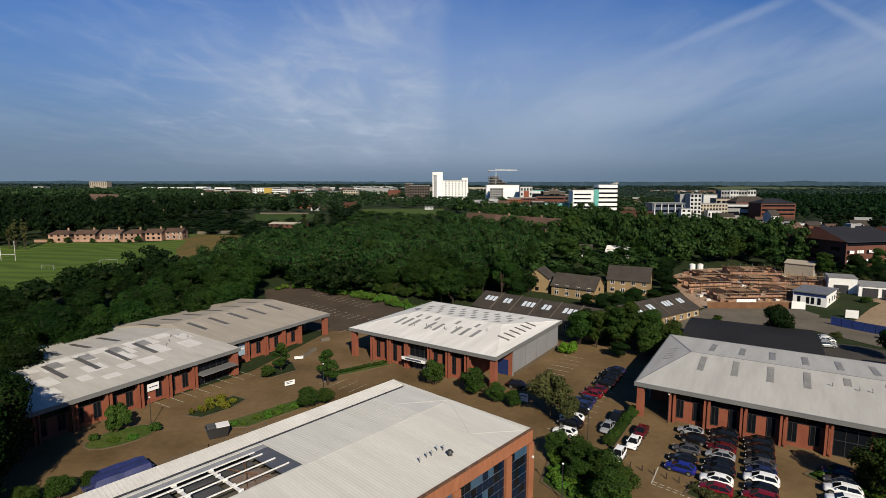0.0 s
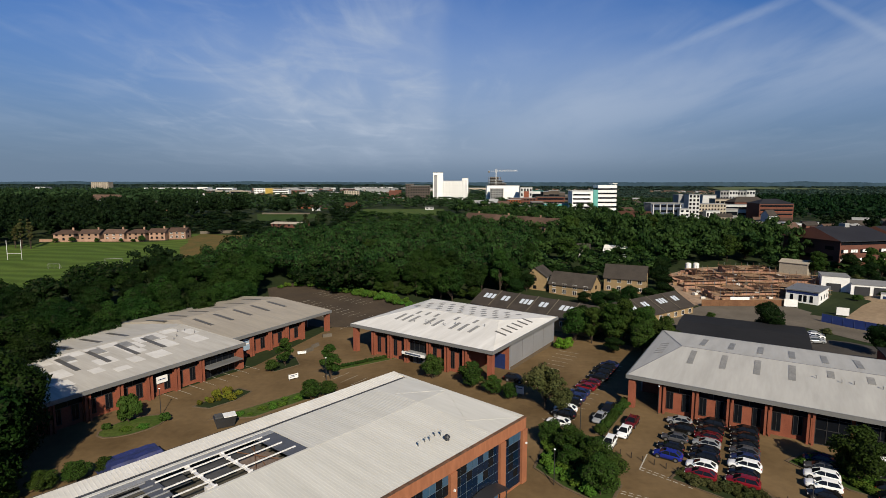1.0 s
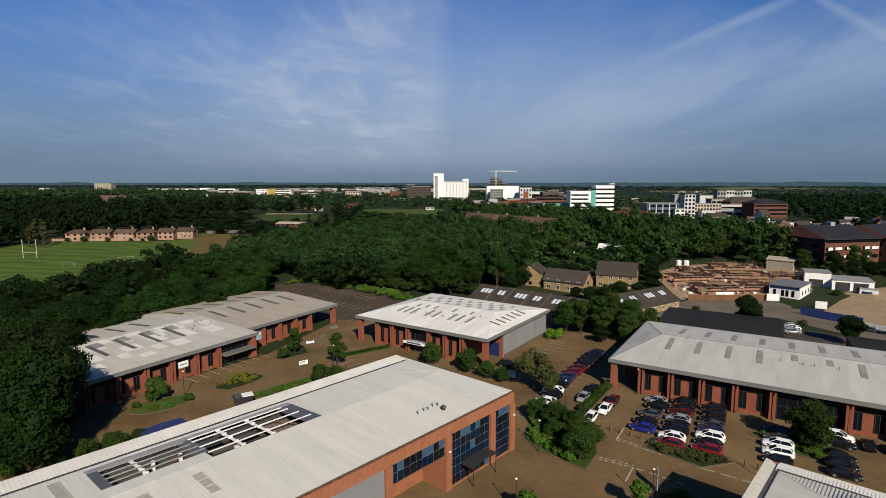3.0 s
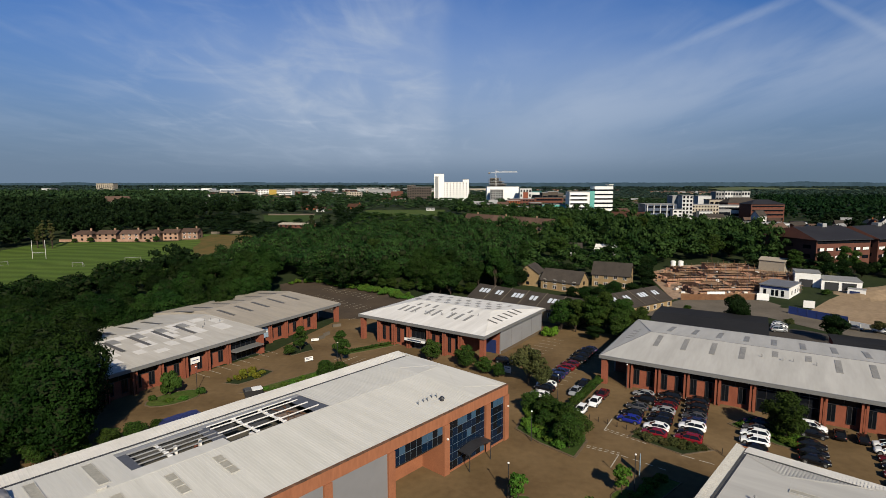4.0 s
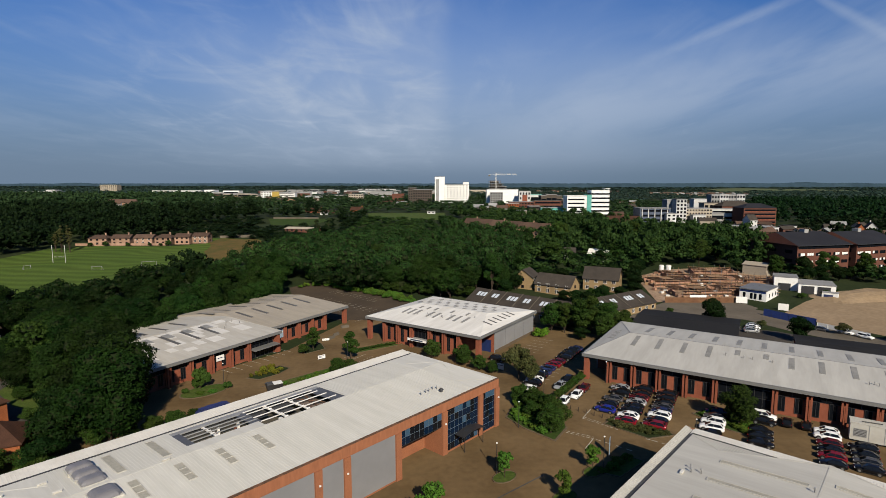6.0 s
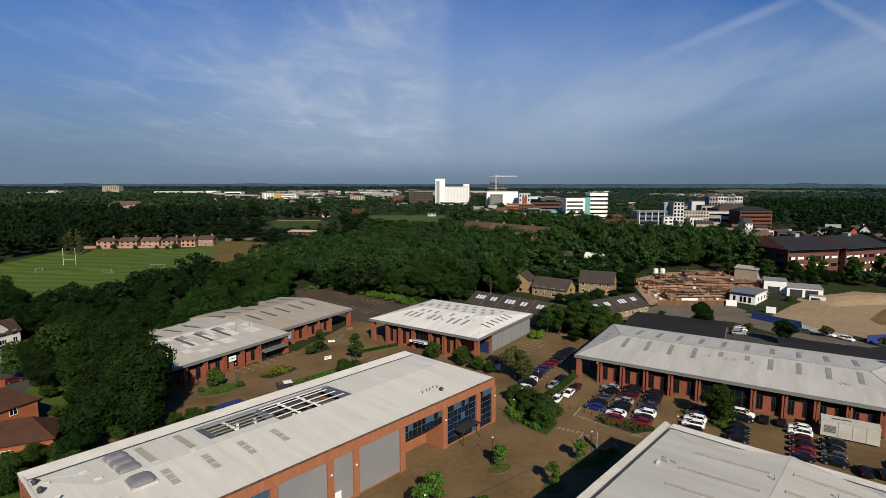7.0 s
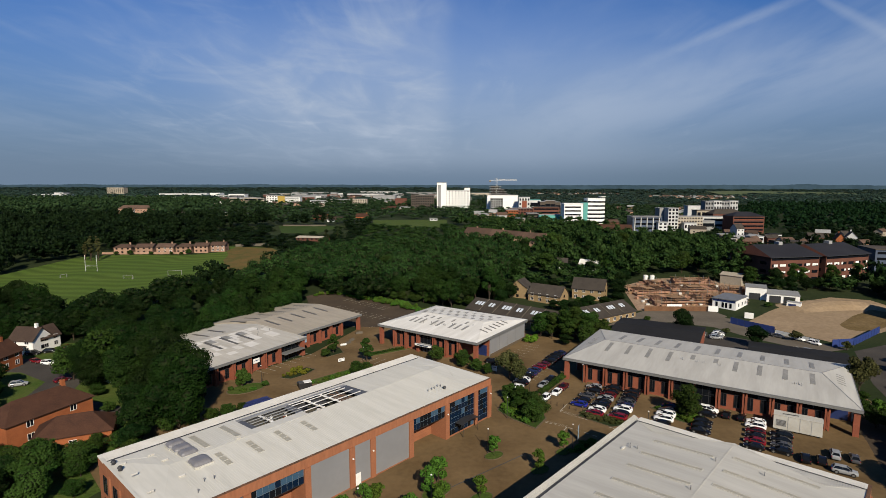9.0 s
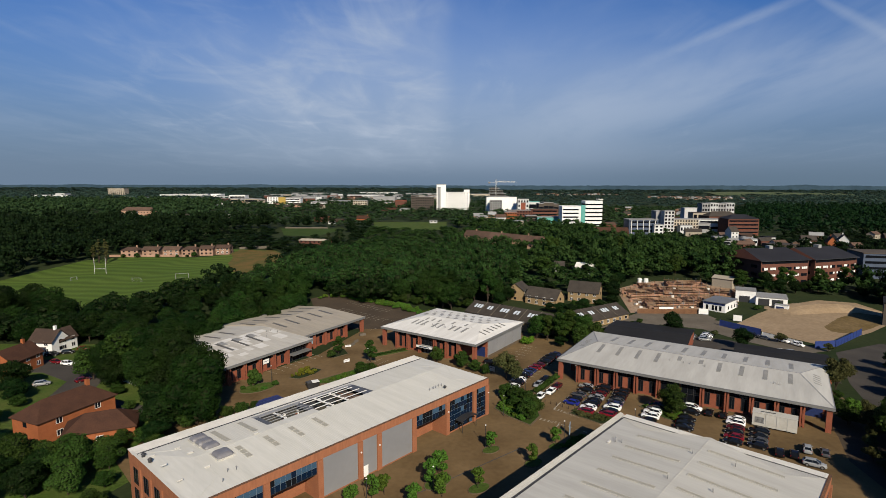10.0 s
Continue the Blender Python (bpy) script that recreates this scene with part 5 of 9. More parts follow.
# ---------------------------------------------------------------- kerbed beds with grass
def bed(poly, mat, label, name="planting_bed"):
    ob = thing(name, Matrix(), label, "planting bed")
    n = len(poly)
    cx, cy = sum(p[0] for p in poly) / n, sum(p[1] for p in poly) / n
    inner = [(cx + (x - cx) * 0.94, cy + (y - cy) * 0.94) for x, y in poly]
    kerb = Shape()
    kerb.add([(x, y, 0.0) for x, y in poly] + [(x, y, 0.16) for x, y in poly] + [(x, y, 0.16) for x, y in inner] + [(x, y, 0.10) for x, y in inner],
             [(i, (i + 1) % n, n + (i + 1) % n, n + i) for i in range(n)] + [(n + i, n + (i + 1) % n, 2 * n + (i + 1) % n, 2 * n + i) for i in range(n)]
             + [(2 * n + i, 2 * n + (i + 1) % n, 3 * n + (i + 1) % n, 3 * n + i) for i in range(n)])
    part("kerb", kerb, KERB, ob, "brown kerb stones")
    part("turf", Shape().add([(x, y, 0.105) for x, y in inner], [tuple(range(n))]), mat, ob)
    return ob


def oval(cx, cy, a, b, turn, n=14):
    c, s = math.cos(radians(turn)), math.sin(radians(turn))
    return [(cx + a * math.cos(t) * c - b * math.sin(t) * s, cy + a * math.cos(t) * s + b * math.sin(t) * c) for t in (2 * math.pi * i / n for i in range(n))]


bed(oval(-49.6, 79.0, 5.2, 3.2, 45), ROUGH_GRASS, "oval kerbed grass island with low shrubs")
bed([(-38.6, 81.2), (-31.5, 82.2), (-22.8, 91.4), (-26.2, 93.6)], ROUGH_GRASS, "kerbed grass strip along the access road")
bed([(-22.4, 104.6), (-10.0, 113.0), (-11.2, 114.6), (-23.6, 106.6)], ROUGH_GRASS, "kerbed hedge strip before the square unit")
bed([(-43.6, 86.4), (-38.6, 95.2), (-35.6, 93.6), (-37.0, 89.4), (-40.4, 85.6)], EARTH, "kerbed bed of yellow-green shrubs")
bed([(-34.8, 104.0), (-30.6, 108.6), (-33.0, 114.0), (-37.6, 107.0)], EARTH, "kerbed bed with shrubs by the tan unit")
bed([(30.2, 63.8), (36.4, 57.8), (41.6, 59.2), (39.4, 63.4), (32.4, 66.0)], EARTH, "kerbed bed of grey-green ground shrubs")
bed([(12.6, 66.4), (16.2, 75.6), (22.6, 74.0), (23.4, 62.0), (20.2, 56.8), (15.6, 61.6)], GRASS, "kerbed green bed under the corner trees")
bed([(48.4, 68.4), (53.0, 71.2), (59.6, 64.4), (56.0, 57.6), (52.0, 61.0)], GRASS, "kerbed grass bed under the court tree")
bed([(25.0, 75.4), (33.0, 87.6), (31.6, 88.6), (23.8, 76.6)], EARTH, "kerbed hedge bed between car rows")
bed([(24.6, 47.0), (30.2, 52.6), (33.0, 50.4), (27.6, 45.6)], ROUGH_GRASS, "kerbed grass bed at the warehouse corner")
bed(oval(10.3, 45.6, 2.2, 1.4, 40), ROUGH_GRASS, "small round grass bed round a young tree")
bed(oval(18.2, 40.4, 2.2, 1.4, 40), ROUGH_GRASS, "small round grass bed round a young tree")
bed(oval(7.0, 31.4, 2.4, 1.5, 40), ROUGH_GRASS, "small round grass bed round a young tree")
bed(oval(-0.4, 33.4, 3.4, 1.9, 52), ROUGH_GRASS, "kerbed grass bed with a pair of young trees")
bed(oval(24.0, 47.2, 2.0, 1.3, 40), ROUGH_GRASS, "small round grass bed round a young tree")

# ---------------------------------------------------------------- planting of the estate
PLANTS = {
    "round": tree_model("tree", 11, 8.0, 3.4, 0.6, 30, 3600, 0.30, LEAF_ESTATE, 1.0, "dense rounded green tree on the estate", group="trees on the estate"),
    "tall": tree_model("tree", 12, 8.0, 2.4, 0.6, 26, 3400, 0.27, LEAF_ESTATE, 1.4, "upright dark green tree on the estate", group="trees on the estate"),
    "open": tree_model("tree", 13, 6.0, 2.6, 1.1, 16, 2200, 0.28, LEAF_OLIVE, 0.8, "open olive-green tree by the parking row", group="trees on the estate"),
    "young": tree_model("young_tree", 14, 4.6, 1.6, 0.9, 14, 900, 0.27, LEAF_BRIGHT, 0.8, "thin young tree with light green leaves in a grass bed", group="young trees before the warehouse", trunk_r=0.06),
    "shrub": tree_model("shrub", 15, 1.7, 1.3, 0.1, 12, 900, 0.24, LEAF_ESTATE, 0.6, "low rounded green shrub", "shrub", group="shrubs of the estate", trunk_r=0.05),
    "bright": tree_model("shrub", 16, 1.4, 1.3, 0.1, 11, 700, 0.26, LEAF_BRIGHT, 0.6, "bright green ground shrub", "shrub", group="shrubs of the estate", trunk_r=0.04),
    "lime": tree_model("shrub", 17, 2.6, 2.3, 0.1, 16, 1500, 0.30, LEAF_LIME, 0.6, "lime green rounded shrub beside the square unit", "shrub", trunk_r=0.05),
    "yellow": tree_model("shrub", 18, 0.9, 1.1, 0.05, 10, 500, 0.22, LEAF_YELLOW, 0.5, "spreading yellow-green shrub in a kerbed bed", "shrub", group="yellow shrubs", trunk_r=0.03),
    "olive": tree_model("shrub", 19, 0.8, 1.2, 0.05, 10, 560, 0.20, LEAF_OLIVE, 0.5, "low grey-green ground shrub", "shrub", group="grey-green shrubs", trunk_r=0.03),
    "big": tree_model("tree", 20, 18.0, 7.2, 1.2, 64, 12000, 0.42, LEAF, 0.8, "very large spreading green tree beside the units", group="large trees beside the units"),
    "garden": tree_model("tree", 21, 7.5, 3.6, 0.8, 28, 3400, 0.31, LEAF_ESTATE, 0.8, "dull green garden tree with fine leaves", group="garden trees"),
    "dark": tree_model("tree", 22, 10.0, 4.2, 0.8, 30, 3600, 0.37, LEAF_DARK, 0.9, "dense dark green tree", group="trees behind the long unit"),
    "cypress": tree_model("tree", 24, 15.0, 2.6, 0.3, 26, 1500, 0.55, LEAF_OLIVE_DARK, 2.6, "narrow dark conifer behind the wood", group="conifers"),
    "poplar": tree_model("tree", 23, 16.0, 1.5, 0.6, 30, 2200, 0.40, LEAF_OLIVE, 1.0, "tall narrow light green tree by the field", group="tall trees by the field"),
}
# kind, x, y, size, lift
LIST = []
# the big trees south-east of the court are unseen, added to shade its end
LIST += [("tall", -22.4, 100.4, 0.95, 1.0), ("round", -23.6, 89.6, 0.66, 0.8), ("round", -21.0, 91.6, 0.5, 0.8), ("tall", -33.6, 107.8, 0.85, 0.95), ("round", -35.4, 104.4, 0.45, 0.8), ("round", -2.0, 100.6, 0.70, 0.95), ("round", 5.6, 96.0, 0.78, 0.85), ("round", 9.4, 92.4, 0.60, 0.8), ("round", 12.2, 90.4, 0.5, 0.8), ("open", 17.8, 86.0, 1.35, 1.05), ("open", 20.0, 83.4, 0.9, 1.0), ("round", 16.4, 73.0, 0.62, 0.85), ("round", 18.6, 70.0, 0.70, 0.85), ("round", 20.8, 66.4, 0.72, 0.88), ("round", 17.6, 66.4, 0.55, 0.8), ("round", 20.0, 60.0, 0.74, 0.95), ("round", 22.0, 63.2, 0.68, 0.85), ("big", 84.0, 19.0, 0.8, 0.95), ("big", 92.0, 27.0, 0.78, 0.95), ("big", 100.0, 36.0, 0.75, 0.95)]
LIST += [("dark", -60.8, 51.6, 1.05, 0.95), ("dark", -59.6, 46.4, 0.75, 0.85), ("dark", -66.6, 60.6, 1.0, 1.0), ("round", 54.6, 63.0, 1.0, 1.0), ("dark", 83.0, 30.0, 1.1, 0.9), ("dark", 89.0, 37.0, 0.95, 0.9), ("bright", 27.0, 48.0, 0.9, 0.8), ("bright", 28.6, 49.6, 0.9, 0.8), ("bright", 30.2, 51.0, 0.8, 0.8), ("bright", 25.6, 47.2, 0.7, 0.7), ("dark", 64.0, 233.0, 0.75, 0.9), ("dark", 72.0, 231.0, 0.65, 0.9), ("dark", 78.0, 236.0, 0.8, 0.95), ("big", 0.0, 250.0, 0.75, 0.95), ("big", 25.0, 240.0, 0.7, 1.0), ("big", 45.0, 262.0, 0.72, 0.95), ("big", 86.0, 268.0, 0.75, 0.95), ("big", 100.0, 250.0, 0.7, 1.0)]
LIST += [("big", 120.0, 262.0, 0.78, 0.9), ("big", 140.0, 245.0, 0.75, 1.0), ("big", 15.0, 288.0, 0.72, 0.95), ("big", 50.0, 296.0, 0.6, 0.9), ("big", -20.0, 268.0, 0.75, 0.9), ("big", -45.0, 246.0, 0.72, 0.95), ("big", 35.0, 218.0, 0.7, 1.0), ("garden", 54.0, 232.0, 1.7, 0.95), ("garden", 88.0, 236.0, 1.6, 1.0), ("garden", 106.0, 240.0, 1.7, 1.0), ("garden", 128.0, 238.0, 1.6, 1.1), ("garden", 10.0, 226.0, 1.6, 1.0), ("garden", -30.0, 222.0, 1.7, 1.0), ("tall", 66.0, 282.0, 1.9, 1.1), ("tall", 70.0, 284.0, 1.7, 1.1), ("cypress", -84.0, 324.0, 1.0, 1.0), ("cypress", -76.0, 324.0, 1.1, 1.0), ("tall", 112.0, 286.0, 1.9, 1.1), ("young", 93.4, 58.6, 1.3, 1.1), ]
LIST += [("dark", 96.0, 44.0, 0.8, 0.9), ("round", 55.4, 65.4, 0.6, 0.9), ("young", -1.8, 32.2, 1.10, 1.05), ("young", -0.1, 35.2, 1.15, 1.05), ("young", 6.8, 31.4, 0.92, 1.0), ("young", 17.9, 40.3, 0.92, 1.0), ("young", 23.9, 47.5, 0.95, 1.0), ("young", 10.3, 45.5, 0.95, 1.0), ("young", -11.8, 28.0, 1.0, 1.0), ("young", -9.8, 29.2, 0.9, 1.0), ("young", 0.4, 28.6, 1.05, 1.0), ("young", -14.6, 24.6, 1.05, 1.0), ("young", -4.4, 25.4, 1.0, 1.0), ("shrub", -51.2, 80.4, 1.7, 1.6), ("shrub", -45.6, 80.8, 0.9, 0.9), ("shrub", -53.2, 77.6, 0.7, 0.9), ("bright", -47.6, 78.4, 0.8, 0.5), ("bright", -49.8, 77.4, 0.8, 0.5), ("round", -47.8, 62.8, 0.55, 0.7), ("round", -50.4, 60.4, 0.55, 0.7)]
LIST += [("round", -45.4, 65.2, 0.42, 0.7), ("round", -53.2, 57.6, 0.6, 0.75), ("round", -57.4, 55.0, 0.7, 0.8), ("lime", 28.4, 120.6, 1.0, 1.0), ("lime", 30.2, 123.4, 0.75, 1.0), ("round", 33.0, 127.0, 1.15, 1.0), ("tall", 36.4, 124.6, 1.2, 1.0), ("tall", 40.2, 122.0, 1.4, 1.0), ("tall", 44.0, 124.2, 1.5, 1.0), ("tall", 47.6, 121.0, 1.3, 1.0), ("dark", 36.0, 131.0, 0.9, 1.0), ("round", 42.0, 129.6, 1.20, 1.0), ("round", 50.4, 128.0, 1.15, 1.0), ("round", 46.2, 117.6, 1.05, 1.0), ("round", 51.4, 119.0, 1.10, 1.0), ("dark", 54.0, 124.6, 0.7, 0.8), ("dark", 39.4, 117.6, 0.6, 0.7), ("dark", 81.6, 128.0, 0.95, 1.15), ("dark", 99.5, 115.8, 0.82, 1.0), ("round", 58.6, 131.6, 0.55, 0.7), ("round", 63.0, 135.0, 0.5, 0.6)]
LIST += [("round", 67.6, 139.0, 0.5, 0.6), ("round", 72.0, 142.6, 0.5, 0.6), ("round", 76.6, 147.4, 0.45, 0.6), ("open", 97.6, 130.6, 0.6, 0.7), ("open", 116.4, 122.4, 0.75, 0.9), ("open", 126.0, 112.6, 0.6, 0.9), ("open", 98.4, 60.6, 0.9, 1.0), ("open", 95.0, 55.4, 0.8, 1.0), ("open", 92.0, 50.0, 0.85, 1.0), ("dark", 104.0, 50.0, 0.8, 0.9), ("dark", 99.0, 42.0, 0.85, 0.9), ("dark", 92.0, 33.0, 0.8, 0.9), ("dark", 106.0, 60.0, 0.8, 1.0), ("open", 84.6, 36.6, 0.7, 0.8), ("dark", 122.0, 66.0, 1.0, 1.0)]
LIST += [("dark", 112.0, 40.0, 1.0, 1.0), ("big", -55.6, 56.4, 0.95, 1.0), ("big", -57.4, 61.6, 0.98, 1.02), ("big", -62.6, 65.0, 0.94, 0.98), ("big", -93.0, 84.0, 0.7, 0.95), ("big", -88.0, 78.5, 0.6, 0.95), ("big", -71.0, 75.0, 0.95, 0.98), ("big", -66.0, 74.4, 0.75, 0.95), ("big", -83.6, 86.4, 0.85, 1.0), ("big", -92.0, 98.6, 0.85, 0.95), ("big", -84.4, 100.0, 0.85, 0.9), ("round", -62.2, 47.6, 0.7, 0.8), ("round", -59.0, 44.8, 0.6, 0.8), ("round", -75.6, 64.4, 0.5, 0.7), ("dark", -74.4, 34.4, 0.78, 0.8), ("garden", -68.4, 35.6, 1.1, 1.0), ("garden", -63.6, 37.4, 0.85, 0.9), ("dark", -79.6, 30.6, 0.8, 0.85), ("dark", -72.0, 27.4, 0.82, 0.85), ("garden", -65.4, 28.6, 0.9, 1.0), ("garden", -84.6, 38.0, 0.9, 0.9)]
LIST += [("garden", -66.6, 42.0, 0.75, 0.8), ("round", -60.4, 31.0, 0.6, 0.7), ("dark", -78.0, 22.0, 0.85, 0.85), ("dark", -88.4, 33.0, 0.8, 0.8), ("garden", -57.0, 22.0, 0.8, 0.8), ("round", -96.4, 66.6, 0.45, 0.7), ("garden", -88.6, 79.4, 0.6, 0.8), ("garden", -84.2, 73.6, 0.55, 0.8), ("garden", -104.0, 66.0, 0.6, 0.7), ("round", -111.0, 76.4, 0.5, 0.6), ("garden", -122.0, 70.0, 0.8, 0.9), ("garden", -102.0, 54.0, 0.9, 1.0), ("garden", -96.0, 44.0, 0.9, 1.0), ("round", -209.0, 284.5, 0.5, 0.7), ("round", -200.5, 285.5, 0.55, 0.8), ("round", -187.4, 286.0, 0.45, 0.7), ("round", -175.0, 287.0, 0.4, 0.7), ("round", -164.6, 288.6, 0.6, 0.8), ("round", -169.0, 287.8, 0.4, 0.6), ("poplar", -208.0, 266.0, 1.1, 1.1)]
LIST += [("poplar", -213.0, 266.5, 1.2, 1.0), ("poplar", -217.0, 267.5, 1.0, 0.9), ("dark", 78.6, 190.0, 0.9, 0.9), ("dark", 76.0, 180.0, 0.8, 0.9), ("dark", 72.6, 171.0, 0.75, 0.8), ("dark", 82.0, 200.0, 0.95, 1.0), ("dark", 50.0, 193.6, 0.8, 0.9), ("dark", 44.0, 190.4, 0.8, 0.9), ("dark", 62.0, 197.0, 0.85, 0.9), ("dark", 29.0, 181.0, 0.8, 0.9), ("dark", 24.0, 172.0, 0.8, 0.9), ("round", 56.6, 171.6, 0.6, 0.7), ("round", 51.0, 167.6, 0.55, 0.7), ("dark", 156.0, 198.0, 0.8, 0.9), ("dark", 163.0, 200.6, 0.9, 0.9), ("dark", 170.0, 199.0, 0.85, 0.85), ("dark", 178.0, 203.0, 0.8, 0.8), ("dark", 186.0, 206.0, 0.95, 0.9), ("open", 152.0, 192.0, 0.8, 0.9), ("dark", 158.0, 191.0, 0.6, 0.7)]
LIST += [("dark", 194.0, 204.0, 0.8, 0.9), ("dark", 196.0, 190.0, 0.9, 0.9), ("dark", 203.0, 196.0, 1.0, 1.0), ("dark", 205.0, 182.0, 0.9, 0.9), ("dark", 212.0, 190.0, 1.0, 1.0), ("dark", 200.0, 172.0, 0.9, 0.9), ("dark", 210.0, 165.0, 1.0, 1.0), ("dark", 196.0, 160.0, 0.8, 0.9), ("dark", 212.0, 208.0, 0.8, 1.1), ("dark", 220.0, 200.0, 1.0, 1.0), ("round", 146.0, 172.6, 0.45, 0.7), ("round", 152.0, 176.0, 0.45, 0.7), ("round", 134.0, 168.0, 0.5, 0.6), ("big", -90.0, 88.0, 0.72, 0.95), ("big", -97.0, 99.0, 0.75, 0.95), ("big", -101.0, 110.0, 0.75, 0.9), ("big", -110.0, 118.0, 0.75, 0.9), ("big", -76.0, 92.0, 0.75, 0.9), ("big", -82.0, 112.0, 0.8, 0.95), ("big", -128.0, 122.0, 0.72, 0.7)]
LIST += [("big", -142.0, 120.0, 0.75, 0.7), ("big", -155.0, 122.0, 0.75, 0.7), ("big", -168.0, 118.0, 0.8, 0.7), ("big", -158.0, 108.0, 0.6, 0.9), ("dark", 104.0, 30.0, 1.0, 1.0), ("dark", 112.0, 54.0, 1.0, 1.0), ("dark", 118.0, 72.0, 0.9, 0.9), ("dark", 98.0, 24.0, 0.9, 0.9), ("dark", 106.0, 42.0, 0.9, 0.9), ("dark", 128.0, 88.0, 0.9, 0.9), ("dark", 126.0, 76.0, 1.0, 1.0), ("dark", 120.0, 56.0, 1.0, 1.0), ("dark", 90.0, 26.0, 0.8, 0.9), ("dark", 134.0, 96.0, 0.8, 0.8), ("dark", 116.0, 30.0, 1.0, 1.0), ("dark", 126.0, 42.0, 1.0, 1.0), ("dark", 48.0, 160.0, 0.7, 0.8), ("dark", 44.0, 163.0, 0.6, 0.8), ("dark", 52.0, 158.0, 0.7, 0.8), ("dark", 58.0, 162.0, 0.8, 0.9)]
LIST += [("dark", 66.0, 166.0, 0.7, 0.8), ("dark", 48.0, 146.0, 0.75, 0.85), ("dark", 44.6, 141.0, 0.8, 0.85), ("dark", 49.6, 139.0, 0.8, 0.9), ("dark", 43.6, 135.4, 0.85, 0.9), ("dark", 26.6, 186.0, 0.8, 0.9), ("dark", 20.0, 180.0, 0.8, 0.9), ("dark", 42.0, 196.0, 0.8, 0.9), ("tall", 146.6, 207.0, 1.35, 1.0), ("tall", 150.0, 209.0, 1.2, 1.0), ("dark", 159.6, 206.0, 0.95, 1.15), ("tall", 168.9, 207.7, 1.4, 1.1), ("tall", 173.3, 207.3, 1.3, 1.0), ("tall", 184.2, 203.8, 1.5, 1.05), ("tall", 188.0, 205.0, 1.2, 1.0), ("tall", 199.9, 208.0, 1.5, 1.05), ("tall", 204.0, 199.4, 1.3, 1.0), ("dark", 72.0, 198.0, 0.9, 0.9), ("dark", 90.0, 214.0, 0.8, 0.9), ("dark", 68.0, 186.0, 0.8, 0.9)]
LIST += [("big", -150.0, 140.0, 0.95, 0.95), ("big", -160.0, 146.0, 1.0, 0.9), ("big", -168.0, 138.0, 1.0, 0.95), ("big", -143.0, 136.0, 0.8, 0.9)]
LIST += [("open", 103.0, 77.0, 1.5, 1.2), ("garden", 92.6, 58.4, 0.8, 0.9), ("tall", 95.6, 66.0, 0.75, 0.9), ("open", 88.6, 46.6, 0.7, 0.8), ("open", 85.4, 41.6, 0.75, 0.8), ("garden", 94.0, 47.0, 1.3, 1.1), ("dark", 91.0, 40.0, 0.9, 1.0),
         ("dark", 97.0, 52.0, 0.9, 1.0), ("big", 90.0, 32.0, 0.6, 0.8), ("big", 86.0, 26.0, 0.62, 0.85)]
LIST += [("garden", -79.5, 34.6, 1.15, 1.0), ("garden", -74.6, 36.6, 0.95, 0.9), ("garden", -68.7, 34.6, 1.15, 1.0), ("dark", -84.6, 38.2, 0.85, 0.85), ("garden", -65.6, 38.6, 0.85, 0.9), ("garden", -66.2, 45.4, 0.7, 0.8),
         ("dark", -72.6, 29.0, 0.8, 0.8), ("dark", -92.6, 43.6, 0.8, 0.9), ("dark", -113.0, 76.4, 1.0, 0.95), ("dark", -107.0, 69.0, 0.8, 0.85), ("dark", -118.0, 72.0, 0.9, 0.9), ("garden", -88.4, 85.0, 2.1, 0.95), ("garden", -97.6, 84.6, 1.5, 0.95),
         ("big", 101.0, 45.0, 0.6, 0.8), ("big", 96.0, 36.0, 0.55, 0.8), ("big", 106.0, 56.0, 0.55, 0.85)]
LIST += [("garden", -58.0 + 3.6 * i + rnd.uniform(-1, 1), 196.5 - 1.75 * i + rnd.uniform(-2, 2) + (6 if i > 15 else 0), rnd.uniform(0.5, 0.85), rnd.uniform(0.7, 1.0)) for i in range(20)]
for kind, x, y, size, lift in LIST:
    plant(PLANTS[kind], x, y, rnd.uniform(0, 360), size, lift)
for x, y in scatter([(31.2, 63.8), (36.4, 58.8), (40.6, 59.6), (38.8, 62.8), (32.6, 65.4)], 1.25, 0.3, 60):
    plant(PLANTS["olive"], x, y, rnd.uniform(0, 360), rnd.uniform(0.6, 0.9), 1.0, 0.1)
for x, y in scatter([(-43.2, 86.8), (-38.8, 94.4), (-36.2, 93.2), (-37.6, 89.6), (-40.4, 86.2)], 1.8, 0.6, 40):
    plant(PLANTS["yellow"], x, y, rnd.uniform(0, 360), rnd.uniform(0.5, 1.0), rnd.uniform(0.8, 1.6), 0.1)
for x, y in scatter([(13.4, 67.4), (16.4, 74.6), (21.8, 73.4), (20.0, 58.2), (16.0, 62.0)], 2.0, 0.4, 40):
    plant(PLANTS["bright"], x, y, rnd.uniform(0, 360), rnd.uniform(0.7, 1.0), rnd.uniform(0.7, 1.1), 0.1)
for i in range(12):
    t = i / 11
    plant(PLANTS["shrub"], 24.6 + 8.0 * t, 76.4 + 11.4 * t, rnd.uniform(0, 360), 0.78, 0.95, 0.1)
for i in range(14):
    t = i / 13
    plant(PLANTS["shrub"], -23.0 + 12.0 * t, 105.8 + 8.2 * t, rnd.uniform(0, 360), 0.55, 0.8, 0.1)
for x, y in scatter([(-37.6, 81.8), (-31.7, 82.8), (-23.6, 91.2), (-26.0, 92.6)], 2.2, 0.6, 30):
    plant(PLANTS["bright"], x, y, rnd.uniform(0, 360), rnd.uniform(0.4, 0.8), 0.6, 0.1)
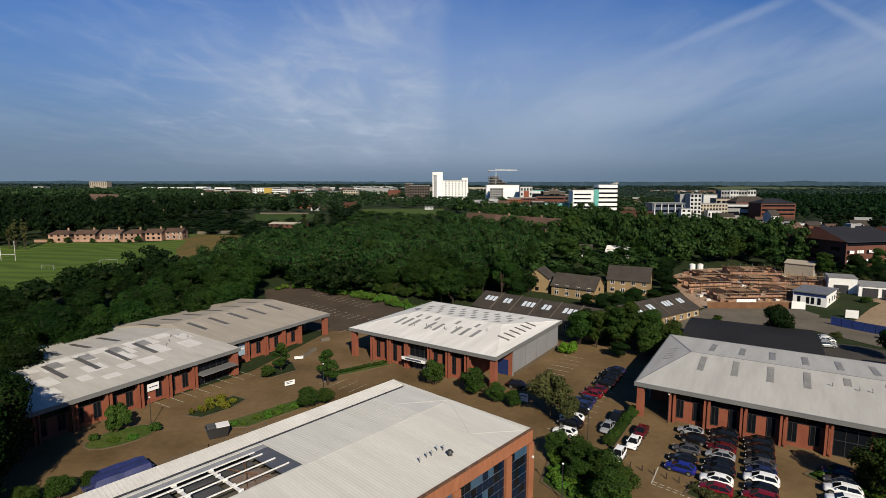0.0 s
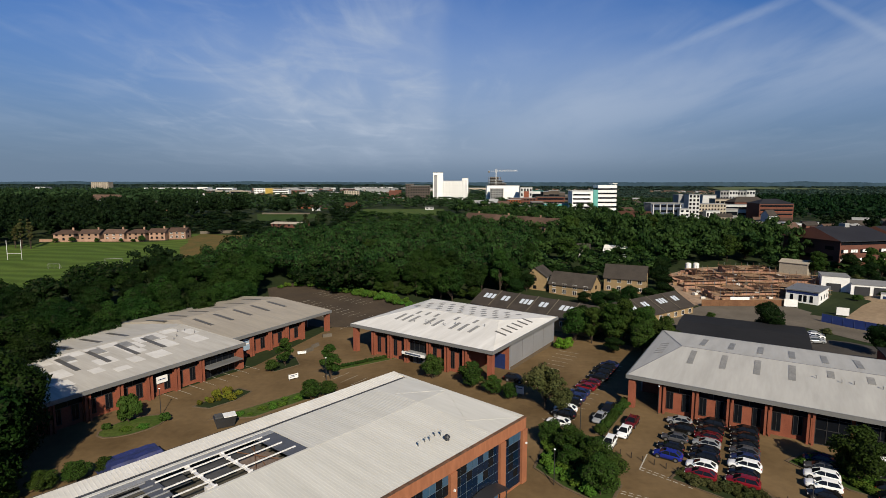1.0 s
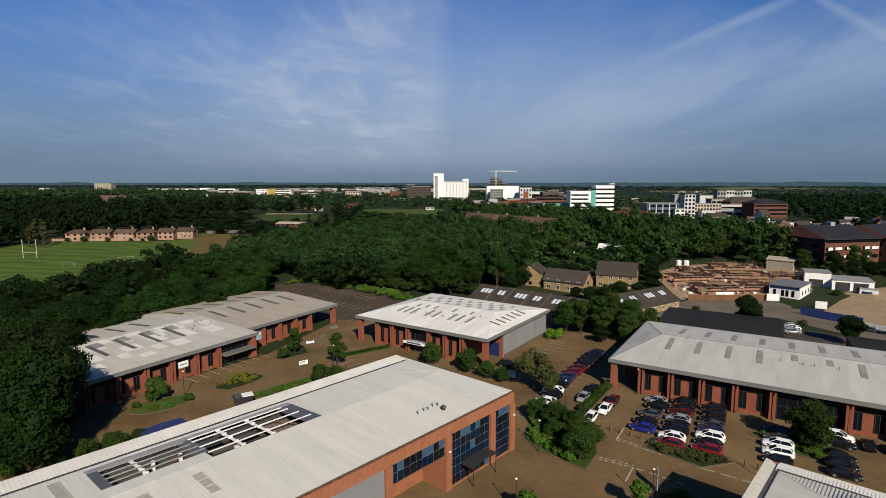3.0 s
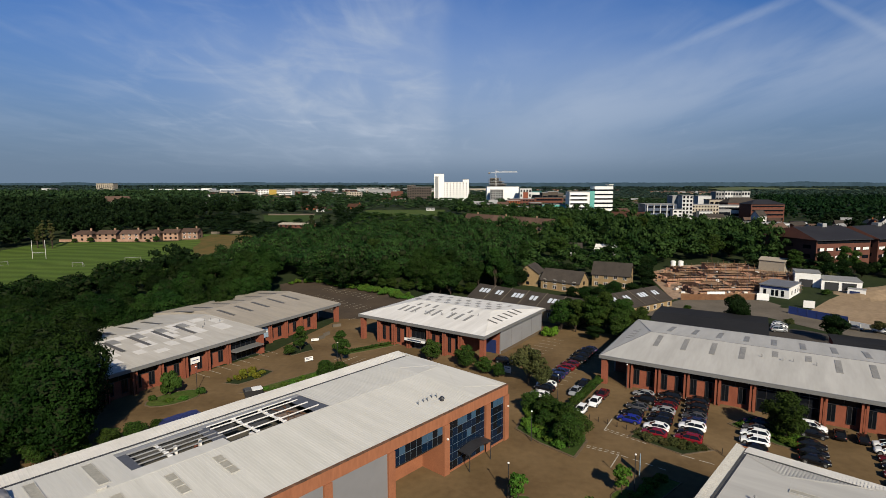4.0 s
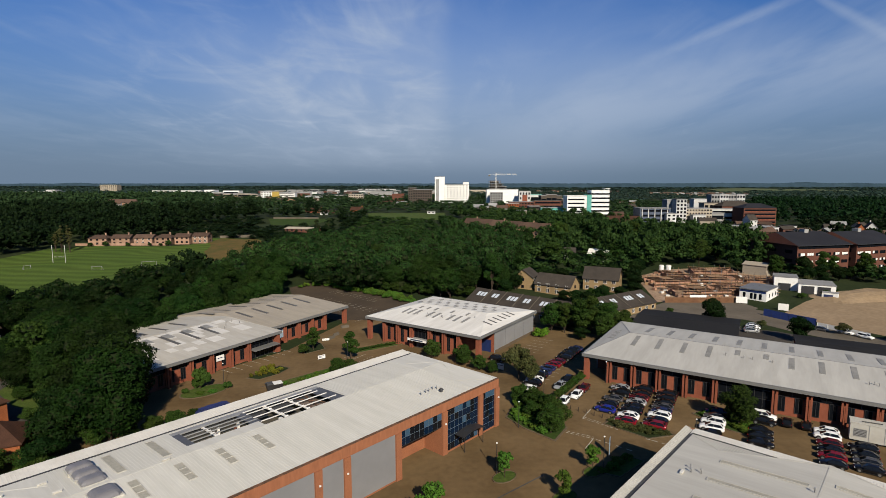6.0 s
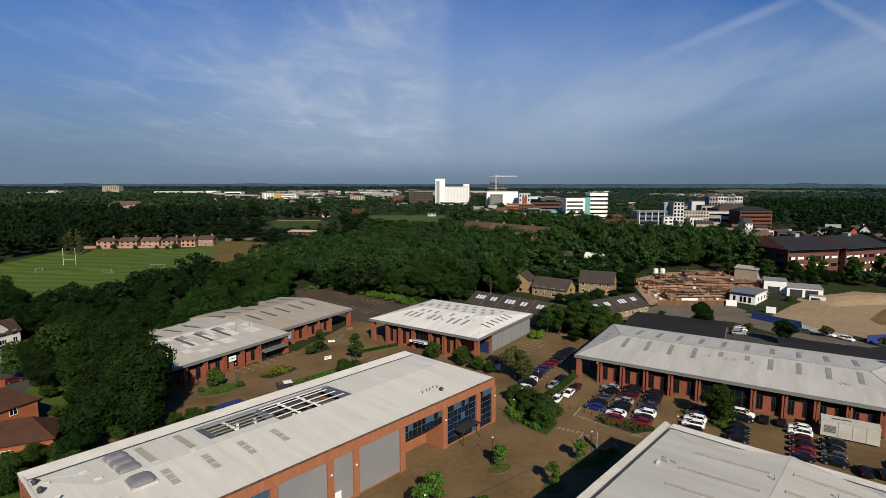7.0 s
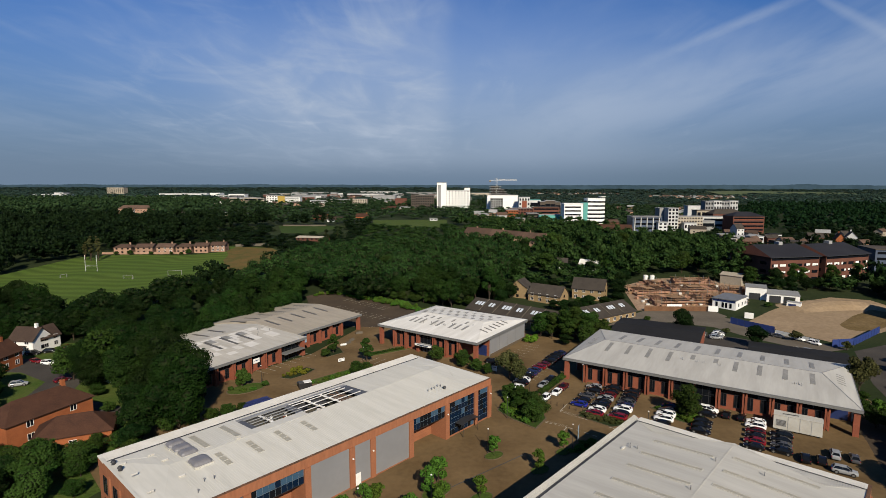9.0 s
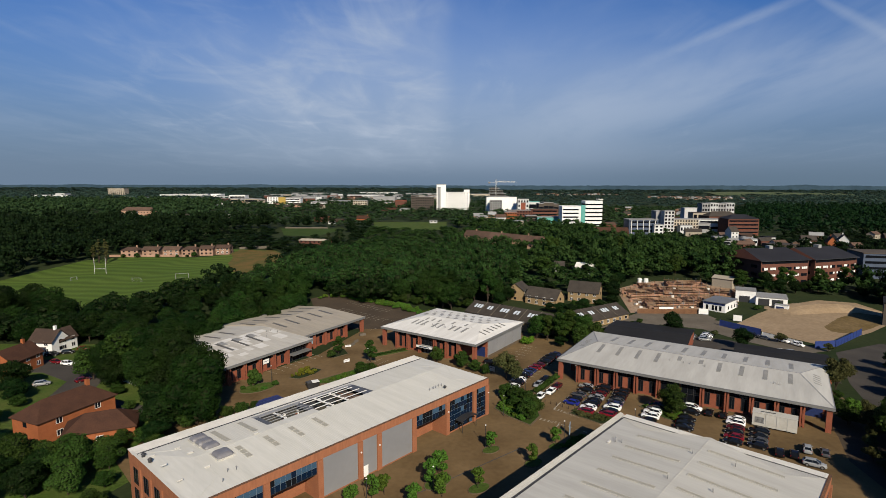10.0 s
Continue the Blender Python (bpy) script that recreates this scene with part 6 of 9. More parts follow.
for x, y in scatter([(49.6, 68.0), (52.8, 70.0), (58.6, 64.4), (55.8, 59.0), (52.6, 61.8)], 2.0, 0.5, 26):
    plant(PLANTS["bright"], x, y, rnd.uniform(0, 360), rnd.uniform(0.6, 1.0), 0.7, 0.1)
for x, y in scatter([(-58, 184), (-50, 194), (-22, 174), (-2, 158), (-6, 155), (-28, 172), (-50, 186)], 2.6, 0.8, 50):
    plant(PLANTS["bright"], x, y, rnd.uniform(0, 360), rnd.uniform(0.8, 1.5), 1.0)
for ob in PLANTS.values():
    for o in (*ob.children_recursive, ob):
        bpy.data.objects.remove(o)


# ---------------------------------------------------------------- cars
def paint(name, c):
    m = bpy.data.materials.new(name)
    m.use_nodes = True
    b = m.node_tree.nodes["Principled BSDF"]
    b.inputs["Base Color"].default_value = (*c, 1)
    b.inputs["Roughness"].default_value, b.inputs["Metallic"].default_value, b.inputs["Coat Weight"].default_value = 0.14, 0.0, 0.0
    b.inputs["Specular IOR Level"].default_value = 0.30
    return m


PAINTS = {"black": (0.005, 0.005, 0.0055), "white": (0.60, 0.60, 0.59), "red": (0.115, 0.006, 0.009), "blue": (0.010, 0.016, 0.14), "navy": (0.012, 0.018, 0.055),
          "grey": (0.045, 0.045, 0.048), "silver": (0.19, 0.195, 0.20), "dark red": (0.065, 0.006, 0.008)}
PAINTS = {k: (paint("car_paint_" + k.replace(" ", "_"), v)) for k, v in PAINTS.items()}
HEADLIGHT, TAILLIGHT = glazing("headlight_lens", (0.24, 0.24, 0.23), 0.2, 0.5), glazing("tail_light_lens", (0.30, 0.012, 0.010), 0.2)
CAR_GLASS = glazing("tinted_car_glass", (0.006, 0.007, 0.008), 0.04)
CAR_GLASS.node_tree.nodes["Principled BSDF"].inputs["Specular IOR Level"].default_value = 0.3
RIM = surface("alloy_rim", (0.42, 0.42, 0.42), (0.34, 0.34, 0.34), 0.35, 0.7)


def car_model(colour, suv):
    """A car along x, nose at +x, standing at the origin."""
    kind = "sport utility car" if suv else "hatchback car"
    root = thing("car", Matrix(), f"{colour} parked {kind}", "car", "parked cars")
    up, long = (1.16, 1.05) if suv else (1.0, 1.0)
    # lower body: a loft of rounded sections from nose to tail
    st = ((2.20, 0.52, 0.40, 0.56), (2.12, 0.70, 0.26, 0.66), (1.95, 0.81, 0.20, 0.74), (1.60, 0.87, 0.18, 0.82), (1.00, 0.90, 0.17, 0.92), (0.20, 0.905, 0.17, 0.955),
          (-0.80, 0.905, 0.17, 0.975), (-1.55, 0.90, 0.19, 1.00), (-1.95, 0.86, 0.24, 0.99), (-2.12, 0.78, 0.32, 0.92), (-2.18, 0.62, 0.42, 0.80))
    ring = ((0.80, 0.0), (0.97, 0.14), (1.0, 0.40), (0.985, 0.68), (0.93, 0.87), (0.80, 0.97), (0.42, 1.02))
    body, n = Shape(), 2 * len(ring)
    rings = []
    for x, w, zb, zt in st:
        half = [(x * long, -w * a, (zb + (zt - zb) * b) * up) for a, b in ring]
        rings += half + [(px, -py, pz) for px, py, pz in reversed(half)]
    faces = [(i * n + j, i * n + (j + 1) % n, (i + 1) * n + (j + 1) % n, (i + 1) * n + j) for i in range(len(st) - 1) for j in range(n)]
    body.add(rings, faces + [tuple(range(n)), tuple(range((len(st) - 1) * n, len(st) * n))])
    zb, zr = 0.93 * up, (1.42 if not suv else 1.40) * up
    f0, f1 = 1.16 * long, 0.26 * long
    r0, r1 = -1.98 * long, (-1.56 if suv else -1.22) * long
    wb, wt = 0.80, 0.57
    # roof skin, crowned both ways
    cols, lines = 5, 6
    roof = []
    for i in range(lines):
        u = i / (lines - 1)
        for j in range(cols):
            v = 2 * j / (cols - 1) - 1
            roof.append((f1 + (r1 - f1) * u, v * (wt + 0.03), zr + 0.055 * (1 - v ** 4) * (1 - (2 * u - 1) ** 4) - 0.015 - 0.03 * u))
    body.add(roof, [(i * cols + j, i * cols + j + 1, (i + 1) * cols + j + 1, (i + 1) * cols + j) for i in range(lines - 1) for j in range(cols - 1)])
    for s in (-1, 1):
        body.beam((f0, s * wb, zb), (f1, s * wt, zr), 0.07, 0.07).beam((r0, s * wb, zb), (r1, s * wt, zr - 0.03), 0.16, 0.10)
        body.beam((-0.35, s * wb, zb), (-0.40, s * wt, zr), 0.06, 0.08)
        body.beam((f1, s * (wt + 0.01), zr - 0.01), (r1, s * (wt + 0.01), zr - 0.04), 0.06, 0.05)
        body.box(0.66, s * 0.97 - 0.09, zb - 0.02, 0.84, s * 0.97 + 0.09, zb + 0.12)
    part("body", body, PAINTS[colour], root, smooth=70)
    arch = Shape()
    for s in (-1, 1):
        for x in (1.34, -1.30):
            arch.rod((x * long, s * 0.80, 0.36), (x * long, s * 0.908, 0.36), 0.40 * (1.08 if suv else 1.0), 14)
        arch.box(-1.0, s * 0.88 - 0.04, 0.17 * up, 1.0, s * 0.88 + 0.04, 0.27 * up)
    part("arch_trim", arch, RUBBER, root)
    part("grille", Shape().box(2.08 * long, -0.46, 0.30 * up, 2.185 * long, 0.46, 0.44 * up), RUBBER, root)
    part("windscreen", Shape().sheet([(f0, -wb, zb), (f0, wb, zb), (f1, wt, zr - 0.02), (f1, -wt, zr - 0.02)], 0.03), CAR_GLASS, root)
    part("rear_window", Shape().sheet([(r0, wb, zb), (r0, -wb, zb), (r1, -wt, zr - 0.05), (r1, wt, zr - 0.05)], 0.03), CAR_GLASS, root)
    for s in (-1, 1):
        part("side_window", Shape().sheet([(f0, s * wb, zb), (r0, s * wb, zb), (r1, s * wt, zr - 0.02), (f1, s * wt, zr - 0.02)], 0.02), CAR_GLASS, root)
        part("headlight", Shape().box(1.93 * long, s * 0.60 - 0.16, 0.60 * up, 2.10 * long, s * 0.60 + 0.16, 0.71 * up), HEADLIGHT, root)
        part("tail_light", Shape().box(-2.13 * long, s * 0.68 - 0.10, 0.70 * up, -2.02 * long, s * 0.68 + 0.10, 0.90 * up), TAILLIGHT, root)
        for x in (1.34, -1.30):
            r = 0.33 * (1.1 if suv else 1.0)
            wheel = part("wheel", Shape().rod((x * long, s * 0.70, r), (x * long, s * 0.925, r), r, 14), RUBBER, root)
            part("rim", Shape().rod((x * long, s * 0.92, r), (x * long, s * 0.94, r), r * 0.66, 10), RIM, wheel)
    return root


FLEET = {}


def park(colour, x, y, turn, suv=False):
    key = (colour, suv)
    if key not in FLEET:
        FLEET[key] = car_model(*key)
    ob = copy_thing(FLEET[key], pose(x, y, land(x, y) + 0.045, 0, 0, turn + rnd.uniform(-2.5, 2.5)))
    k = rnd.uniform(0.86, 0.92)
    ob.scale = (k, k, k)
    return ob


COURT = [("silver", 38.6, 80.2, 0), ("black", 37.8, 77.4, 1), ("grey", 35.4, 74.4, 0), ("black", 33.6, 71.6, 0), ("blue", 32.2, 69.2, 0),
         ("black", 43.2, 79.0, 1), ("black", 41.9, 76.8, 0), ("dark red", 40.6, 74.7, 0), ("silver", 39.3, 72.5, 0), ("black", 38.1, 70.4, 0), ("black", 36.9, 68.3, 1), ("white", 35.6, 66.2, 0), ("red", 34.4, 64.0, 0),
         ("black", 47.0, 76.4, 1), ("black", 45.9, 74.3, 1), ("black", 44.8, 72.2, 0), ("grey", 43.6, 70.1, 0), ("navy", 42.6, 68.2, 0), ("white", 41.4, 66.1, 1), ("black", 40.2, 64.1, 0), ("red", 38.9, 62.0, 1)]
for colour, x, y, suv in COURT:
    park(colour, x, y, -32 + 180, bool(suv))
for colour, x, y, suv in (("white", 24.9, 72.6, 1), ("white", 28.4, 76.4, 0), ("dark red", 30.8, 79.9, 0), ("silver", 26.0, 81.4, 0), ("black", 28.6, 85.3, 0)):
    park(colour, x, y, 56 + 180, bool(suv))
for colour, x, y in (("white", 18.9, 79.9), ("black", 20.4, 82.7), ("white", 21.2, 85.0), ("black", 22.6, 87.7), ("navy", 24.0, 89.9), ("navy", 25.4, 92.4), ("red", 27.2, 94.9), ("dark red", 28.8, 97.3),
                     ("black", 31.0, 100.0), ("black", 32.5, 102.7), ("black", 34.0, 105.1), ("navy", 35.6, 107.6)):
    park(colour, x, y, -32 + 180, colour == "black")
for colour, x, y, turn, suv in (("navy", 52.9, 68.0, 148, 0), ("grey", 51.6, 65.8, 148, 0), ("white", 50.2, 63.6, 148, 1), ("white", 48.8, 61.3, 148, 1), ("black", 47.4, 59.1, 148, 0),
                                ("white", 60.9, 66.2, -32, 1), ("black", 59.5, 63.9, -32, 1), ("black", 56.9, 60.2, -32, 0), ("black", 55.5, 57.9, -32, 0), ("black", 54.2, 55.6, -32, 0),
                                ("black", 63.6, 63.6, 58, 0), ("black", 66.2, 62.2, 58, 0), ("white", 68.2, 60.0, 148, 0), ("white", 66.9, 57.9, 148, 1), ("dark red", 65.6, 55.6, 148, 0), ("black", 64.3, 53.4, 148, 0), ("red", 62.9, 51.1, 148, 0),
                                ("black", 61.5, 48.9, 148, 0), ("black", 69.9, 53.8, 148, 1), ("black", 68.5, 51.6, 148, 0), ("grey", 67.2, 49.4, 148, 0), ("black", 65.8, 47.2, 148, 0), ("black", 68.7, 44.4, 58, 0), ("black", 71.2, 43.6, 58, 0),
                                ("silver", 75.2, 45.8, 58, 1), ("grey", 77.8, 44.4, 58, 0), ("silver", 72.6, 39.8, -32, 1), ("black", 14.3, 99.0, -30, 1),
                                ("white", -113.3, 96.6, -10, 1), ("red", -118.2, 98.4, -20, 0), ("silver", -108.8, 80.2, 30, 1), ("black", -124.6, 105.6, 10, 1), ("black", -121.2, 108.0, 20, 0),
                                ("red", -118.4, 111.6, 20, 0), ("dark red", -99.7, 83.3, 60, 0), ("black", -128.8, 96.8, 10, 0),
                                ("black", -60.6, 81.6, 60, 1), ("silver", 86.4, 126.8, -14, 0), ("silver", 87.8, 128.9, -14, 0), ("grey", 89.2, 131.0, -14, 0), ("silver", 91.4, 125.0, -14, 1), ("silver", 92.8, 127.1, -14, 0), ("white", 94.2, 129.2, -14, 0), ("silver", 95.6, 131.3, -14, 0),
                                ("white", 118.0, 123.6, -62, 1), ("white", 120.2, 119.0, -62, 1), ("grey", 113.4, 127.0, -50, 0), ("black", 111.4, 130.6, -50, 1), ("white", 110.0, 111.4, -30, 0), ("silver", 112.6, 110.0, -30, 1)):
    park(colour, x, y, turn, bool(suv))
for ob in FLEET.values():
    for o in (*ob.children_recursive, ob):
        bpy.data.objects.remove(o)


# ---------------------------------------------------------------- roof details of the big units
def on_roof(unit, x, y, L, D, top, ridge, mid, y1):
    e = top - 0.05
    return e + (ridge - e) * ((y - 0.38) / (mid - 0.38) if y < mid else (y1 - y) / (y1 - mid))


def roof_strip(unit, x, ya, yb, w, mat, args, name="rooflight"):
    za, zb = on_roof(unit, x, ya, *args) + 0.06, on_roof(unit, x, yb, *args) + 0.06
    ob = part(name, Shape().sheet([(x - w / 2, ya, za), (x + w / 2, ya, za), (x + w / 2, yb, zb), (x - w / 2, yb, zb)], 0.10), mat, unit)
    rim = Shape()
    for p, q in (((x - w / 2, ya, za), (x - w / 2, yb, zb)), ((x + w / 2, ya, za), (x + w / 2, yb, zb)), ((x - w / 2, ya, za), (x + w / 2, ya, za)), ((x - w / 2, yb, zb), (x + w / 2, yb, zb))):
        rim.beam(p, q, 0.07, 0.07)
    part("upstand", rim, SEAM, ob)


A_ARGS, E_ARGS = (69.5, 25.0, 8.8, 9.3, 12.9, 22.3), (72.0, 34.3, 9.4, 10.1, 17.4, 33.2)
for x in (12.8, 18.0, 23.1, 28.3):
    roof_strip(unit_a, x, 6.7, 11.2, 1.0, SKYLIGHT_PALE, A_ARGS)
    for k in (1, 2):
        y = 6.7 + 1.5 * k
        part("glazing_bar", Shape().box(x - 0.5, y - 0.05, on_roof(unit_a, x, y, *A_ARGS) + 0.06, x + 0.5, y + 0.05, on_roof(unit_a, x, y, *A_ARGS) + 0.12), SEAM, unit_a)
for x in (12.8, 18.0):
    roof_strip(unit_a, x, 14.3, 20.8, 1.0, SKYLIGHT_PALE, A_ARGS)
for x in (64.3, 59.0, 54.0, 48.8, 43.7, 38.6, 33.5):
    roof_strip(unit_e, x, 18.6, 27.7, 0.7, SKYLIGHT_PALE, E_ARGS)
for x in (66.0, 61.0, 56.0, 51.0, 45.9, 40.8, 35.7):
    roof_strip(unit_e, x, 5.2, 16.3, 0.7, SKYLIGHT_PALE, E_ARGS)


def dome(unit, x, y, z, a, b, h):
    s, n, m = Shape(), 20, 5
    for j in range(m):
        t = j / m * math.pi / 2
        for i in range(n):
            u = 2 * math.pi * i / n
            cx, cy = math.cos(u), math.sin(u)
            k = (abs(cx) ** 7 + abs(cy) ** 7) ** (-1 / 7)
            s.v.append((x + a * k * cx * math.cos(t) ** 0.55, y + b * k * cy * math.cos(t) ** 0.55, z + h * math.sin(t)))
    s.f = [(j * n + i, j * n + (i + 1) % n, (j + 1) * n + (i + 1) % n, (j + 1) * n + i) for j in range(m - 1) for i in range(n)] + [tuple(range((m - 1) * n, m * n))]
    ob = part("dome_light", s, DOME, unit, "grey domed rooflight")
    part("upstand", Shape().box(x - a - 0.06, y - b - 0.06, z - 0.25, x + a + 0.06, y + b + 0.06, z + 0.05), SEAM, ob)


for x, y in ((9.6, 19.2), (9.7, 17.0), (9.8, 14.8)):
    dome(unit_a, x, y, 9.25, 1.35, 1.03, 0.62)
dome(unit_a, 9.8, 10.4, 9.35, 1.45, 1.55, 0.66)


def vent(unit, x, y, z, kind):
    if kind == "box":
        ob = part("vent_box", Shape().box(x - 0.45, y - 0.13, z, x + 0.45, y + 0.13, z + 0.2), SEAM, unit, "small white vent box")
        part("cap", Shape().box(x - 0.48, y - 0.16, z + 0.2, x + 0.48, y + 0.16, z + 0.24), COPING, ob)
    elif kind == "cowl":
        ob = part("flue", Shape().rod((x, y, z - 0.1), (x, y, z + 0.5), 0.06, 8), STEEL, unit, "metal flue pipe")
        part("cap", Shape().rod((x, y, z + 0.45), (x, y, z + 0.62), 0.13, 8, 0.08), DECK_PALE, ob)
    else:
        ob = part("extract_fan", Shape().rod((x, y, z - 0.1), (x, y, z + 0.35), 0.32, 10, 0.26), DARK_METAL, unit, "black roof extract fan")
        part("cap", Shape().rod((x, y, z + 0.35), (x, y, z + 0.60), 0.42, 10, 0.20), DARK_METAL, ob)


for x, y, kind in ((5.7, 18.7, "box"), (1.7, 19.0, "box"), (6.4, 15.0, "box"), (1.7, 13.9, "box"), (1.7, 7.6, "box"), (6.3, 8.5, "box"), (0.9, 20.4, "fan"), (0.9, 17.4, "fan"), (17.4, 13.2, "box"),
                   (6.2, 2.9, "cowl"), (8.0, 5.0, "cowl"), (9.3, 4.7, "cowl"), (54.3, 4.7, "cowl"), (55.5, 4.8, "cowl"), (56.2, 4.7, "cowl"), (57.4, 5.0, "cowl"), (58.0, 4.6, "cowl"), (57.8, 3.4, "fan")):
    vent(unit_a, x, y, on_roof(unit_a, x, y, *A_ARGS), kind)
for x, y, kind in ((59.4, 29.6, "cowl"), (60.2, 29.9, "cowl"), (59.8, 28.6, "cowl"), (58.6, 30.4, "box"), (63.0, 17.9, "cowl"), (52.5, 18.1, "cowl"), (63.8, 11.6, "cowl"), (53.6, 12.0, "cowl"), (45.0, 12.0, "cowl")):
    vent(unit_e, x, y, on_roof(unit_e, x, y, *E_ARGS), kind)


def unit_vent(unit, x, y, D, eave, ridge, mid, kind="cowl"):
    vent(unit, x, y, slope_z(y, D, eave, ridge, mid), kind)


for x, y in ((27.6, 11.4), (31.0, 11.2), (32.6, 11.3), (36.2, 11.2), (51.6, 7.6), (52.4, 7.9), (53.0, 7.5)):
    unit_vent(unit_c, x, y, 33.7, 5.9, 7.65, 16.85)
for x, y in ((15.3, 8.6), (16.2, 8.2), (17.2, 7.8), (20.1, 8.6), (20.8, 8.2), (22.4, 10.0), (29.0, 11.6), (12.8, 7.6)):
    unit_vent(unit_b, x, y, 33.0, 6.5, 8.1, 16.5)
for x, y in ((40.0, 16.0), (41.4, 15.6), (38.2, 13.6), (42.0, 13.0), (36.6, 12.0)):
    unit_vent(unit_d, x, y, 38.0, 5.5, 6.9, 19.5)
# repainted sheets on the patched roof
for i, (x, y, w, h) in enumerate(((5.0, 14.0, 3.0, 4.5), (10.4, 13.0, 3.2, 6.0), (13.4, 8.0, 2.4, 4.0), (16.2, 14.0, 3.0, 5.0), (20.6, 9.0, 3.4, 3.4), (22.4, 14.4, 2.6, 4.6), (27.0, 10.4, 3.0, 6.4), (31.4, 15.0, 2.6, 3.8),
                                  (7.6, 6.4, 2.6, 3.0), (33.6, 9.0, 2.4, 5.0), (25.0, 6.0, 2.2, 3.0), (37.4, 16.6, 3.4, 2.4), (18.0, 6.0, 2.0, 2.4),
                                  (3.0, 9.6, 3.2, 3.6), (14.0, 15.6, 2.0, 3.2), (19.2, 16.6, 2.6, 2.6), (24.6, 17.0, 4.0, 2.2), (29.6, 12.6, 1.6, 4.0), (34.0, 14.6, 3.0, 4.4), (11.6, 4.0, 2.6, 2.8), (28.6, 5.2, 3.4, 3.6),
                                  (38.6, 7.6, 3.2, 4.4), (40.8, 12.8, 2.4, 3.4), (2.2, 4.4, 3.0, 2.6), (21.0, 4.0, 2.6, 2.0))):
    za, zb = slope_z(y, 38.0, 5.5, 6.9, 19.5) + 0.02, slope_z(min(y + h, 19.4), 38.0, 5.5, 6.9, 19.5) + 0.02
    part("roof_patch", Shape().sheet([(x, y, za), (x + w, y, za), (x + w, min(y + h, 19.4), zb), (x, min(y + h, 19.4), zb)], 0.03), PATCH_ROOF, unit_d, "pale repainted roof sheet")
for i in range(6):
    x = 6.6 + 5.3 * i
    za, zb = slope_z(14.8, 38.0, 5.5, 6.9, 19.5) + 0.10, slope_z(17.8, 38.0, 5.5, 6.9, 19.5) + 0.10
    part("roof_cover", Shape().sheet([(x + 0.45, 14.8, za), (x + 2.3, 14.8, za), (x + 2.3, 17.8, zb), (x + 0.45, 17.8, zb)], 0.12), SKYLIGHT, unit_d)

# the stripped part of the roof: a sunk deck, white purlins and dark rails
pa, pb, pc, pd, ps, pn = A_PIT
opening = part("roof_opening", Shape().box(pa, pc, 7.0, pb, pd, 7.1), SKYLIGHT_DARK, unit_a, "open stripped part of the roof")
wall = Shape()
for x0, y0, x1, y1 in ((ps, pc - 0.15, pb, pc), (pa, pn - 0.15, ps, pn), (ps, pc, ps + 0.12, pn), (pa, pd, pb, pd + 0.15), (pa - 0.15, pn, pa, pd), (pb, pc, pb + 0.15, pd)):
    wall.box(x0, y0, 7.0, x1, y1, 8.72)
part("lining", wall, DECK, opening)
roof_z = lambda y: on_roof(unit_a, 0, y, *A_ARGS)


def laid_sheet(x0, x1, y0, y1, drop, mat, label):
    """A loose sheet that follows the slope, a little below the roof."""
    part("loose_sheet", Shape().sheet([(x0, y0, roof_z(y0) - drop), (x1, y0, roof_z(y0) - drop), (x1, y1, roof_z(y1) - drop), (x0, y1, roof_z(y1) - drop)], 0.05), mat, opening, label)


laid_sheet(pa + 0.05, pb - 0.05, pd - 1.1, pd - 0.02, 0.05, DECK_PALE, "grey flashing along the opening")
laid_sheet(pa + 0.05, pa + 1.1, pn + 0.05, pd - 1.15, 0.05, SLATE_BLUE_GREY, "blue-grey edge board")
laid_sheet(29.9, 31.5, pn + 0.05, pd - 1.15, 0.06, SLATE_BLUE_GREY, "blue-grey walkway board")
laid_sheet(42.9, pb - 0.05, pc + 0.05, pd - 1.15, 0.05, SLATE_BLUE_GREY, "blue-grey deck sheet")
laid_sheet(35.4, 42.8, 18.6, pd - 1.15, 0.55, DECK, "grey deck sheet")
laid_sheet(31.6, 34.2, 17.6, pd - 1.15, 0.60, DECK, "grey deck sheet")
laid_sheet(39.4, 42.8, pc + 0.1, 18.4, 0.70, RUST_PALE, "dusty brown deck sheet")
laid_sheet(35.6, 38.2, 16.4, 18.4, 0.75, DECK, "grey deck sheet")
for k, y in enumerate((20.2, 19.1, 17.0, 14.8)):
    z = roof_z(y) + 0.02
    part("purlin", Shape().beam((31.2, y, z), (43.6 + 0.35 * k, y, z), 0.13, 0.12), WHITE_STEEL, opening, "white painted purlin")
for k in range(4):
    y = 20.0 - 1.25 * k
    part("rail", Shape().beam((pa + 1.0, y, roof_z(y) - 0.02), (30.6 + 0.3 * k, y, roof_z(y) - 0.02), 0.13, 0.12), DECK_PALE, opening, "grey steel rail")
for x, y0, y1 in ((25.0, pn, 20.6), (34.8, pc, 20.6), (38.6, pc, 20.6)):
    truss = Shape().beam((x, y0, roof_z(y0) - 0.16), (x, y1, roof_z(y1) - 0.16), 0.30, 0.16)
    for k in range(5):
        y = y0 + 0.5 + k * (y1 - y0 - 1.0) / 4
        truss.box(x - 0.26, y - 0.10, roof_z(y) - 0.2, x + 0.26, y + 0.10, roof_z(y))
    part("truss", truss, WHITE_STEEL, opening, "white roof truss")
brace = Shape()
for x, dx in ((39.6, 2.6), (42.2, -2.2), (40.6, 1.2)):
    brace.rod((x, 14.4, roof_z(14.4) - 0.4), (x + dx, 19.6, roof_z(19.6) - 0.3), 0.06, 6)
part("brace", brace, RUST, opening, "rusty brace rods")
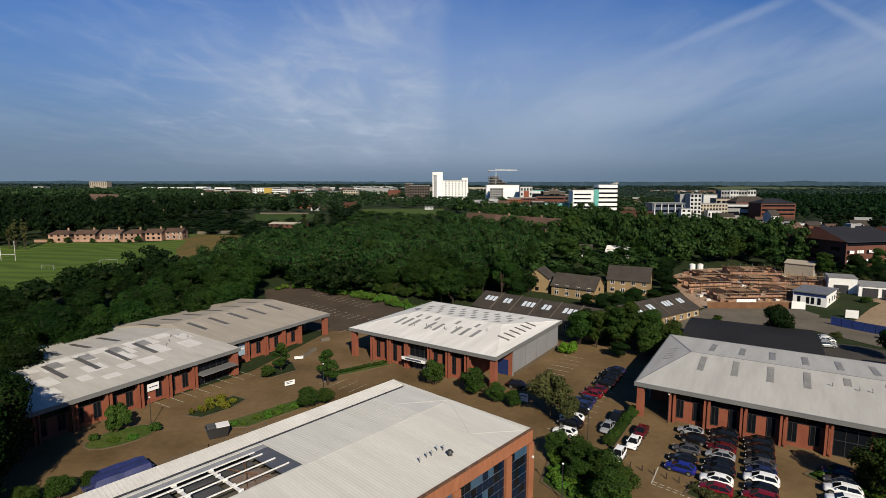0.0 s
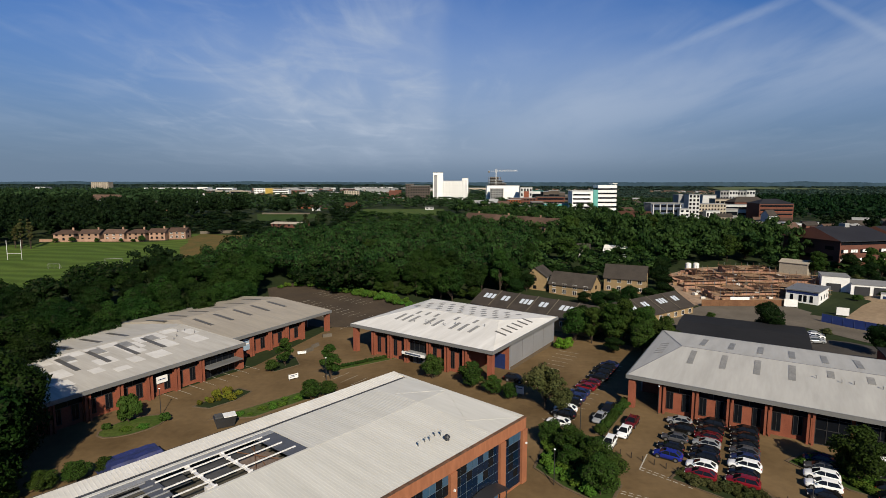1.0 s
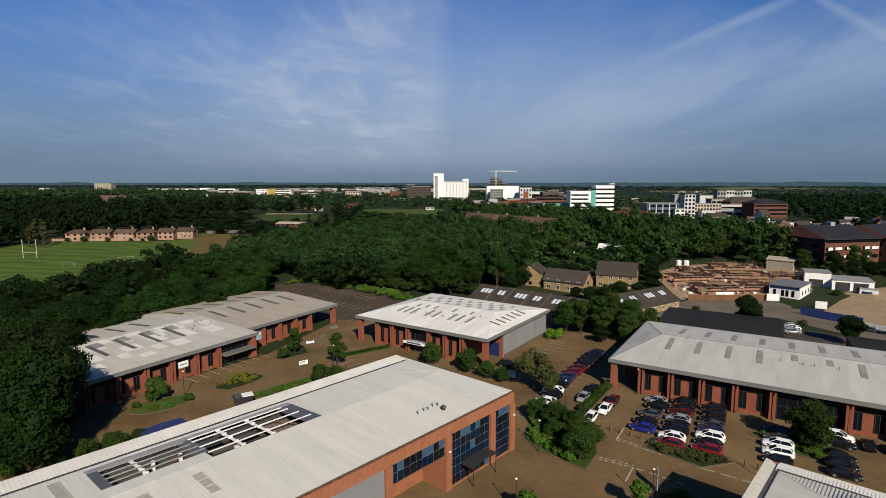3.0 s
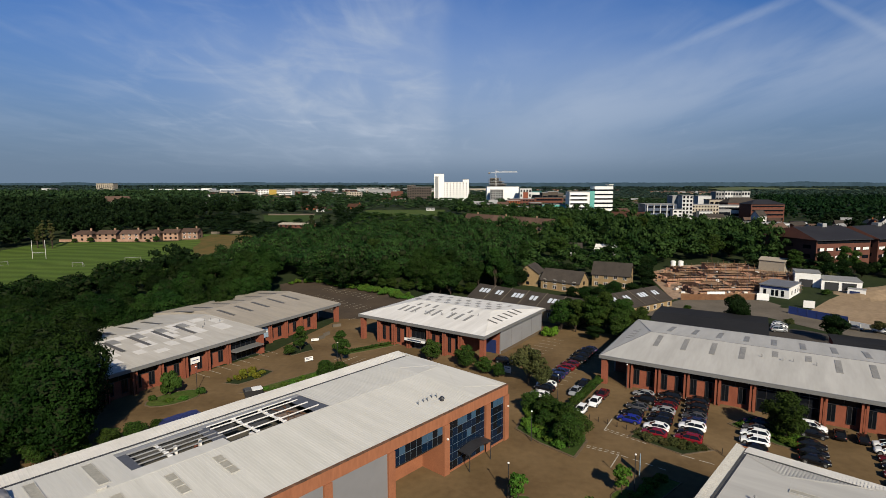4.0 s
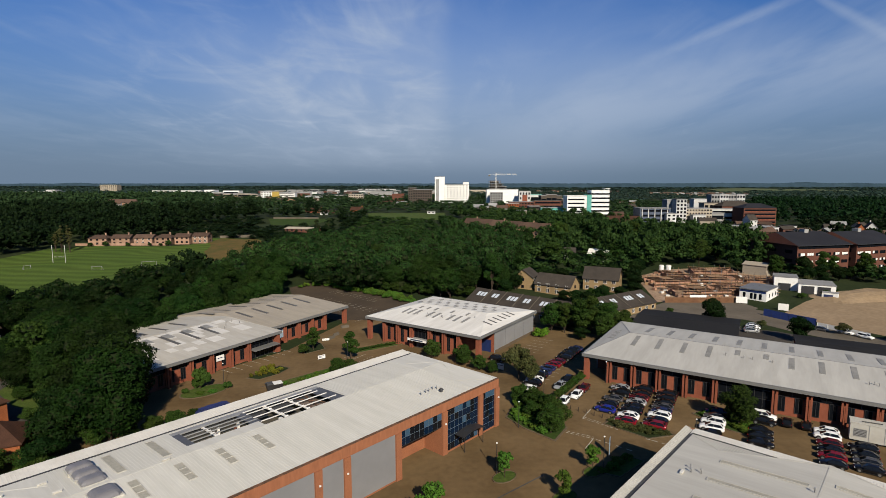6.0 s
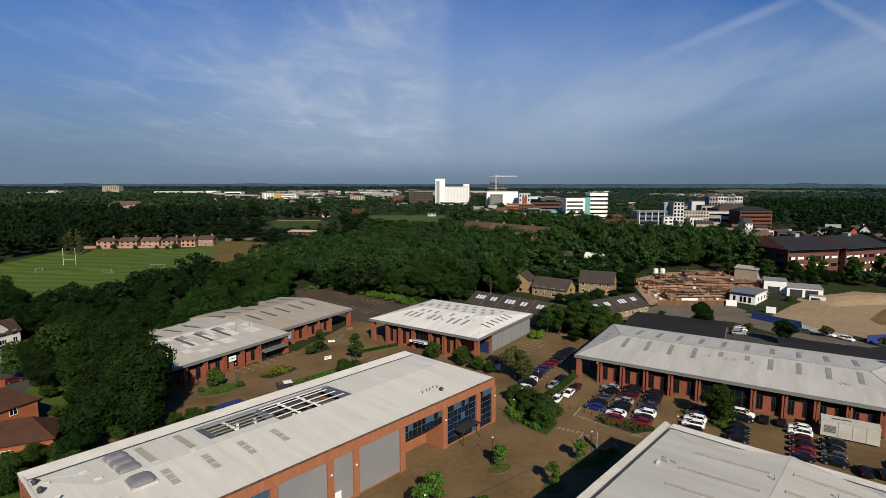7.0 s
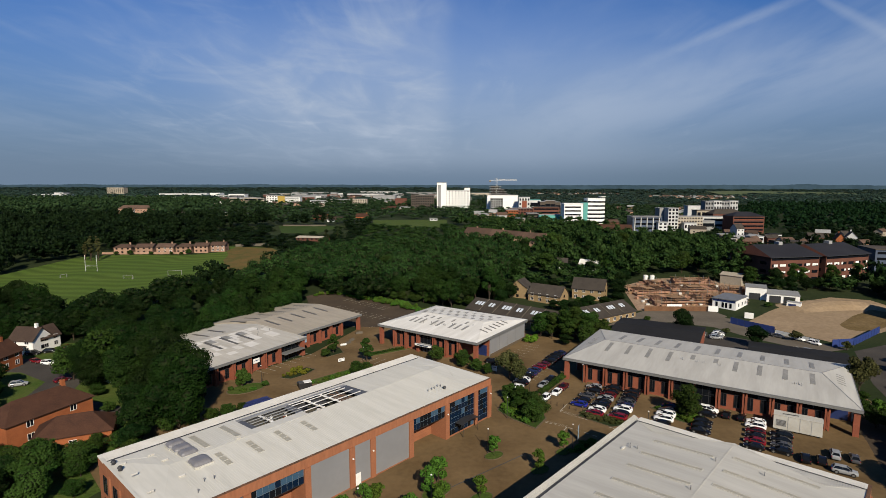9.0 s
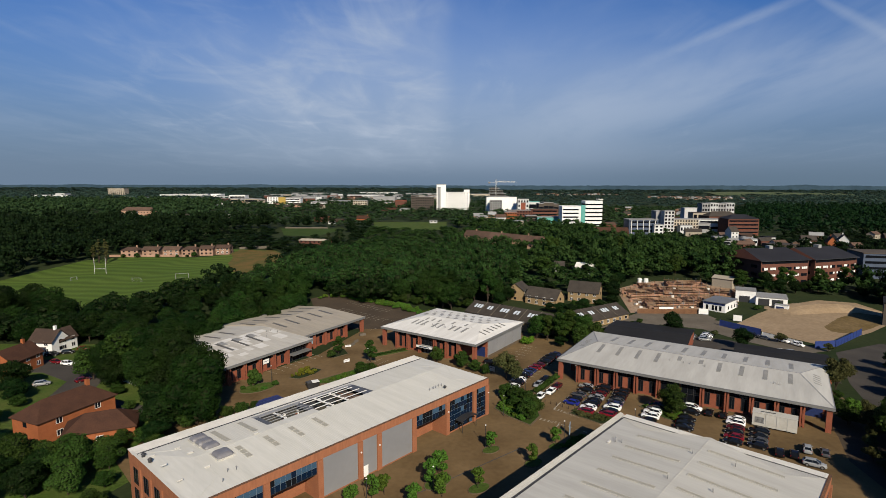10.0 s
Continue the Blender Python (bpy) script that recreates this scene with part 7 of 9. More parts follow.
for k in range(9):
    x, y = 31.8 + k * 0.42, pc + 0.5 + (k * 37 % 10) * 0.17
    part("insulation_block", Shape().box(x, y, 7.1, x + 0.34 + 0.1 * (k % 3), y + 0.5 + 0.2 * (k % 2), 7.9 + 0.12 * (k % 4)), (RUST, WHITE_STEEL, DARK_METAL)[k % 3], opening)
for k in range(7):
    x, y = 24.0 + k * 0.95, pn + 0.8 + (k * 53 % 10) * 0.36
    part("insulation_block", Shape().box(x, y, 7.1, x + 0.3, y + 0.4, 7.9 + 0.1 * (k % 4)), (WHITE_STEEL, DECK, BRICK)[k % 3], opening)

# entrance canopy and lamps of the warehouse
canopy_a = part("entrance_canopy", Shape().add(
    [(57.2 + 5.6 * i / 8, -2.2, 2.75 + 0.45 * math.sin(math.pi * i / 8)) for i in range(9)] + [(57.2 + 5.6 * i / 8, -0.25, 2.75 + 0.45 * math.sin(math.pi * i / 8)) for i in range(9)]
    + [(57.2 + 5.6 * i / 8, -2.2, 2.65 + 0.45 * math.sin(math.pi * i / 8)) for i in range(9)] + [(57.2 + 5.6 * i / 8, -0.25, 2.65 + 0.45 * math.sin(math.pi * i / 8)) for i in range(9)],
    [(i, i + 1, i + 10, i + 9) for i in range(8)] + [(i + 19, i + 18, i + 27, i + 28) for i in range(8)] + [(i + 1, i, i + 18, i + 19) for i in range(8)] + [(i + 9, i + 10, i + 28, i + 27) for i in range(8)]),
    DARK_METAL, unit_a, "dark curved entrance canopy")
for x in (57.6, 62.4):
    part("canopy_post", Shape().rod((x, -2.0, 0), (x, -2.0, 2.75), 0.06, 8), DARK_METAL, canopy_a)
for x, z in ((30.75, 5.2), (35.2, 5.0), (54.9, 5.2), (69.1, 5.4)):
    part("wall_lamp", Shape().box(x - 0.11, -0.42, z, x + 0.11, -0.22, z + 0.2), WHITE_PAINT, unit_a, "white wall lamp")


# ---------------------------------------------------------------- boards, lamps, small things of the estate
def board(x, y, turn, w, h, lift, label, mat=WHITE_PAINT, bars=2, bar_mat=None):
    ob = thing("sign_board", pose(x, y, 0, 0, 0, turn), label, "sign")
    part("panel", Shape().box(-w / 2, -0.04, lift, w / 2, 0.04, lift + h), mat, ob)
    for s in (-1, 1):
        part("post", Shape().box(s * w * 0.4 - 0.05, 0.041, 0, s * w * 0.4 + 0.05, 0.12, lift + h * 0.9), STEEL, ob)
    for k in range(bars):
        z = lift + h * (0.72 - 0.30 * k)
        part("lettering", Shape().box(-w * 0.36, -0.055, z - h * 0.06, w * (0.36 - 0.2 * k), -0.041, z + h * 0.06), bar_mat or BLUE_PAINT, ob)
    return ob


board(-29.6, 99.8, 40, 2.0, 0.9, 0.3, "white estate sign board with unreadable lettering on a kerb")
board(-32.0, 115.4, 20, 1.9, 0.6, 0.3, "white low sign board beside the access road", bars=1)
board(28.0, 52.4, 70, 1.2, 2.6, 0.3, "pale blue totem sign at the warehouse corner", LIGHT_SIGN, 2)
board(14.3, 92.2, -30, 1.6, 1.4, 0.3, "white small sign by the parking bays", bars=1)
ob = part("sign_panel", Shape().box(26.2, 1.30, 2.3, 28.3, 1.40, 3.6), WHITE_PAINT, unit_d, "white sign panel on the brick front")
part("lettering", Shape().box(26.5, 1.28, 2.9, 28.0, 1.299, 3.05), BLUE_PAINT, ob)
ob = part("sign_panel", Shape().box(9.4, 1.26, 1.6, 11.0, 1.38, 4.2), LIGHT_SIGN, unit_d2, "pale blue sign panel on the brick front")
part("lettering", Shape().box(9.6, 1.24, 2.9, 10.8, 1.259, 3.2), WHITE_PAINT, ob)
part("lettering", Shape().box(16.6, -0.83, 2.56, 20.6, -0.801, 2.90), SLATE_BLUE, canopy, "dark unreadable lettering")


def street_lamp(x, y, h):
    ob = thing("street_lamp", pose(x, y, land(x, y)), "slim dark street lamp with a white globe head", "lamp", "street lamps")
    part("pole", Shape().rod((0, 0, 0), (0, 0, h), 0.07, 8, 0.045), DARK_METAL, ob)
    part("globe", Shape().add(*ball(np.array((0, 0, h + 0.12)), 0.17, 0.0, np.random.default_rng(1))), WHITE_PAINT, ob)


for x, y in ((9.2, 46.6), (-1.2, 30.0), (14.6, 62.2), (26.0, 48.8), (22.0, 78.2), (-22.8, 98.6), (-47.0, 82.6), (43.0, 55.0), (-12.4, 26.0), (36.6, 84.0)):
    street_lamp(x, y, 4.8)
for i in range(9):
    x, y = 25.8 + i * 1.25, 70.2 - i * 0.98
    ob = thing("bollard", pose(x, y, 0), "short dark timber bollard", "bollard", "bollards at the court")
    part("post", Shape().rod((0, 0, 0), (0, 0, 0.85), 0.08, 8), BARK, ob)
for i in range(8):
    x, y = 42.4 + i * 1.3, 58.4 - i * 1.0
    ob = thing("bollard", pose(x, y, 0), "short dark timber bollard", "bollard", "bollards at the court")
    part("post", Shape().rod((0, 0, 0), (0, 0, 0.85), 0.08, 8), BARK, ob)
for i, (x, y, a) in enumerate(((-31.0, 118.0, 62), (-30.4, 121.4, 66), (-29.4, 130.0, 30))):
    ob = thing("concrete_block", pose(x, y, 0.03, 0, 0, a), "pale concrete barrier block on the paving", "barrier", "concrete barriers")
    part("block", Shape().add([(-1.2, -0.35, 0), (1.2, -0.35, 0), (1.2, 0.35, 0), (-1.2, 0.35, 0), (-1.2, -0.15, 0.8), (1.2, -0.15, 0.8), (1.2, 0.15, 0.8), (-1.2, 0.15, 0.8)],
                              [(4, 5, 6, 7), (0, 1, 5, 4), (1, 2, 6, 5), (2, 3, 7, 6), (3, 0, 4, 7), (3, 2, 1, 0)]), CONCRETE, ob)

# blue sheet over a load, black skip, fence behind the warehouse
ob = thing("covered_load", pose(-42.4, 66.8, 0.03, 0, 0, 47), "load under a blue tarpaulin behind the warehouse", "load")
tarp = Shape()
for i in range(9):
    for j in range(6):
        u, v = i / 8, j / 5
        edge = 0.0 if i in (0, 8) or j in (0, 5) else 1.0
        tarp.v.append((-4.2 + 8.4 * u, -2.4 + 4.8 * v, 0.05 + edge * (1.7 + 0.25 * noise.noise((u * 5, v * 4, 1)))))
tarp.f = [(i * 6 + j, (i + 1) * 6 + j, (i + 1) * 6 + j + 1, i * 6 + j + 1) for i in range(8) for j in range(5)]
part("tarpaulin", tarp, TARP, ob)
ob = thing("skip", pose(-34.9, 79.2, 0.03, 0, 0, 30), "black waste skip with a white lid beside the road", "skip")
part("body", Shape().add([(-1.3, -0.8, 0.1), (1.3, -0.8, 0.1), (1.3, 0.8, 0.1), (-1.3, 0.8, 0.1), (-1.7, -1.0, 1.7), (1.7, -1.0, 1.7), (1.7, 1.0, 1.7), (-1.7, 1.0, 1.7)],
                         [(3, 2, 1, 0), (0, 1, 5, 4), (1, 2, 6, 5), (2, 3, 7, 6), (3, 0, 4, 7), (4, 5, 6, 7)]), DARK_METAL, ob)
part("lid", Shape().box(-0.2, -0.9, 1.71, 1.7, 0.95, 1.80), WHITE_PAINT, ob, "white lid")
part("load", Shape().box(-1.5, -0.8, 1.71, -0.3, 0.8, 1.95), DECK, ob)


def fence_line(name, points, height, step, mat, label, rails=2, slat=None, post_mat=None):
    ob = thing(name, Matrix(), label, "fence")
    for (x0, y0), (x1, y1) in zip(points, points[1:]):
        d = math.hypot(x1 - x0, y1 - y0)
        n = max(1, round(d / step))
        for i in range(n + 1):
            x, y = x0 + (x1 - x0) * i / n, y0 + (y1 - y0) * i / n
            part("post", Shape().box(x - 0.05, y - 0.05, land(x, y), x + 0.05, y + 0.05, land(x, y) + height), post_mat or mat, ob)
        for i in range(n):
            p = [(x0 + (x1 - x0) * k / n, y0 + (y1 - y0) * k / n) for k in (i, i + 1)]
            za, zb = land(*p[0]), land(*p[1])
            if slat:
                part("panel", Shape().add([(*p[0], za + 0.05), (*p[1], zb + 0.05), (*p[1], zb + height), (*p[0], za + height)]
                                          + [(p[0][0] + 0.03, p[0][1] + 0.05, za + 0.05), (p[1][0] + 0.03, p[1][1] + 0.05, zb + 0.05), (p[1][0] + 0.03, p[1][1] + 0.05, zb + height), (p[0][0] + 0.03, p[0][1] + 0.05, za + height)],
                                          [(0, 1, 2, 3), (7, 6, 5, 4), (3, 2, 6, 7), (0, 3, 7, 4), (1, 5, 6, 2), (0, 4, 5, 1)]), slat, ob)
            else:
                for r in range(rails):
                    z = height * (r + 1) / rails - 0.05
                    part("rail", Shape().beam((*p[0], za + z), (*p[1], zb + z), 0.05, 0.05), mat, ob)
    return ob


fence_line("fence", [(-52.0, 54.0), (-46.0, 60.6), (-34.0, 74.0), (-28.0, 81.0)], 1.4, 2.4, DECK, "dark post and rail fence behind the warehouse")
fence_line("hoarding", [(106.6, 145.0), (115.2, 132.2)], 2.4, 2.6, BLUE_PAINT, "blue painted site hoarding", slat=HOARD_BLUE)
fence_line("hoarding", [(115.4, 131.8), (122.0, 119.4)], 1.4, 2.6, WHITE_PAINT, "white site hoarding along the plot", slat=WHITE_PAINT)
fence_line("hoarding", [(124.0, 116.2), (131.8, 117.6), (152.0, 132.8)], 2.5, 2.8, BLUE_PAINT, "blue painted site hoarding", slat=HOARD_BLUE)
fence_line("fence", [(-220, 288), (-190, 289), (-164, 289.5)], 1.5, 3.0, PINK_BRICK, "garden fence at the edge of the field", slat=PINK_BRICK)
fence_line("fence", [(-152, 447), (-112, 447)], 1.3, 6.0, CONCRETE, "pale fence behind the far pitch", slat=CONCRETE)
fence_line("fence", [(-147, 320.5), (-122, 327)], 1.8, 3.0, CONCRETE, "pale fence at the field corner", slat=CONCRETE)
fence_line("hoarding", [(80.6, 161.4), (108.6, 161.4)], 2.0, 2.8, RUST, "brown boarded hoarding along the building site", slat=RUST)

# white site box in the court
ob = thing("site_box", pose(70.4, 57.6, 0.04, 0, 0, -33), "large pale storage box standing in the car court", "container")
part("body", Shape().box(0, 0, 0.35, 8.6, 2.6, 3.3), GREY_ROOF, ob)
part("roof", Shape().box(-0.05, -0.05, 3.3, 8.65, 2.65, 3.42), SEAM, ob)
part("rolled_sheet", Shape().rod((1.6, 0.7, 3.52), (4.4, 1.1, 3.52), 0.1, 8), DECK, ob, "dark rolled sheet on the roof")
for x in (2.6, 4.7, 6.7):
    part("panel_joint", Shape().box(x - 0.05, -0.03, 0.4, x + 0.05, -0.001, 3.28), DECK_PALE, ob)
part("vent_panel", Shape().box(0.5, -0.04, 1.0, 2.3, 0.0, 2.4), GREY_WALL, ob, "grey louvred panel")
for z in (1.25, 1.5, 1.75, 2.0, 2.25):
    part("louvre", Shape().box(0.56, -0.075, z - 0.05, 2.24, -0.041, z + 0.02), DECK, ob)
for x in (0.6, 4.2, 8.0):
    part("foot", Shape().box(x - 0.2, 0.2, 0, x + 0.2, 2.4, 0.35), DARK_METAL, ob)


# ---------------------------------------------------------------- houses
def house(at, L, D, eave, ridge, wall_mat, roof_mat, label, rows=2, cols=3, chimney=True, group="", hip=0.0, detail=True, porch=False, name="house"):
    """Gabled (or hipped) house, front along x at y = 0."""
    ob = thing(name, at, label, "house", group)
    mid = D / 2
    w = Shape().box(0, 0, -3.0, L, D, eave)
    if not hip:
        for x in (0.0, L - 0.25):
            w.add([(x, 0, eave), (x, D, eave), (x, mid, ridge - 0.1), (x + 0.25, 0, eave), (x + 0.25, D, eave), (x + 0.25, mid, ridge - 0.1)], [(0, 1, 2), (5, 4, 3), (0, 2, 5, 3), (1, 4, 5, 2)])
    part("wall", w, wall_mat, ob)
    o = 0.4
    low = eave - o * (ridge - eave) / mid
    a, b, c, d = (-o, -o, low), (L + o, -o, low), (L + o, D + o, low), (-o, D + o, low)
    r0, r1 = (hip - (0 if hip else o), mid, ridge), (L - hip + (0 if hip else o), mid, ridge)
    slopes = [(a, b, r1, r0), (c, d, r0, r1)] + ([(d, a, r0), (b, c, r1)] if hip else [])
    if detail:
        for slope in slopes:
            part("roof", Shape().sheet(slope, 0.18), roof_mat, ob)
    else:
        # far houses carry one roof over both slopes
        cover = Shape()
        for slope in slopes:
            cover.sheet(slope, 0.18)
        part("roof", cover, roof_mat, ob)
    for r in range(rows):
        z = 0.9 + r * (eave / rows)
        for i in range(cols):
            x = L * (i + 0.5) / cols
            win = part("window", Shape().box(x - 0.6, -0.05, z, x + 0.6, 0.03, z + 1.2), GLASS, ob)
            if detail:
                f = Shape().box(x - 0.68, -0.08, z - 0.08, x + 0.68, -0.051, z).box(x - 0.68, -0.08, z + 1.2, x + 0.68, -0.051, z + 1.28)
                for fx in (x - 0.68, x - 0.04, x + 0.60):
                    f.box(fx, -0.08, z, fx + 0.08, -0.051, z + 1.2)
                part("frame", f, WHITE_PAINT, win)
        if detail:
            for x0, out in ((-0.05, 1), (L - 0.03, 1)):
                part("window", Shape().box(x0, mid - 0.6, z, x0 + 0.08, mid + 0.6, z + 1.2), GLASS, ob)
    if chimney:
        ch = part("chimney", Shape().box(L * 0.8 - 0.4, mid - 0.35, ridge - 1.0, L * 0.8 + 0.4, mid + 0.35, ridge + 1.1), wall_mat if wall_mat is not WHITE_PAINT else WHITE_PAINT, ob)
        if detail:
            part("pot", Shape().rod((L * 0.8, mid, ridge + 1.1), (L * 0.8, mid, ridge + 1.5), 0.14, 8), TILE, ch)
    if porch:
        p = part("porch", Shape().box(L * 0.25, -1.6, 2.5, L * 0.75, 0, 2.65), roof_mat, ob)
        part("porch_wall", Shape().box(L * 0.3, -1.3, 0, L * 0.34, -1.2, 2.5).box(L * 0.66, -1.3, 0, L * 0.7, -1.2, 2.5), wall_mat, p)
        part("door", Shape().box(L * 0.45, -0.09, 0, L * 0.55, -0.081, 2.1), DARK_METAL, ob)
    return ob


house(pose(-83.4, 45.7, 0, 0, 0, 68), 17.0, 8.6, 5.4, 8.3, HOUSE_BRICK, TILE, "orange brick house with a hipped brown tiled roof", 2, 2, True, hip=3.6)
house(pose(-77.2, 43.9, 0, 0, 0, 26), 13.0, 8.0, 3.4, 6.0, HOUSE_BRICK, TILE, "low orange brick house wing with a hipped brown roof", 1, 1, False, hip=3.6)
house(pose(-132.6, 106.6, 0, 0, 0, -6), 8.0, 7.0, 4.5, 7.7, WHITE_PAINT, TILE_DARK, "white rendered house with a dark roof and porch", 2, 2, True, porch=True)
house(pose(-124.4, 109.0, 0, 0, 0, 78), 6.4, 5.6, 4.2, 7.2, WHITE_PAINT, TILE_DARK, "white rendered house wing with a dark roof", 2, 2, False)
house(pose(-121.0, 85.6, 0, 0, 0, 88), 11.0, 8.0, 4.6, 7.6, HOUSE_BRICK, TILE, "orange brick house with a brown tiled roof by the street", 2, 3, True)
house(pose(-140.0, 62.0, 0, 0, 0, 40), 11.0, 8.0, 4.6, 7.6, HOUSE_BRICK, TILE, "orange brick house with a brown roof among gardens", 2, 3, True)
# row beside the field
for x0, x1, y in ((-212, -202, 287.5), (-199, -189, 289), (-186, -176, 290), (-174, -165, 291), (-163.5, -155.5, 294), (-154.5, -146, 298)):
    house(pose(x0, y, land(x0, y), 0, 0, 4), x1 - x0 + 0.6, 8.0, 4.6, 6.4, PINK_BRICK, RED_TILE, "pink brick house with a low brown roof beside the field", 2, 3, True, "houses beside the field", hip=2.6 if x0 in (-212, -174) else 0.0, detail=x0 in (-186, -154.5))
# flats in buff brick
house(pose(35.6, 180.5, 1.3, 0, 0, 62), 8.0, 8.0, 5.6, 8.4, YELLOW_BRICK, SLATE, "buff brick block of flats with a dark gabled roof", 2, 2, False, "buff brick flats", name="flats")
house(pose(36.2, 178.0, 1.2, 0, 0, -38), 15.0, 8.0, 4.0, 7.6, YELLOW_BRICK, SLATE, "buff brick block of flats with a dark gabled roof", 2, 4, False, "buff brick flats", name="flats")
house(pose(56.0, 181.8, 1.4, 0, 0, -26), 13.5, 9.0, 5.2, 9.2, YELLOW_BRICK, SLATE, "buff brick block of flats with a steep dark roof", 2, 4, False, "buff brick flats", name="flats")


def terrace(at, L, D, eave, ridge, n, label):
    ob = house(at, L, D, eave, ridge, YELLOW_BRICK, SLATE, label, 1, n * 2, False, "low terraces", name="terrace")
    pitch = (ridge - eave) / (D / 2)
    for i in range(n):
        for k in range(2 if i % 2 else 3):
            x = L * (i + 0.32) / n + k * 1.35
            y0, y1 = D * 0.22, D * 0.36
            z0, z1 = eave + pitch * y0 + 0.06, eave + pitch * y1 + 0.06
            part("rooflight", Shape().sheet([(x, y0, z0), (x + 0.95, y0, z0), (x + 0.95, y1, z1), (x, y1, z1)], 0.08), ROOF_GLASS, ob, "pale rooflight")
        if i:
            x = L * i / n
            part("party_wall_cap", Shape().beam((x, -0.3, eave + 0.05), (x, D / 2, ridge + 0.16), 0.22, 0.12), CONCRETE, ob)
    return ob


terrace(pose(8.6, 154.6, 0.6, 0, 0, -41), 38.0, 13.5, 3.0, 6.2, 6, "long low buff brick terrace with a dark roof and rooflights")
terrace(pose(50.6, 137.0, 0, 0, 0, 35), 29.0, 13.0, 3.0, 6.2, 4, "low buff brick terrace with a dark roof and rooflights")

# ---------------------------------------------------------------- depot behind the long unit
def shed(at, L, D, eave, ridge, wall, roof, label, name="shed", doors=0, group=""):
    ob = thing(name, at, label, "building", group)
    part("wall", Shape().box(0, 0, -2.0, L, D, eave), wall, ob)
    o, mid = 0.3, D / 2
    part("roof", Shape().sheet([(-o, -o, eave), (L + o, -o, eave), (L + o, mid, ridge), (-o, mid, ridge)], 0.2), roof, ob)
    part("roof", Shape().sheet([(L + o, D + o, eave), (-o, D + o, eave), (-o, mid, ridge), (L + o, mid, ridge)], 0.2), roof, ob)
    for x in (0.0, L - 0.2):
        part("gable", Shape().add([(x, 0, eave - 0.1), (x, D, eave - 0.1), (x, mid, ridge - 0.15), (x + 0.2, 0, eave - 0.1), (x + 0.2, D, eave - 0.1), (x + 0.2, mid, ridge - 0.15)],
                                  [(0, 1, 2), (5, 4, 3), (0, 2, 5, 3), (1, 4, 5, 2)]), wall, ob)
    for i in range(doors):
        x = L * (i + 0.5) / doors
        part("door", Shape().box(x - 1.4, -0.06, 0, x + 1.4, 0.0, min(3.0, eave - 0.3)), DARK_METAL, ob)
    return ob


shed(pose(53.0, 116.6, 0, 0, 0, -29.9), 26.0, 22.0, 4.6, 5.4, BRICK, DARK_ROOF, "low depot building with a dark felt roof", doors=3)
shed(pose(86.0, 95.6, 0, 0, 0, -29.9), 24.0, 17.0, 3.6, 4.2, BRICK, DARK_ROOF, "low brick building with a dark felt roof", doors=2)
cab = thing("cabin", pose(111.4, 169.0, 0.9, 0, 0, -46), "white sales cabin with a flat grey roof and blue sign band", "building")
part("wall", Shape().box(0, 0, -1, 9.0, 14.0, 3.9), WHITE_PAINT, cab)
part("roof", Shape().box(-0.3, -0.4, 3.9, 9.3, 14.3, 4.15), FASCIA, cab)
part("sign_band", Shape().box(0.2, -0.08, 2.9, 8.8, -0.01, 3.7), BLUE_PAINT, cab, "blue sign band")
for x in (1.2, 3.6, 4.9, 6.6):
    part("window", Shape().box(x, -0.05, 0.5, x + 0.9, 0.0, 2.6), GLASS, cab)
for y in (3.0, 7.0, 10.5):
    part("window", Shape().box(9.0, y, 1.0, 9.05, y + 0.9, 2.4), GLASS, cab)
g = thing("garage", pose(132.8, 183.4, 1.3, 0, 0, -28), "white flat-roofed garage with dark openings", "building")
part("wall", Shape().box(0, 0, -1, 8.0, 9.0, 5.4).box(8.0, -3.0, -1, 20.0, 9.0, 3.6), WHITE_PAINT, g)
part("roof", Shape().box(-0.2, -0.2, 5.4, 8.2, 9.2, 5.6), GREY_WALL, g)
part("roof", Shape().box(8.2, -3.2, 3.6, 20.2, 9.2, 3.8), GREY_WALL, g)
for x, y in ((1.5, -0.06), (9.0, -3.06), (14.2, -3.06)):
    part("door", Shape().box(x, y, -0.2, x + 4.2, y + 0.05, 3.0), DARK_METAL, g)
ob = shed(pose(137.0, 214.4, 2.4, 0, 0, -50), 10.0, 6.5, 4.8, 6.0, BEIGE_WALL, BEIGE_WALL, "pale metal site store", "site_store")
ob = thing("site_cabin", pose(141.6, 168.2, 0.8, 0, 0, -40), "small white and blue site cabin", "cabin")
part("body", Shape().box(0, 0, 0.1, 5.0, 2.6, 2.6), WHITE_PAINT, ob)
part("sign", Shape().box(0.6, -0.06, 1.0, 3.4, -0.01, 1.9), BLUE_PAINT, ob)
part("roof", Shape().box(-0.1, -0.1, 2.6, 5.1, 2.7, 2.75), GREY_WALL, ob)
for dx in (0.0, 3.2):
    ob = thing("site_tank", pose(100.4 + dx, 215.4, land(101, 215)), "white upright storage tank on the site", "tank", "storage tanks")
    part("drum", Shape().rod((0, 0, 0.4), (0, 0, 3.3), 1.15, 14), WHITE_PAINT, ob)
    part("lid", Shape().rod((0, 0, 3.3), (0, 0, 3.6), 1.15, 14, 0.6), COPING, ob)
    part("stand", Shape().box(-1.1, -1.1, 0, 1.1, 1.1, 0.4), STEEL, ob)
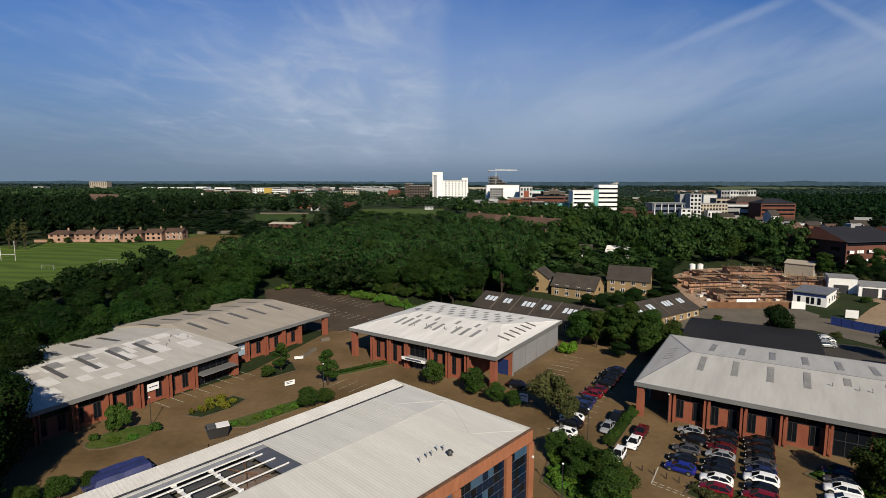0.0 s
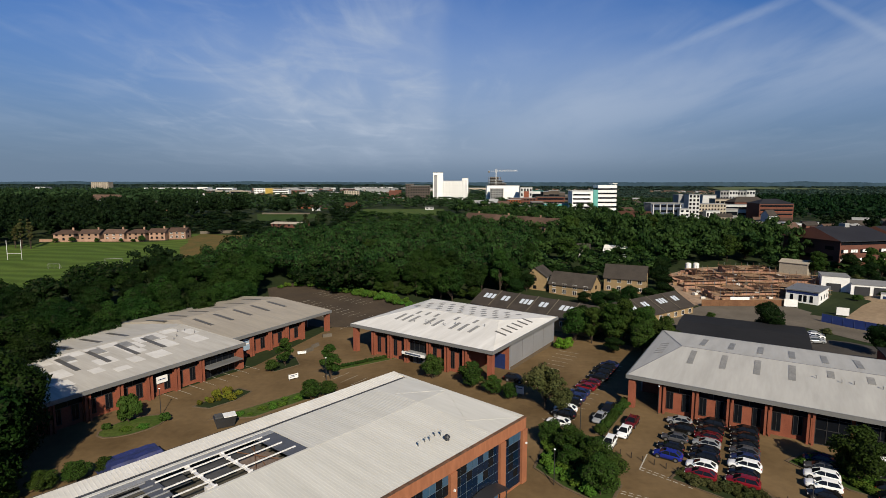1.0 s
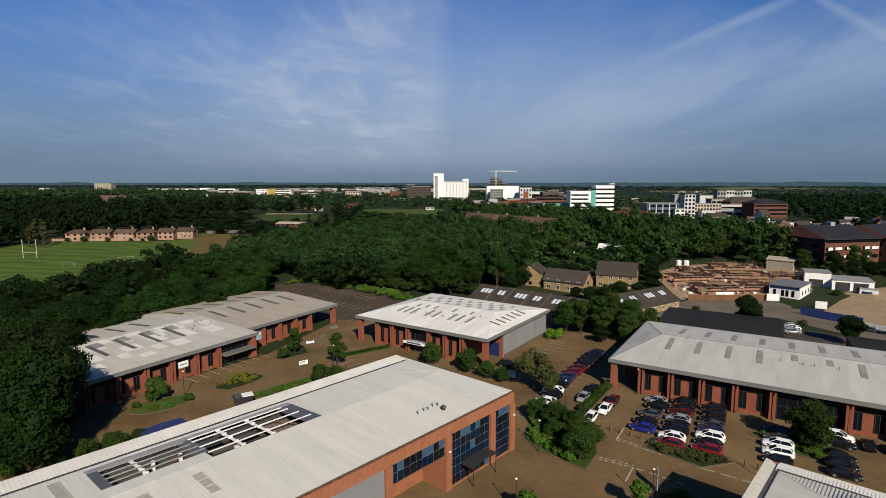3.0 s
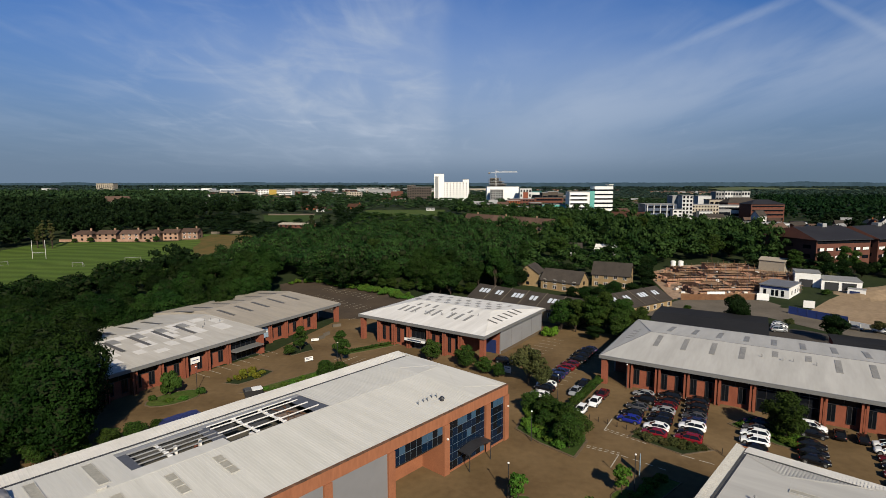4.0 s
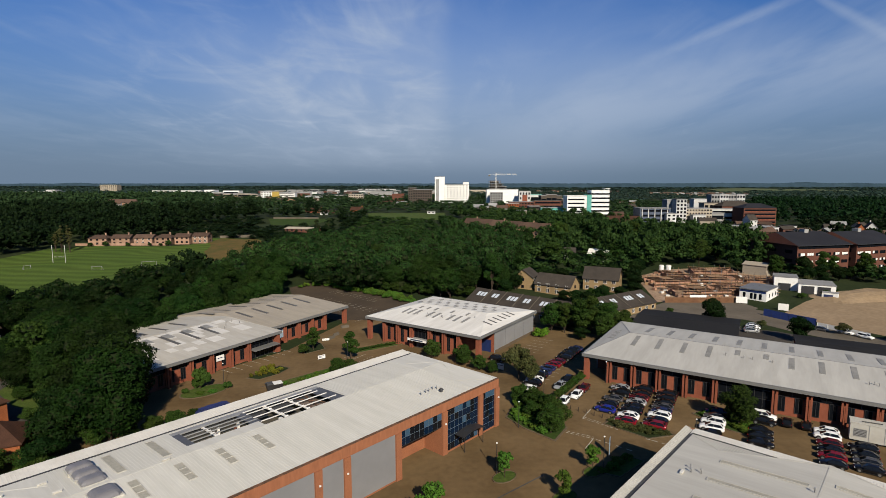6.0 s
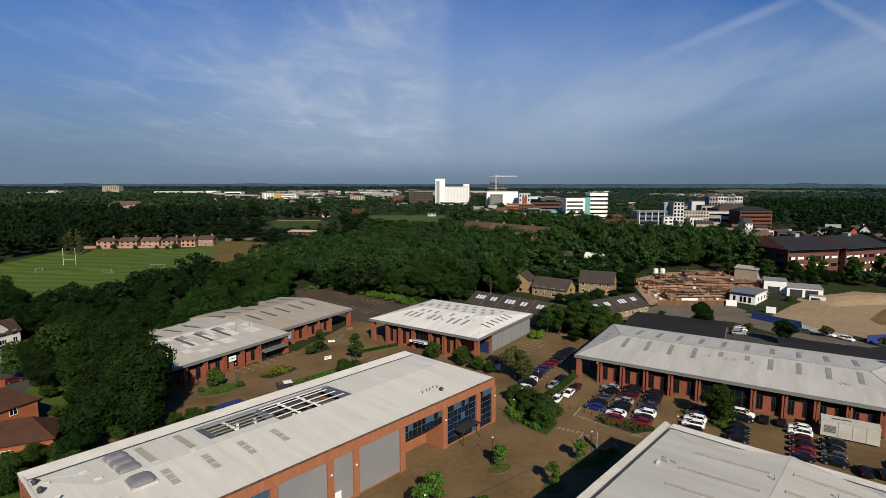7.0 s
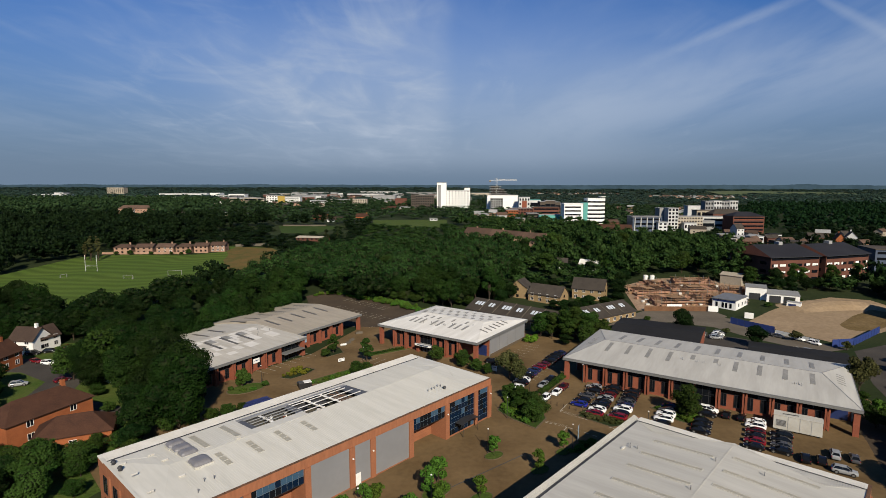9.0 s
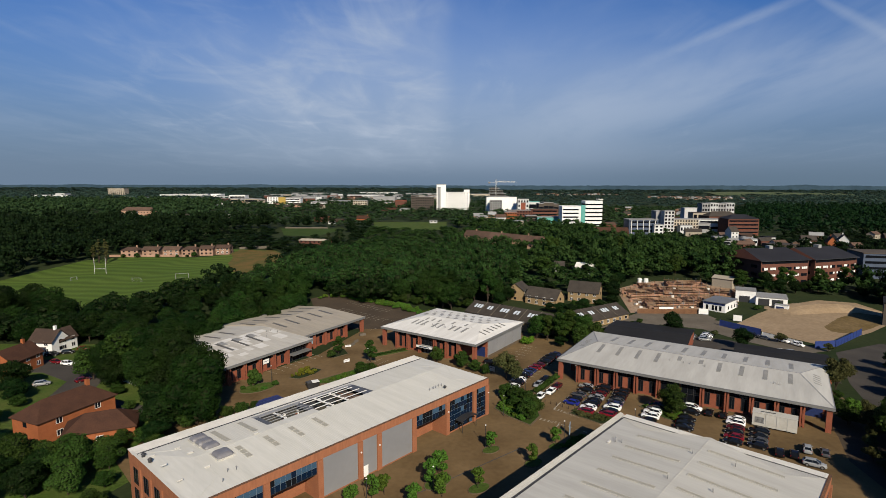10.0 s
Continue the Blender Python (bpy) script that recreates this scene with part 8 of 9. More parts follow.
for x, y, a, w in ((93.0, 162.6, 0, 6.0), (107.4, 160.0, -20, 3.6), (116.4, 150.4, -30, 3.0)):
    ob = thing("site_banner", pose(x, y, land(x, y), 0, 0, a), "white site gate panel with unreadable print", "panel")
    part("panel", Shape().box(-w / 2, -0.05, 0.3, w / 2, 0.05, 2.6), WHITE_PAINT, ob)
    part("post", Shape().box(-w / 2 - 0.08, -0.06, 0, -w / 2, 0.06, 2.7), STEEL, ob)
    part("post", Shape().box(w / 2, -0.06, 0, w / 2 + 0.08, 0.06, 2.7), STEEL, ob)

# half-built brick walls with scaffolds
rs = random.Random(9)
for bx, by, L, D, turn in ((88, 170, 22, 10, 4), (86, 186, 16, 9, 8), (108, 176, 20, 10, -12), (104, 192, 22, 10, -6), (126, 190, 14, 9, -18), (112, 208, 18, 9, -10), (98, 204, 9, 8, 0)):
    ob = thing("unfinished_house", pose(bx, by, land(bx, by), 0, 0, turn), "half-built brick house with timber scaffold on a building site", "building site", "half-built houses")
    h = rs.uniform(2.0, 2.9)
    for x0, y0, x1, y1 in ((0, 0, L, 0.3), (0, D - 0.3, L, D), (0, 0.3, 0.3, D - 0.3), (L - 0.3, 0.3, L, D - 0.3), (L * 0.33, 0.3, L * 0.33 + 0.2, D - 0.3), (L * 0.66, 0.3, L * 0.66 + 0.2, D - 0.3)):
        along = x1 - x0 > y1 - y0
        n = max(2, int(max(x1 - x0, y1 - y0) / 2.0))
        for k in range(n):
            hh = h * rs.uniform(0.72, 1.0)
            if rs.random() < 0.16:
                hh *= 0.4
            if along:
                s = Shape().box(x0 + (x1 - x0) * k / n, y0, 0, x0 + (x1 - x0) * (k + 1) / n, y1, hh)
            else:
                s = Shape().box(x0, y0 + (y1 - y0) * k / n, 0, x1, y0 + (y1 - y0) * (k + 1) / n, hh)
            part("wall", s, NEW_BRICK, ob)
    for y in (-1.0, D + 0.2):
        for k in range(int(L / 2.2) + 1):
            part("scaffold_pole", Shape().rod((k * 2.2, y, 0), (k * 2.2, y, h + 1.4), 0.07, 5), STEEL if k % 2 else RUST, ob)
        for z in (1.3, h + 0.1):
            for q in range(3):
                part("scaffold_board", Shape().box(-0.4, y + 0.27 * q - 0.1, z, L + 0.4, y + 0.27 * q + 0.13, z + 0.06), TIMBER, ob)
    joists = Shape()
    for k in range(int(L / 0.6)):
        if (k // 5) % 3 < 2:
            joists.box(0.1 + k * 0.6, 0.1, h, 0.16 + k * 0.6, D - 0.1, h + 0.2)
    tagged(part("joist_layer", joists, TIMBER, ob), "open timber floor of thin joists", "", "", "stuff")
    part("deck", Shape().box(L * 0.36, D * 0.25, h + 0.2, L * 0.62, D * 0.8, h + 0.24), TIMBER, ob)
    for k in range(4):
        x, y = rs.uniform(0.6, L - 2), rs.uniform(0.6, D - 1.6)
        part("brick_stack", Shape().box(x, y, 0, x + rs.uniform(0.8, 1.4), y + rs.uniform(0.7, 1.1), rs.uniform(0.6, 1.2)), NEW_BRICK if k % 2 else TIMBER, ob)
for k in range(110):
    x, y = rs.uniform(84, 134), rs.uniform(166, 214)
    if in_ring(x, y, [(80, 164), (86, 203), (105, 220), (130, 225), (144, 206), (126, 178), (107, 166)]):
        ob = thing("material_pallet", pose(x, y, land(x, y) + 0.08, 0, 0, rs.uniform(0, 180)), "pallet of building materials on the site", "pallet", "pallets on the site")
        part("pallet", Shape().box(-0.7, -0.6, 0, 0.7, 0.6, 0.14), TIMBER, ob)
        part("load", Shape().box(-0.65, -0.55, 0.14, 0.65, 0.55, rs.uniform(0.6, 1.3)), rs.choice([NEW_BRICK, TIMBER, COPING, CONCRETE, PINK_BRICK]), ob)


# ---------------------------------------------------------------- large office on the east side
def office(at, L, D, eave, ridge, floors, cols, label):
    ob = thing("office_building", at, label, "building")
    part("wall", Shape().box(0, 0, -3, L, D, eave), OFFICE_BRICK, ob, "dull red brick wall")
    o, mid = 0.8, D / 2
    part("roof", Shape().sheet([(-o, -o, eave), (L + o, -o, eave), (L - 1, mid, ridge), (1, mid, ridge)], 0.3), DARK_ROOF_BLUE, ob)
    part("roof", Shape().sheet([(L + o, D + o, eave), (-o, D + o, eave), (1, mid, ridge), (L - 1, mid, ridge)], 0.3), DARK_ROOF_BLUE, ob)
    part("roof", Shape().sheet([(-o, D + o, eave), (-o, -o, eave), (1, mid, ridge)], 0.3), OFFICE_BRICK, ob)
    part("roof", Shape().sheet([(L + o, -o, eave), (L + o, D + o, eave), (L - 1, mid, ridge)], 0.3), OFFICE_BRICK, ob)
    part("gutter", Shape().box(-o, -o - 0.1, eave - 0.3, L + o, -o, eave), DARK_METAL, ob)
    part("clerestory", Shape().box(0.4, -0.10, eave - 1.7, L - 0.4, 0.0, eave - 0.35), GLASS, ob, "dark window strip under the eaves")
    part("roof_plant", Shape().box(L * 0.55, mid - 1.5, ridge - 0.6, L * 0.55 + 2.4, mid + 1.5, ridge + 1.2), GREY_WALL, ob, "grey plant box on the ridge")
    for f in range(floors):
        z = 0.9 + f * (eave - 2.4) / floors
        for i in range(cols):
            x = L * (i + 0.5) / cols
            win = part("window", Shape().box(x - L / cols * 0.36, -0.06, z, x + L / cols * 0.36, 0.02, z + 1.5), GLASS, ob)
            for k in range(3):
                if rs.random() < 0.62:
                    xa = x - L / cols * 0.36 + k * L / cols * 0.24
                    part("blind", Shape().box(xa + 0.05, -0.09, z + 0.1 + 0.5 * rs.random(), xa + L / cols * 0.23, -0.061, z + 1.45), WHITE_PAINT, win, "white window blind")
    for f in range(floors):
        z = 0.9 + f * (eave - 0.8) / floors
        for i in range(3):
            y = D * (i + 0.5) / 3
            part("window", Shape().box(-0.06, y - 2.0, z, 0.02, y + 2.0, z + 1.5), GLASS, ob)
    return ob


office(pose(163.5, 217.6, 2.0, 0, 0, 13), 29.5, 28.0, 13.2, 18.2, 3, 6, "three-storey red brick office with a dark hipped roof and white blinds")
office(pose(195.5, 224.0, 2.0, 0, 0, 20), 32.0, 26.0, 13.2, 18.0, 3, 6, "red brick office wing with a dark hipped roof")


# ---------------------------------------------------------------- the town beyond the woods
def block(x, y, L, D, top, label, wall, turn=0.0, rows=0, cols=0, bands=0, roof=None, name="town_building", base=None, win=(0.55, 0.5), group=""):
    """A flat-roofed town building; front face along x at its south side. rows, cols: single windows; bands: window strips."""
    z0 = (land(x, y) if base is None else base) - 6
    ob = thing(name, pose(x, y, 0, 0, 0, turn), label, "building", group)
    part("wall", Shape().box(0, 0, z0, L, D, top), wall, ob)
    part("roof", Shape().box(-0.3, -0.3, top, L + 0.3, D + 0.3, top + 0.5), roof or GREY_WALL, ob)
    zb = z0 + 7
    h = (top - zb) / max(rows, bands, 1)
    if rows and cols:
        w, hh = L / cols * win[0], h * win[1]
        pane = Shape().box(-w / 2, -0.12, 0, w / 2, 0.02, hh).mesh("window", GLASS)
        for r in range(rows):
            for c in range(cols):
                o = part("window", pane, GLASS, ob)
                o.location = (L * (c + 0.5) / cols, 0, zb + h * r + h * 0.25)
    for r in range(bands):
        part("window_band", Shape().box(L * 0.04, -0.12, zb + h * (r + 0.30), L * 0.96, 0.02, zb + h * (r + 0.72)), GLASS, ob)
    return ob


block(-9.0, 805, 44, 16, 42.0, "tall white hotel tower with rows of small windows", WHITE_PAINT, 0, 9, 9, win=(0.42, 0.42), name="hotel_tower", base=16)
block(-16.5, 803, 15, 18, 54.2, "tall white stair tower of the hotel", WHITE_PAINT, 0, 0, 0, name="stair_tower", base=16)
block(-14.6, 801.5, 4.5, 1.6, 50.0, "grey recessed strip of the stair tower", GREY_WALL, name="stair_strip", base=16)
block(27.0, 806, 9, 10, 46.0, "white lift room above the hotel roof", WHITE_PAINT, name="lift_room", base=30)
block(-57.0, 801, 12, 18, 37.2, "dark brown concrete office tower", DARK_WALL, 0, 6, 4, name="office_tower")
block(-50.0, 799, 29, 18, 34.6, "dark brown concrete office block with a window grid", DARK_WALL, 0, 5, 8, name="office_block")
block(60.0, 760, 46, 18, 35.4, "long bright white building with one window strip", WHITE_PAINT, 0, 0, 0, 0)
block(64.0, 745, 18, 8, 31.0, "grey flats before the white building", GREY_WALL, 0, 5, 5, win=(0.6, 0.5))
block(104.0, 735, 16, 14, 33.0, "white building with a red-brown entrance", TOWN_WHITE, 0, 3, 4)
block(108.5, 734.4, 7, 0.5, 28.0, "red-brown entrance front of a white building", BRICK, name="entrance_front")
block(130.0, 800, 17, 20, 27.0, "pale building with a teal roof in the town", TOWN_WHITE, 0, 0, 0, 1, roof=TEAL)
for k in range(5):
    block(129.0 + k * 7, 700, 7.0, 22, 29.3 - 0.9 * (k - 1.4) ** 2, "dark stepped hall of the town with a curved roof line", DARK_WALL, 0, 0, 0, 1, name="town_hall", roof=GREY_WALL)
block(79.0, 640, 30, 14, 21.0, "low red-brown brick building in the town", OFFICE_BRICK, 0, 2, 8)
block(110.0, 642, 34, 14, 22.4, "low dark building with red panels in the town", OFFICE_BRICK, 0, 0, 0, 2, roof=DARK_WALL)
block(101.0, 540, 27, 14, 18.2, "low teal panelled building in the town", TEAL, 0, 0, 0, 0)
block(89.0, 545, 12, 12, 19.6, "low dark glass building in the town", DARK_WALL, 0, 0, 0, 2)
block(71.0, 600, 15, 12, 20.6, "orange-brown brick building in the town", HOUSE_BRICK, 0, 2, 5)
block(68.0, 470, 8, 9, 18.6, "beige rendered house before the town", BEIGE_WALL, 8, 2, 2)
# half-built tower in bare concrete, stepping down, with a crane
frame_tower = thing("concrete_frame_tower", pose(74, 900, 0), "bare concrete frame of a half-built tower", "building")
for i, (w, top) in enumerate(((20, 49), (26, 44), (31, 39.5), (36, 35))):
    lo = (14, 35.2, 39.7, 44.2)[3 - i] if i < 3 else 14
    z = lo
    while z < top - 1:
        part("floor_slab", Shape().box(0, 0, z, w, 18, z + 0.5), GREY_WALL, frame_tower)
        for k in range(int(w / 4) + 1):
            part("column", Shape().box(min(k * 4.0, w - 0.7), 0.2, z + 0.5, min(k * 4.0, w - 0.7) + 0.6, 0.8, min(z + 3.2, top)), DARK_WALL, frame_tower)
        z += 3.2
    part("core", Shape().box(3, 4, lo, w - 3, 14, top), DARK_WALL, frame_tower)
crane = thing("tower_crane", pose(86, 900, 0), "pale lattice tower crane above the half-built tower", "crane")
mast = Shape()
for sx in (-0.9, 0.9):
    mast.beam((sx, 0, 14), (sx, 0, 62), 0.22, 0.22)
for k in range(24):
    mast.beam((-0.9 if k % 2 else 0.9, 0, 14 + 2 * k), (0.9 if k % 2 else -0.9, 0, 16 + 2 * k), 0.12, 0.12)
part("mast", mast, COPING, crane)
jib = Shape().beam((-13, 0, 58.6), (36, 0, 58.6), 0.35, 0.35).beam((-1, 0, 60.4), (34, 0, 60.2), 0.25, 0.25)
for k in range(18):
    jib.beam((k * 2.0 - 1, 0, 58.6), (k * 2.0, 0, 60.3), 0.18, 0.18).beam((k * 2.0, 0, 60.3), (k * 2.0 + 1, 0, 58.6), 0.18, 0.18)
part("jib", jib, COPING, crane)
part("counterweight", Shape().box(-13, -1, 56.2, -10, 1, 58.4), CONCRETE, crane)
part("tie", Shape().beam((0, 0, 63), (26, 0, 60.4), 0.15, 0.15).beam((0, 0, 63), (-12, 0, 58.8), 0.15, 0.15), STEEL, crane)
# white office with a green stair front and a round end
w = thing("white_office", pose(124, 520, 0), "white office with dark window bands and a green glass stair", "building")
part("wall", Shape().box(0, 0, 4, 20, 18, 31), WHITE_PAINT, w)
part("roof", Shape().box(-0.4, -0.4, 31, 20.4, 18.4, 31.6), WHITE_PAINT, w)
for r in range(5):
    part("window_band", Shape().box(0.8, -0.15, 11 + r * 4.0, 17.5, 0.0, 12.5 + r * 4.0), GLASS, w)
part("stair_front", Shape().box(20, -0.8, 6, 24.6, 14, 32.5), TEAL, w, "green glass stair front")
drum = [(24.6, 0.4), (38, -0.6), (42.4, 1.2), (44.4, 5.0), (44.4, 12), (40, 18), (24.6, 18)]
part("round_end", Shape().prism(drum, 4, 37), WHITE_PAINT, w, "white rounded end of the office")
inner = [(x * 1.0 if x < 25 else x + (0.16 if x > 40 else 0.05), y - 0.16 if y < 6 else y) for x, y in drum]
for r in range(6):
    part("window_band", Shape().prism(inner, 11 + r * 4.3, 12.6 + r * 4.3), GLASS, w)
part("roof_ring", Shape().prism([(x * 1.02 - 0.4, y) for x, y in drum[1:6]], 38.2, 39.0), COPING, w, "pale ring on the roof")
for x, y in drum[1:5]:
    part("ring_post", Shape().rod((x - 0.6, y + 0.4, 37), (x - 0.6, y + 0.4, 38.2), 0.2, 6), COPING, w)
# east side of the town
block(166, 430, 26, 16, 22.6, "dark blue glass office with white frames", SLATE_BLUE, 0, 0, 0, 3)
for k in range(5):
    block(167.5 + k * 5.4, 429.4, 0.7, 0.5, 22.0, "white upright frame of the blue office", TOWN_WHITE, name="frame_post", group="white frames of the blue office")
block(187, 425, 8, 12, 18.4, "white rendered end of the blue office", TOWN_WHITE, 0, 3, 2)
block(205, 470, 8, 12, 28.6, "grey lift tower beside the white flats", GREY_WALL, 0, 0, 0, 0)
block(209.5, 460, 9.5, 12, 29.2, "white tower of flats with dark window columns", TOWN_WHITE, 0, 6, 3, win=(0.6, 0.62))
block(223, 470, 24, 13, 20.6, "beige flats with many small windows", BEIGE_WALL, 0, 4, 9)
block(226, 462, 12, 6, 15.0, "low pale block before the beige flats", TOWN_WHITE, 3, 1, 4)
block(307, 640, 16, 12, 24.6, "white flat-roofed building in the town", TOWN_WHITE, 0, 0, 0, 0)
block(282, 560, 21, 13, 22.4, "buff building with a wide dark roof", BEIGE_WALL, 0, 2, 4, roof=DARK_WALL, win=(0.7, 0.5))
for k, w in enumerate((GREY_WALL, TOWN_WHITE, GREY_WALL, TOWN_WHITE)):
    block(348 + k * 10.8, 680 - (k % 2), 10.8, 14, 29.0 + 0.6 * (k % 2), "pale flats with balcony columns", w, 0, 4, 3, win=(0.62, 0.5), name="town_flats", group="pale flats in a row")
block(261, 500, 23, 13, 18.8, "white and grey offices stepping down", TOWN_WHITE, -4, 0, 0, 2)
block(252, 484, 14, 9, 15.6, "low grey roof before the white offices", GREY_WALL, 5, 0, 0, 1)
bo = house(pose(276, 470, 5.6, 0, 0, 0), 30, 20, 15.8, 19.6, OFFICE_BRICK, DARK_ROOF_BLUE, "four-storey red brick office with a low dark hipped roof", 0, 0, False, hip=9.0, detail=False, name="brick_office")
for k in range(4):
    part("window_band", Shape().box(0.8, -0.12, 1.6 + k * 3.7, 29.2, 0.02, 3.2 + k * 3.7), GLASS, bo)
    part("sill_band", Shape().box(0.4, -0.2, 1.2 + k * 3.7, 29.6, -0.01, 1.6 + k * 3.7), BRICK, bo)
house(pose(282, 522, 5.4, 0, 0, 4), 34, 16, 15.6, 20.4, OFFICE_BRICK, SLATE, "red brick office wing with a dark hipped roof", 3, 8, False, hip=7.0, detail=False, name="brick_office")
house(pose(243, 400, 5.6, 0, 0, 12), 7, 8, 9.5, 13.4, TOWN_WHITE, SLATE, "tall white gabled house before the brick office", 3, 2, False, detail=False)
for x, y, L, turn, wall in ((258, 410, 10, 8, GREY_WALL), (228, 398, 9, -6, BEIGE_WALL), (240, 374, 11, 4, TOWN_WHITE), (262, 388, 9, 2, BEIGE_WALL), (214, 366, 10, -10, GREY_WALL), (272, 398, 8, 6, TOWN_WHITE), (250, 392, 7, -8, BEIGE_WALL)):
    block(x, y, L, 9, land(x, y) + 3.6 + (L % 3) * 0.8, "low flat-roofed shop with a grey roof", wall, turn, 0, 0, 1, name="town_shop", group="low shops of the town", roof=GREY_WALL if L % 2 else DARK_ROOF)
block(238, 330, 18, 14, 10.8, "large shed with a dull grey roof behind the office", DARK_WALL, 6, 0, 0, 0, roof=SLATE)
house(pose(297, 350, 3.3, 0, 0, 70), 7, 6, 8.0, 12.0, HOUSE_BRICK, TILE, "narrow red brick house with a steep gable", 2, 2, True, detail=False)
house(pose(321, 370, 3.5, 0, 0, 64), 8, 7, 7.4, 11.4, TOWN_WHITE, SLATE, "white gabled house among gardens", 2, 2, True, detail=False)
block(233, 240, 24, 20, 16.4, "dark navy glass building beside the brick office", SLATE_BLUE, -14, 0, 0, 4, roof=DARK_WALL)
block(170, 146, 20, 14, 9.0, "dark brown flats with balconies beside the plot", DARK_WALL, -38, 3, 4, roof=DARK_ROOF, base=2, name="flats")
# west side of the town
block(-300 - 765, 1632, 52, 24, 41.0, "far pale slab block standing over the trees", BEIGE_WALL, 0, 7, 8, name="slab_block", win=(0.5, 0.4))
block(-1205, 1500, 104, 30, 22.6, "far long white warehouse over the trees", TOWN_WHITE, 4, 0, 0, 0, name="far_warehouse", group="far warehouses")
block(-1150, 1520, 26, 30, 27.0, "far white hall over the warehouse roof", TOWN_WHITE, 4, 0, 0, 0, name="far_warehouse", group="far warehouses")
block(-807, 1300, 43, 26, 21.6, "far pale warehouse over the trees", TOWN_WHITE, 0, 0, 0, 0, name="far_warehouse", group="far warehouses")
block(-805, 1450, 132, 34, 25.6, "far long white factory with grey bands", WHITE_PAINT, 3, 0, 0, 1, name="far_warehouse", group="far warehouses")
block(-700, 1440, 34, 20, 22.0, "far grey annex of the white factory", GREY_WALL, 3, 0, 0, 0, name="far_warehouse", group="far warehouses")
block(-662, 1450, 28, 30, 27.4, "far white square building", WHITE_PAINT, 0, 0, 0, 0, name="far_warehouse", group="far warehouses")
block(-630, 1420, 44, 30, 21.4, "far low pale warehouse", TOWN_WHITE, 5, 0, 0, 0, name="far_warehouse", group="far warehouses")
block(-549, 1300, 40, 26, 27.0, "far white office over the trees", WHITE_PAINT, 0, 0, 0, 1)
block(-370, 1050, 22, 16, 28.4, "white tall end block of an office", WHITE_PAINT, 0, 3, 4)
block(-332, 1000, 44, 18, 26.6, "white office with long dark window bands", WHITE_PAINT, 0, 0, 0, 3)
block(-331, 999, 14, 1.0, 29.2, "yellow sign band of the white office", YELLOW_LINE, name="sign_band")
block(-378, 1250, 62, 26, 24.2, "far grey warehouse behind the office", GREY_WALL, 2, 0, 0, 0)
block(-255, 950, 30, 16, 21.4, "white banded office before the town", TOWN_WHITE, -3, 0, 0, 2)
block(-256, 1100, 51, 20, 19.4, "low beige building in the town", BEIGE_WALL, 3, 0, 0, 1)
block(-167, 900, 25, 14, 25.6, "pink and buff flats in the town", BEIGE_WALL, 0, 3, 6)
block(-166, 1150, 50, 24, 27.0, "pale grey-green warehouse in the town", GREY_WALL, -2, 0, 0, 0)
block(-92, 900, 20, 14, 26.0, "dark red hall in the town", OFFICE_BRICK, 0, 0, 0, 0, roof=BRICK)
house(pose(-99, 760, 10.0, 0, 0, 10), 28, 20, 5.0, 9.0, BEIGE_WALL, TILE, "low clubhouse with a broad brown roof", 1, 5, False, hip=6.0, detail=False, name="clubhouse")
house(pose(-72, 757, 10.0, 0, 0, -6), 22, 14, 5.4, 8.4, YELLOW_BRICK, GREY_WALL, "buff hall with a sloping grey roof", 1, 4, False, detail=False, name="clubhouse")
house(pose(-412, 620, 13.0, 0, 0, -3), 40, 12, 8.4, 12.4, PINK_BRICK, RED_TILE, "long brick flats with a brown roof among trees", 2, 10, False, hip=4.0, detail=False, name="flats")
house(pose(-404, 617, 13.0, 0, 0, -3), 14, 3, 7.0, 9.4, TOWN_WHITE, RED_TILE, "white bay of the brick flats", 2, 4, False, detail=False, name="flats")
house(pose(-104, 560, 11.6, 0, 0, -8), 15, 10, 3.8, 7.0, HOUSE_BRICK, TILE, "red brick house beside the pitch", 1, 4, True, detail=False)
house(pose(-148, 540, 11.0, 0, 0, 2), 20, 10, 4.2, 6.8, BRICK, TILE, "red brick clubhouse beyond the pitch", 1, 5, True, detail=False, name="clubhouse")
house(pose(-130, 534, 11.4, 0, 0, -6), 15, 9, 3.0, 5.0, OFFICE_BRICK, TILE_DARK, "low brown brick hall beyond the pitch", 1, 4, False, detail=False, name="clubhouse")
block(-123, 500, 7, 5, 15.4, "small white pavilion beside the pitch", TOWN_WHITE, 0, 1, 2, name="pavilion")
for x, y, L, top in ((-900, 1700, 110, 24), (-400, 1500, 90, 23), (-300, 1560, 110, 25), (-600, 2000, 160, 26), (-350, 2100, 150, 27), (-150, 1900, 120, 26), (60, 1700, 120, 25), (-60, 1320, 60, 24), (-210, 1340, 70, 22)):
    block(x, y, L, 40, top - 3 + rs.uniform(-2, 2), "far long pale warehouse roof over trees", rs.choice([TOWN_WHITE, GREY_WALL, GREY_WALL, BEIGE_WALL]), rs.uniform(-14, 14), name="far_warehouse", group="far warehouses")
for k in range(46):
    x, y = rs.uniform(-560, 40), rs.uniform(1000, 1700)
    block(x, y, rs.uniform(10, 34), rs.uniform(10, 20), land(x, y) + rs.uniform(6, 11), "far pale town building over the trees", rs.choice([TOWN_WHITE, GREY_WALL, BEIGE_WALL, GREY_WALL, OFFICE_BRICK]), rs.uniform(-20, 20), 0, 0, rs.choice([0, 1, 2]), name="town_building", group="far town buildings")
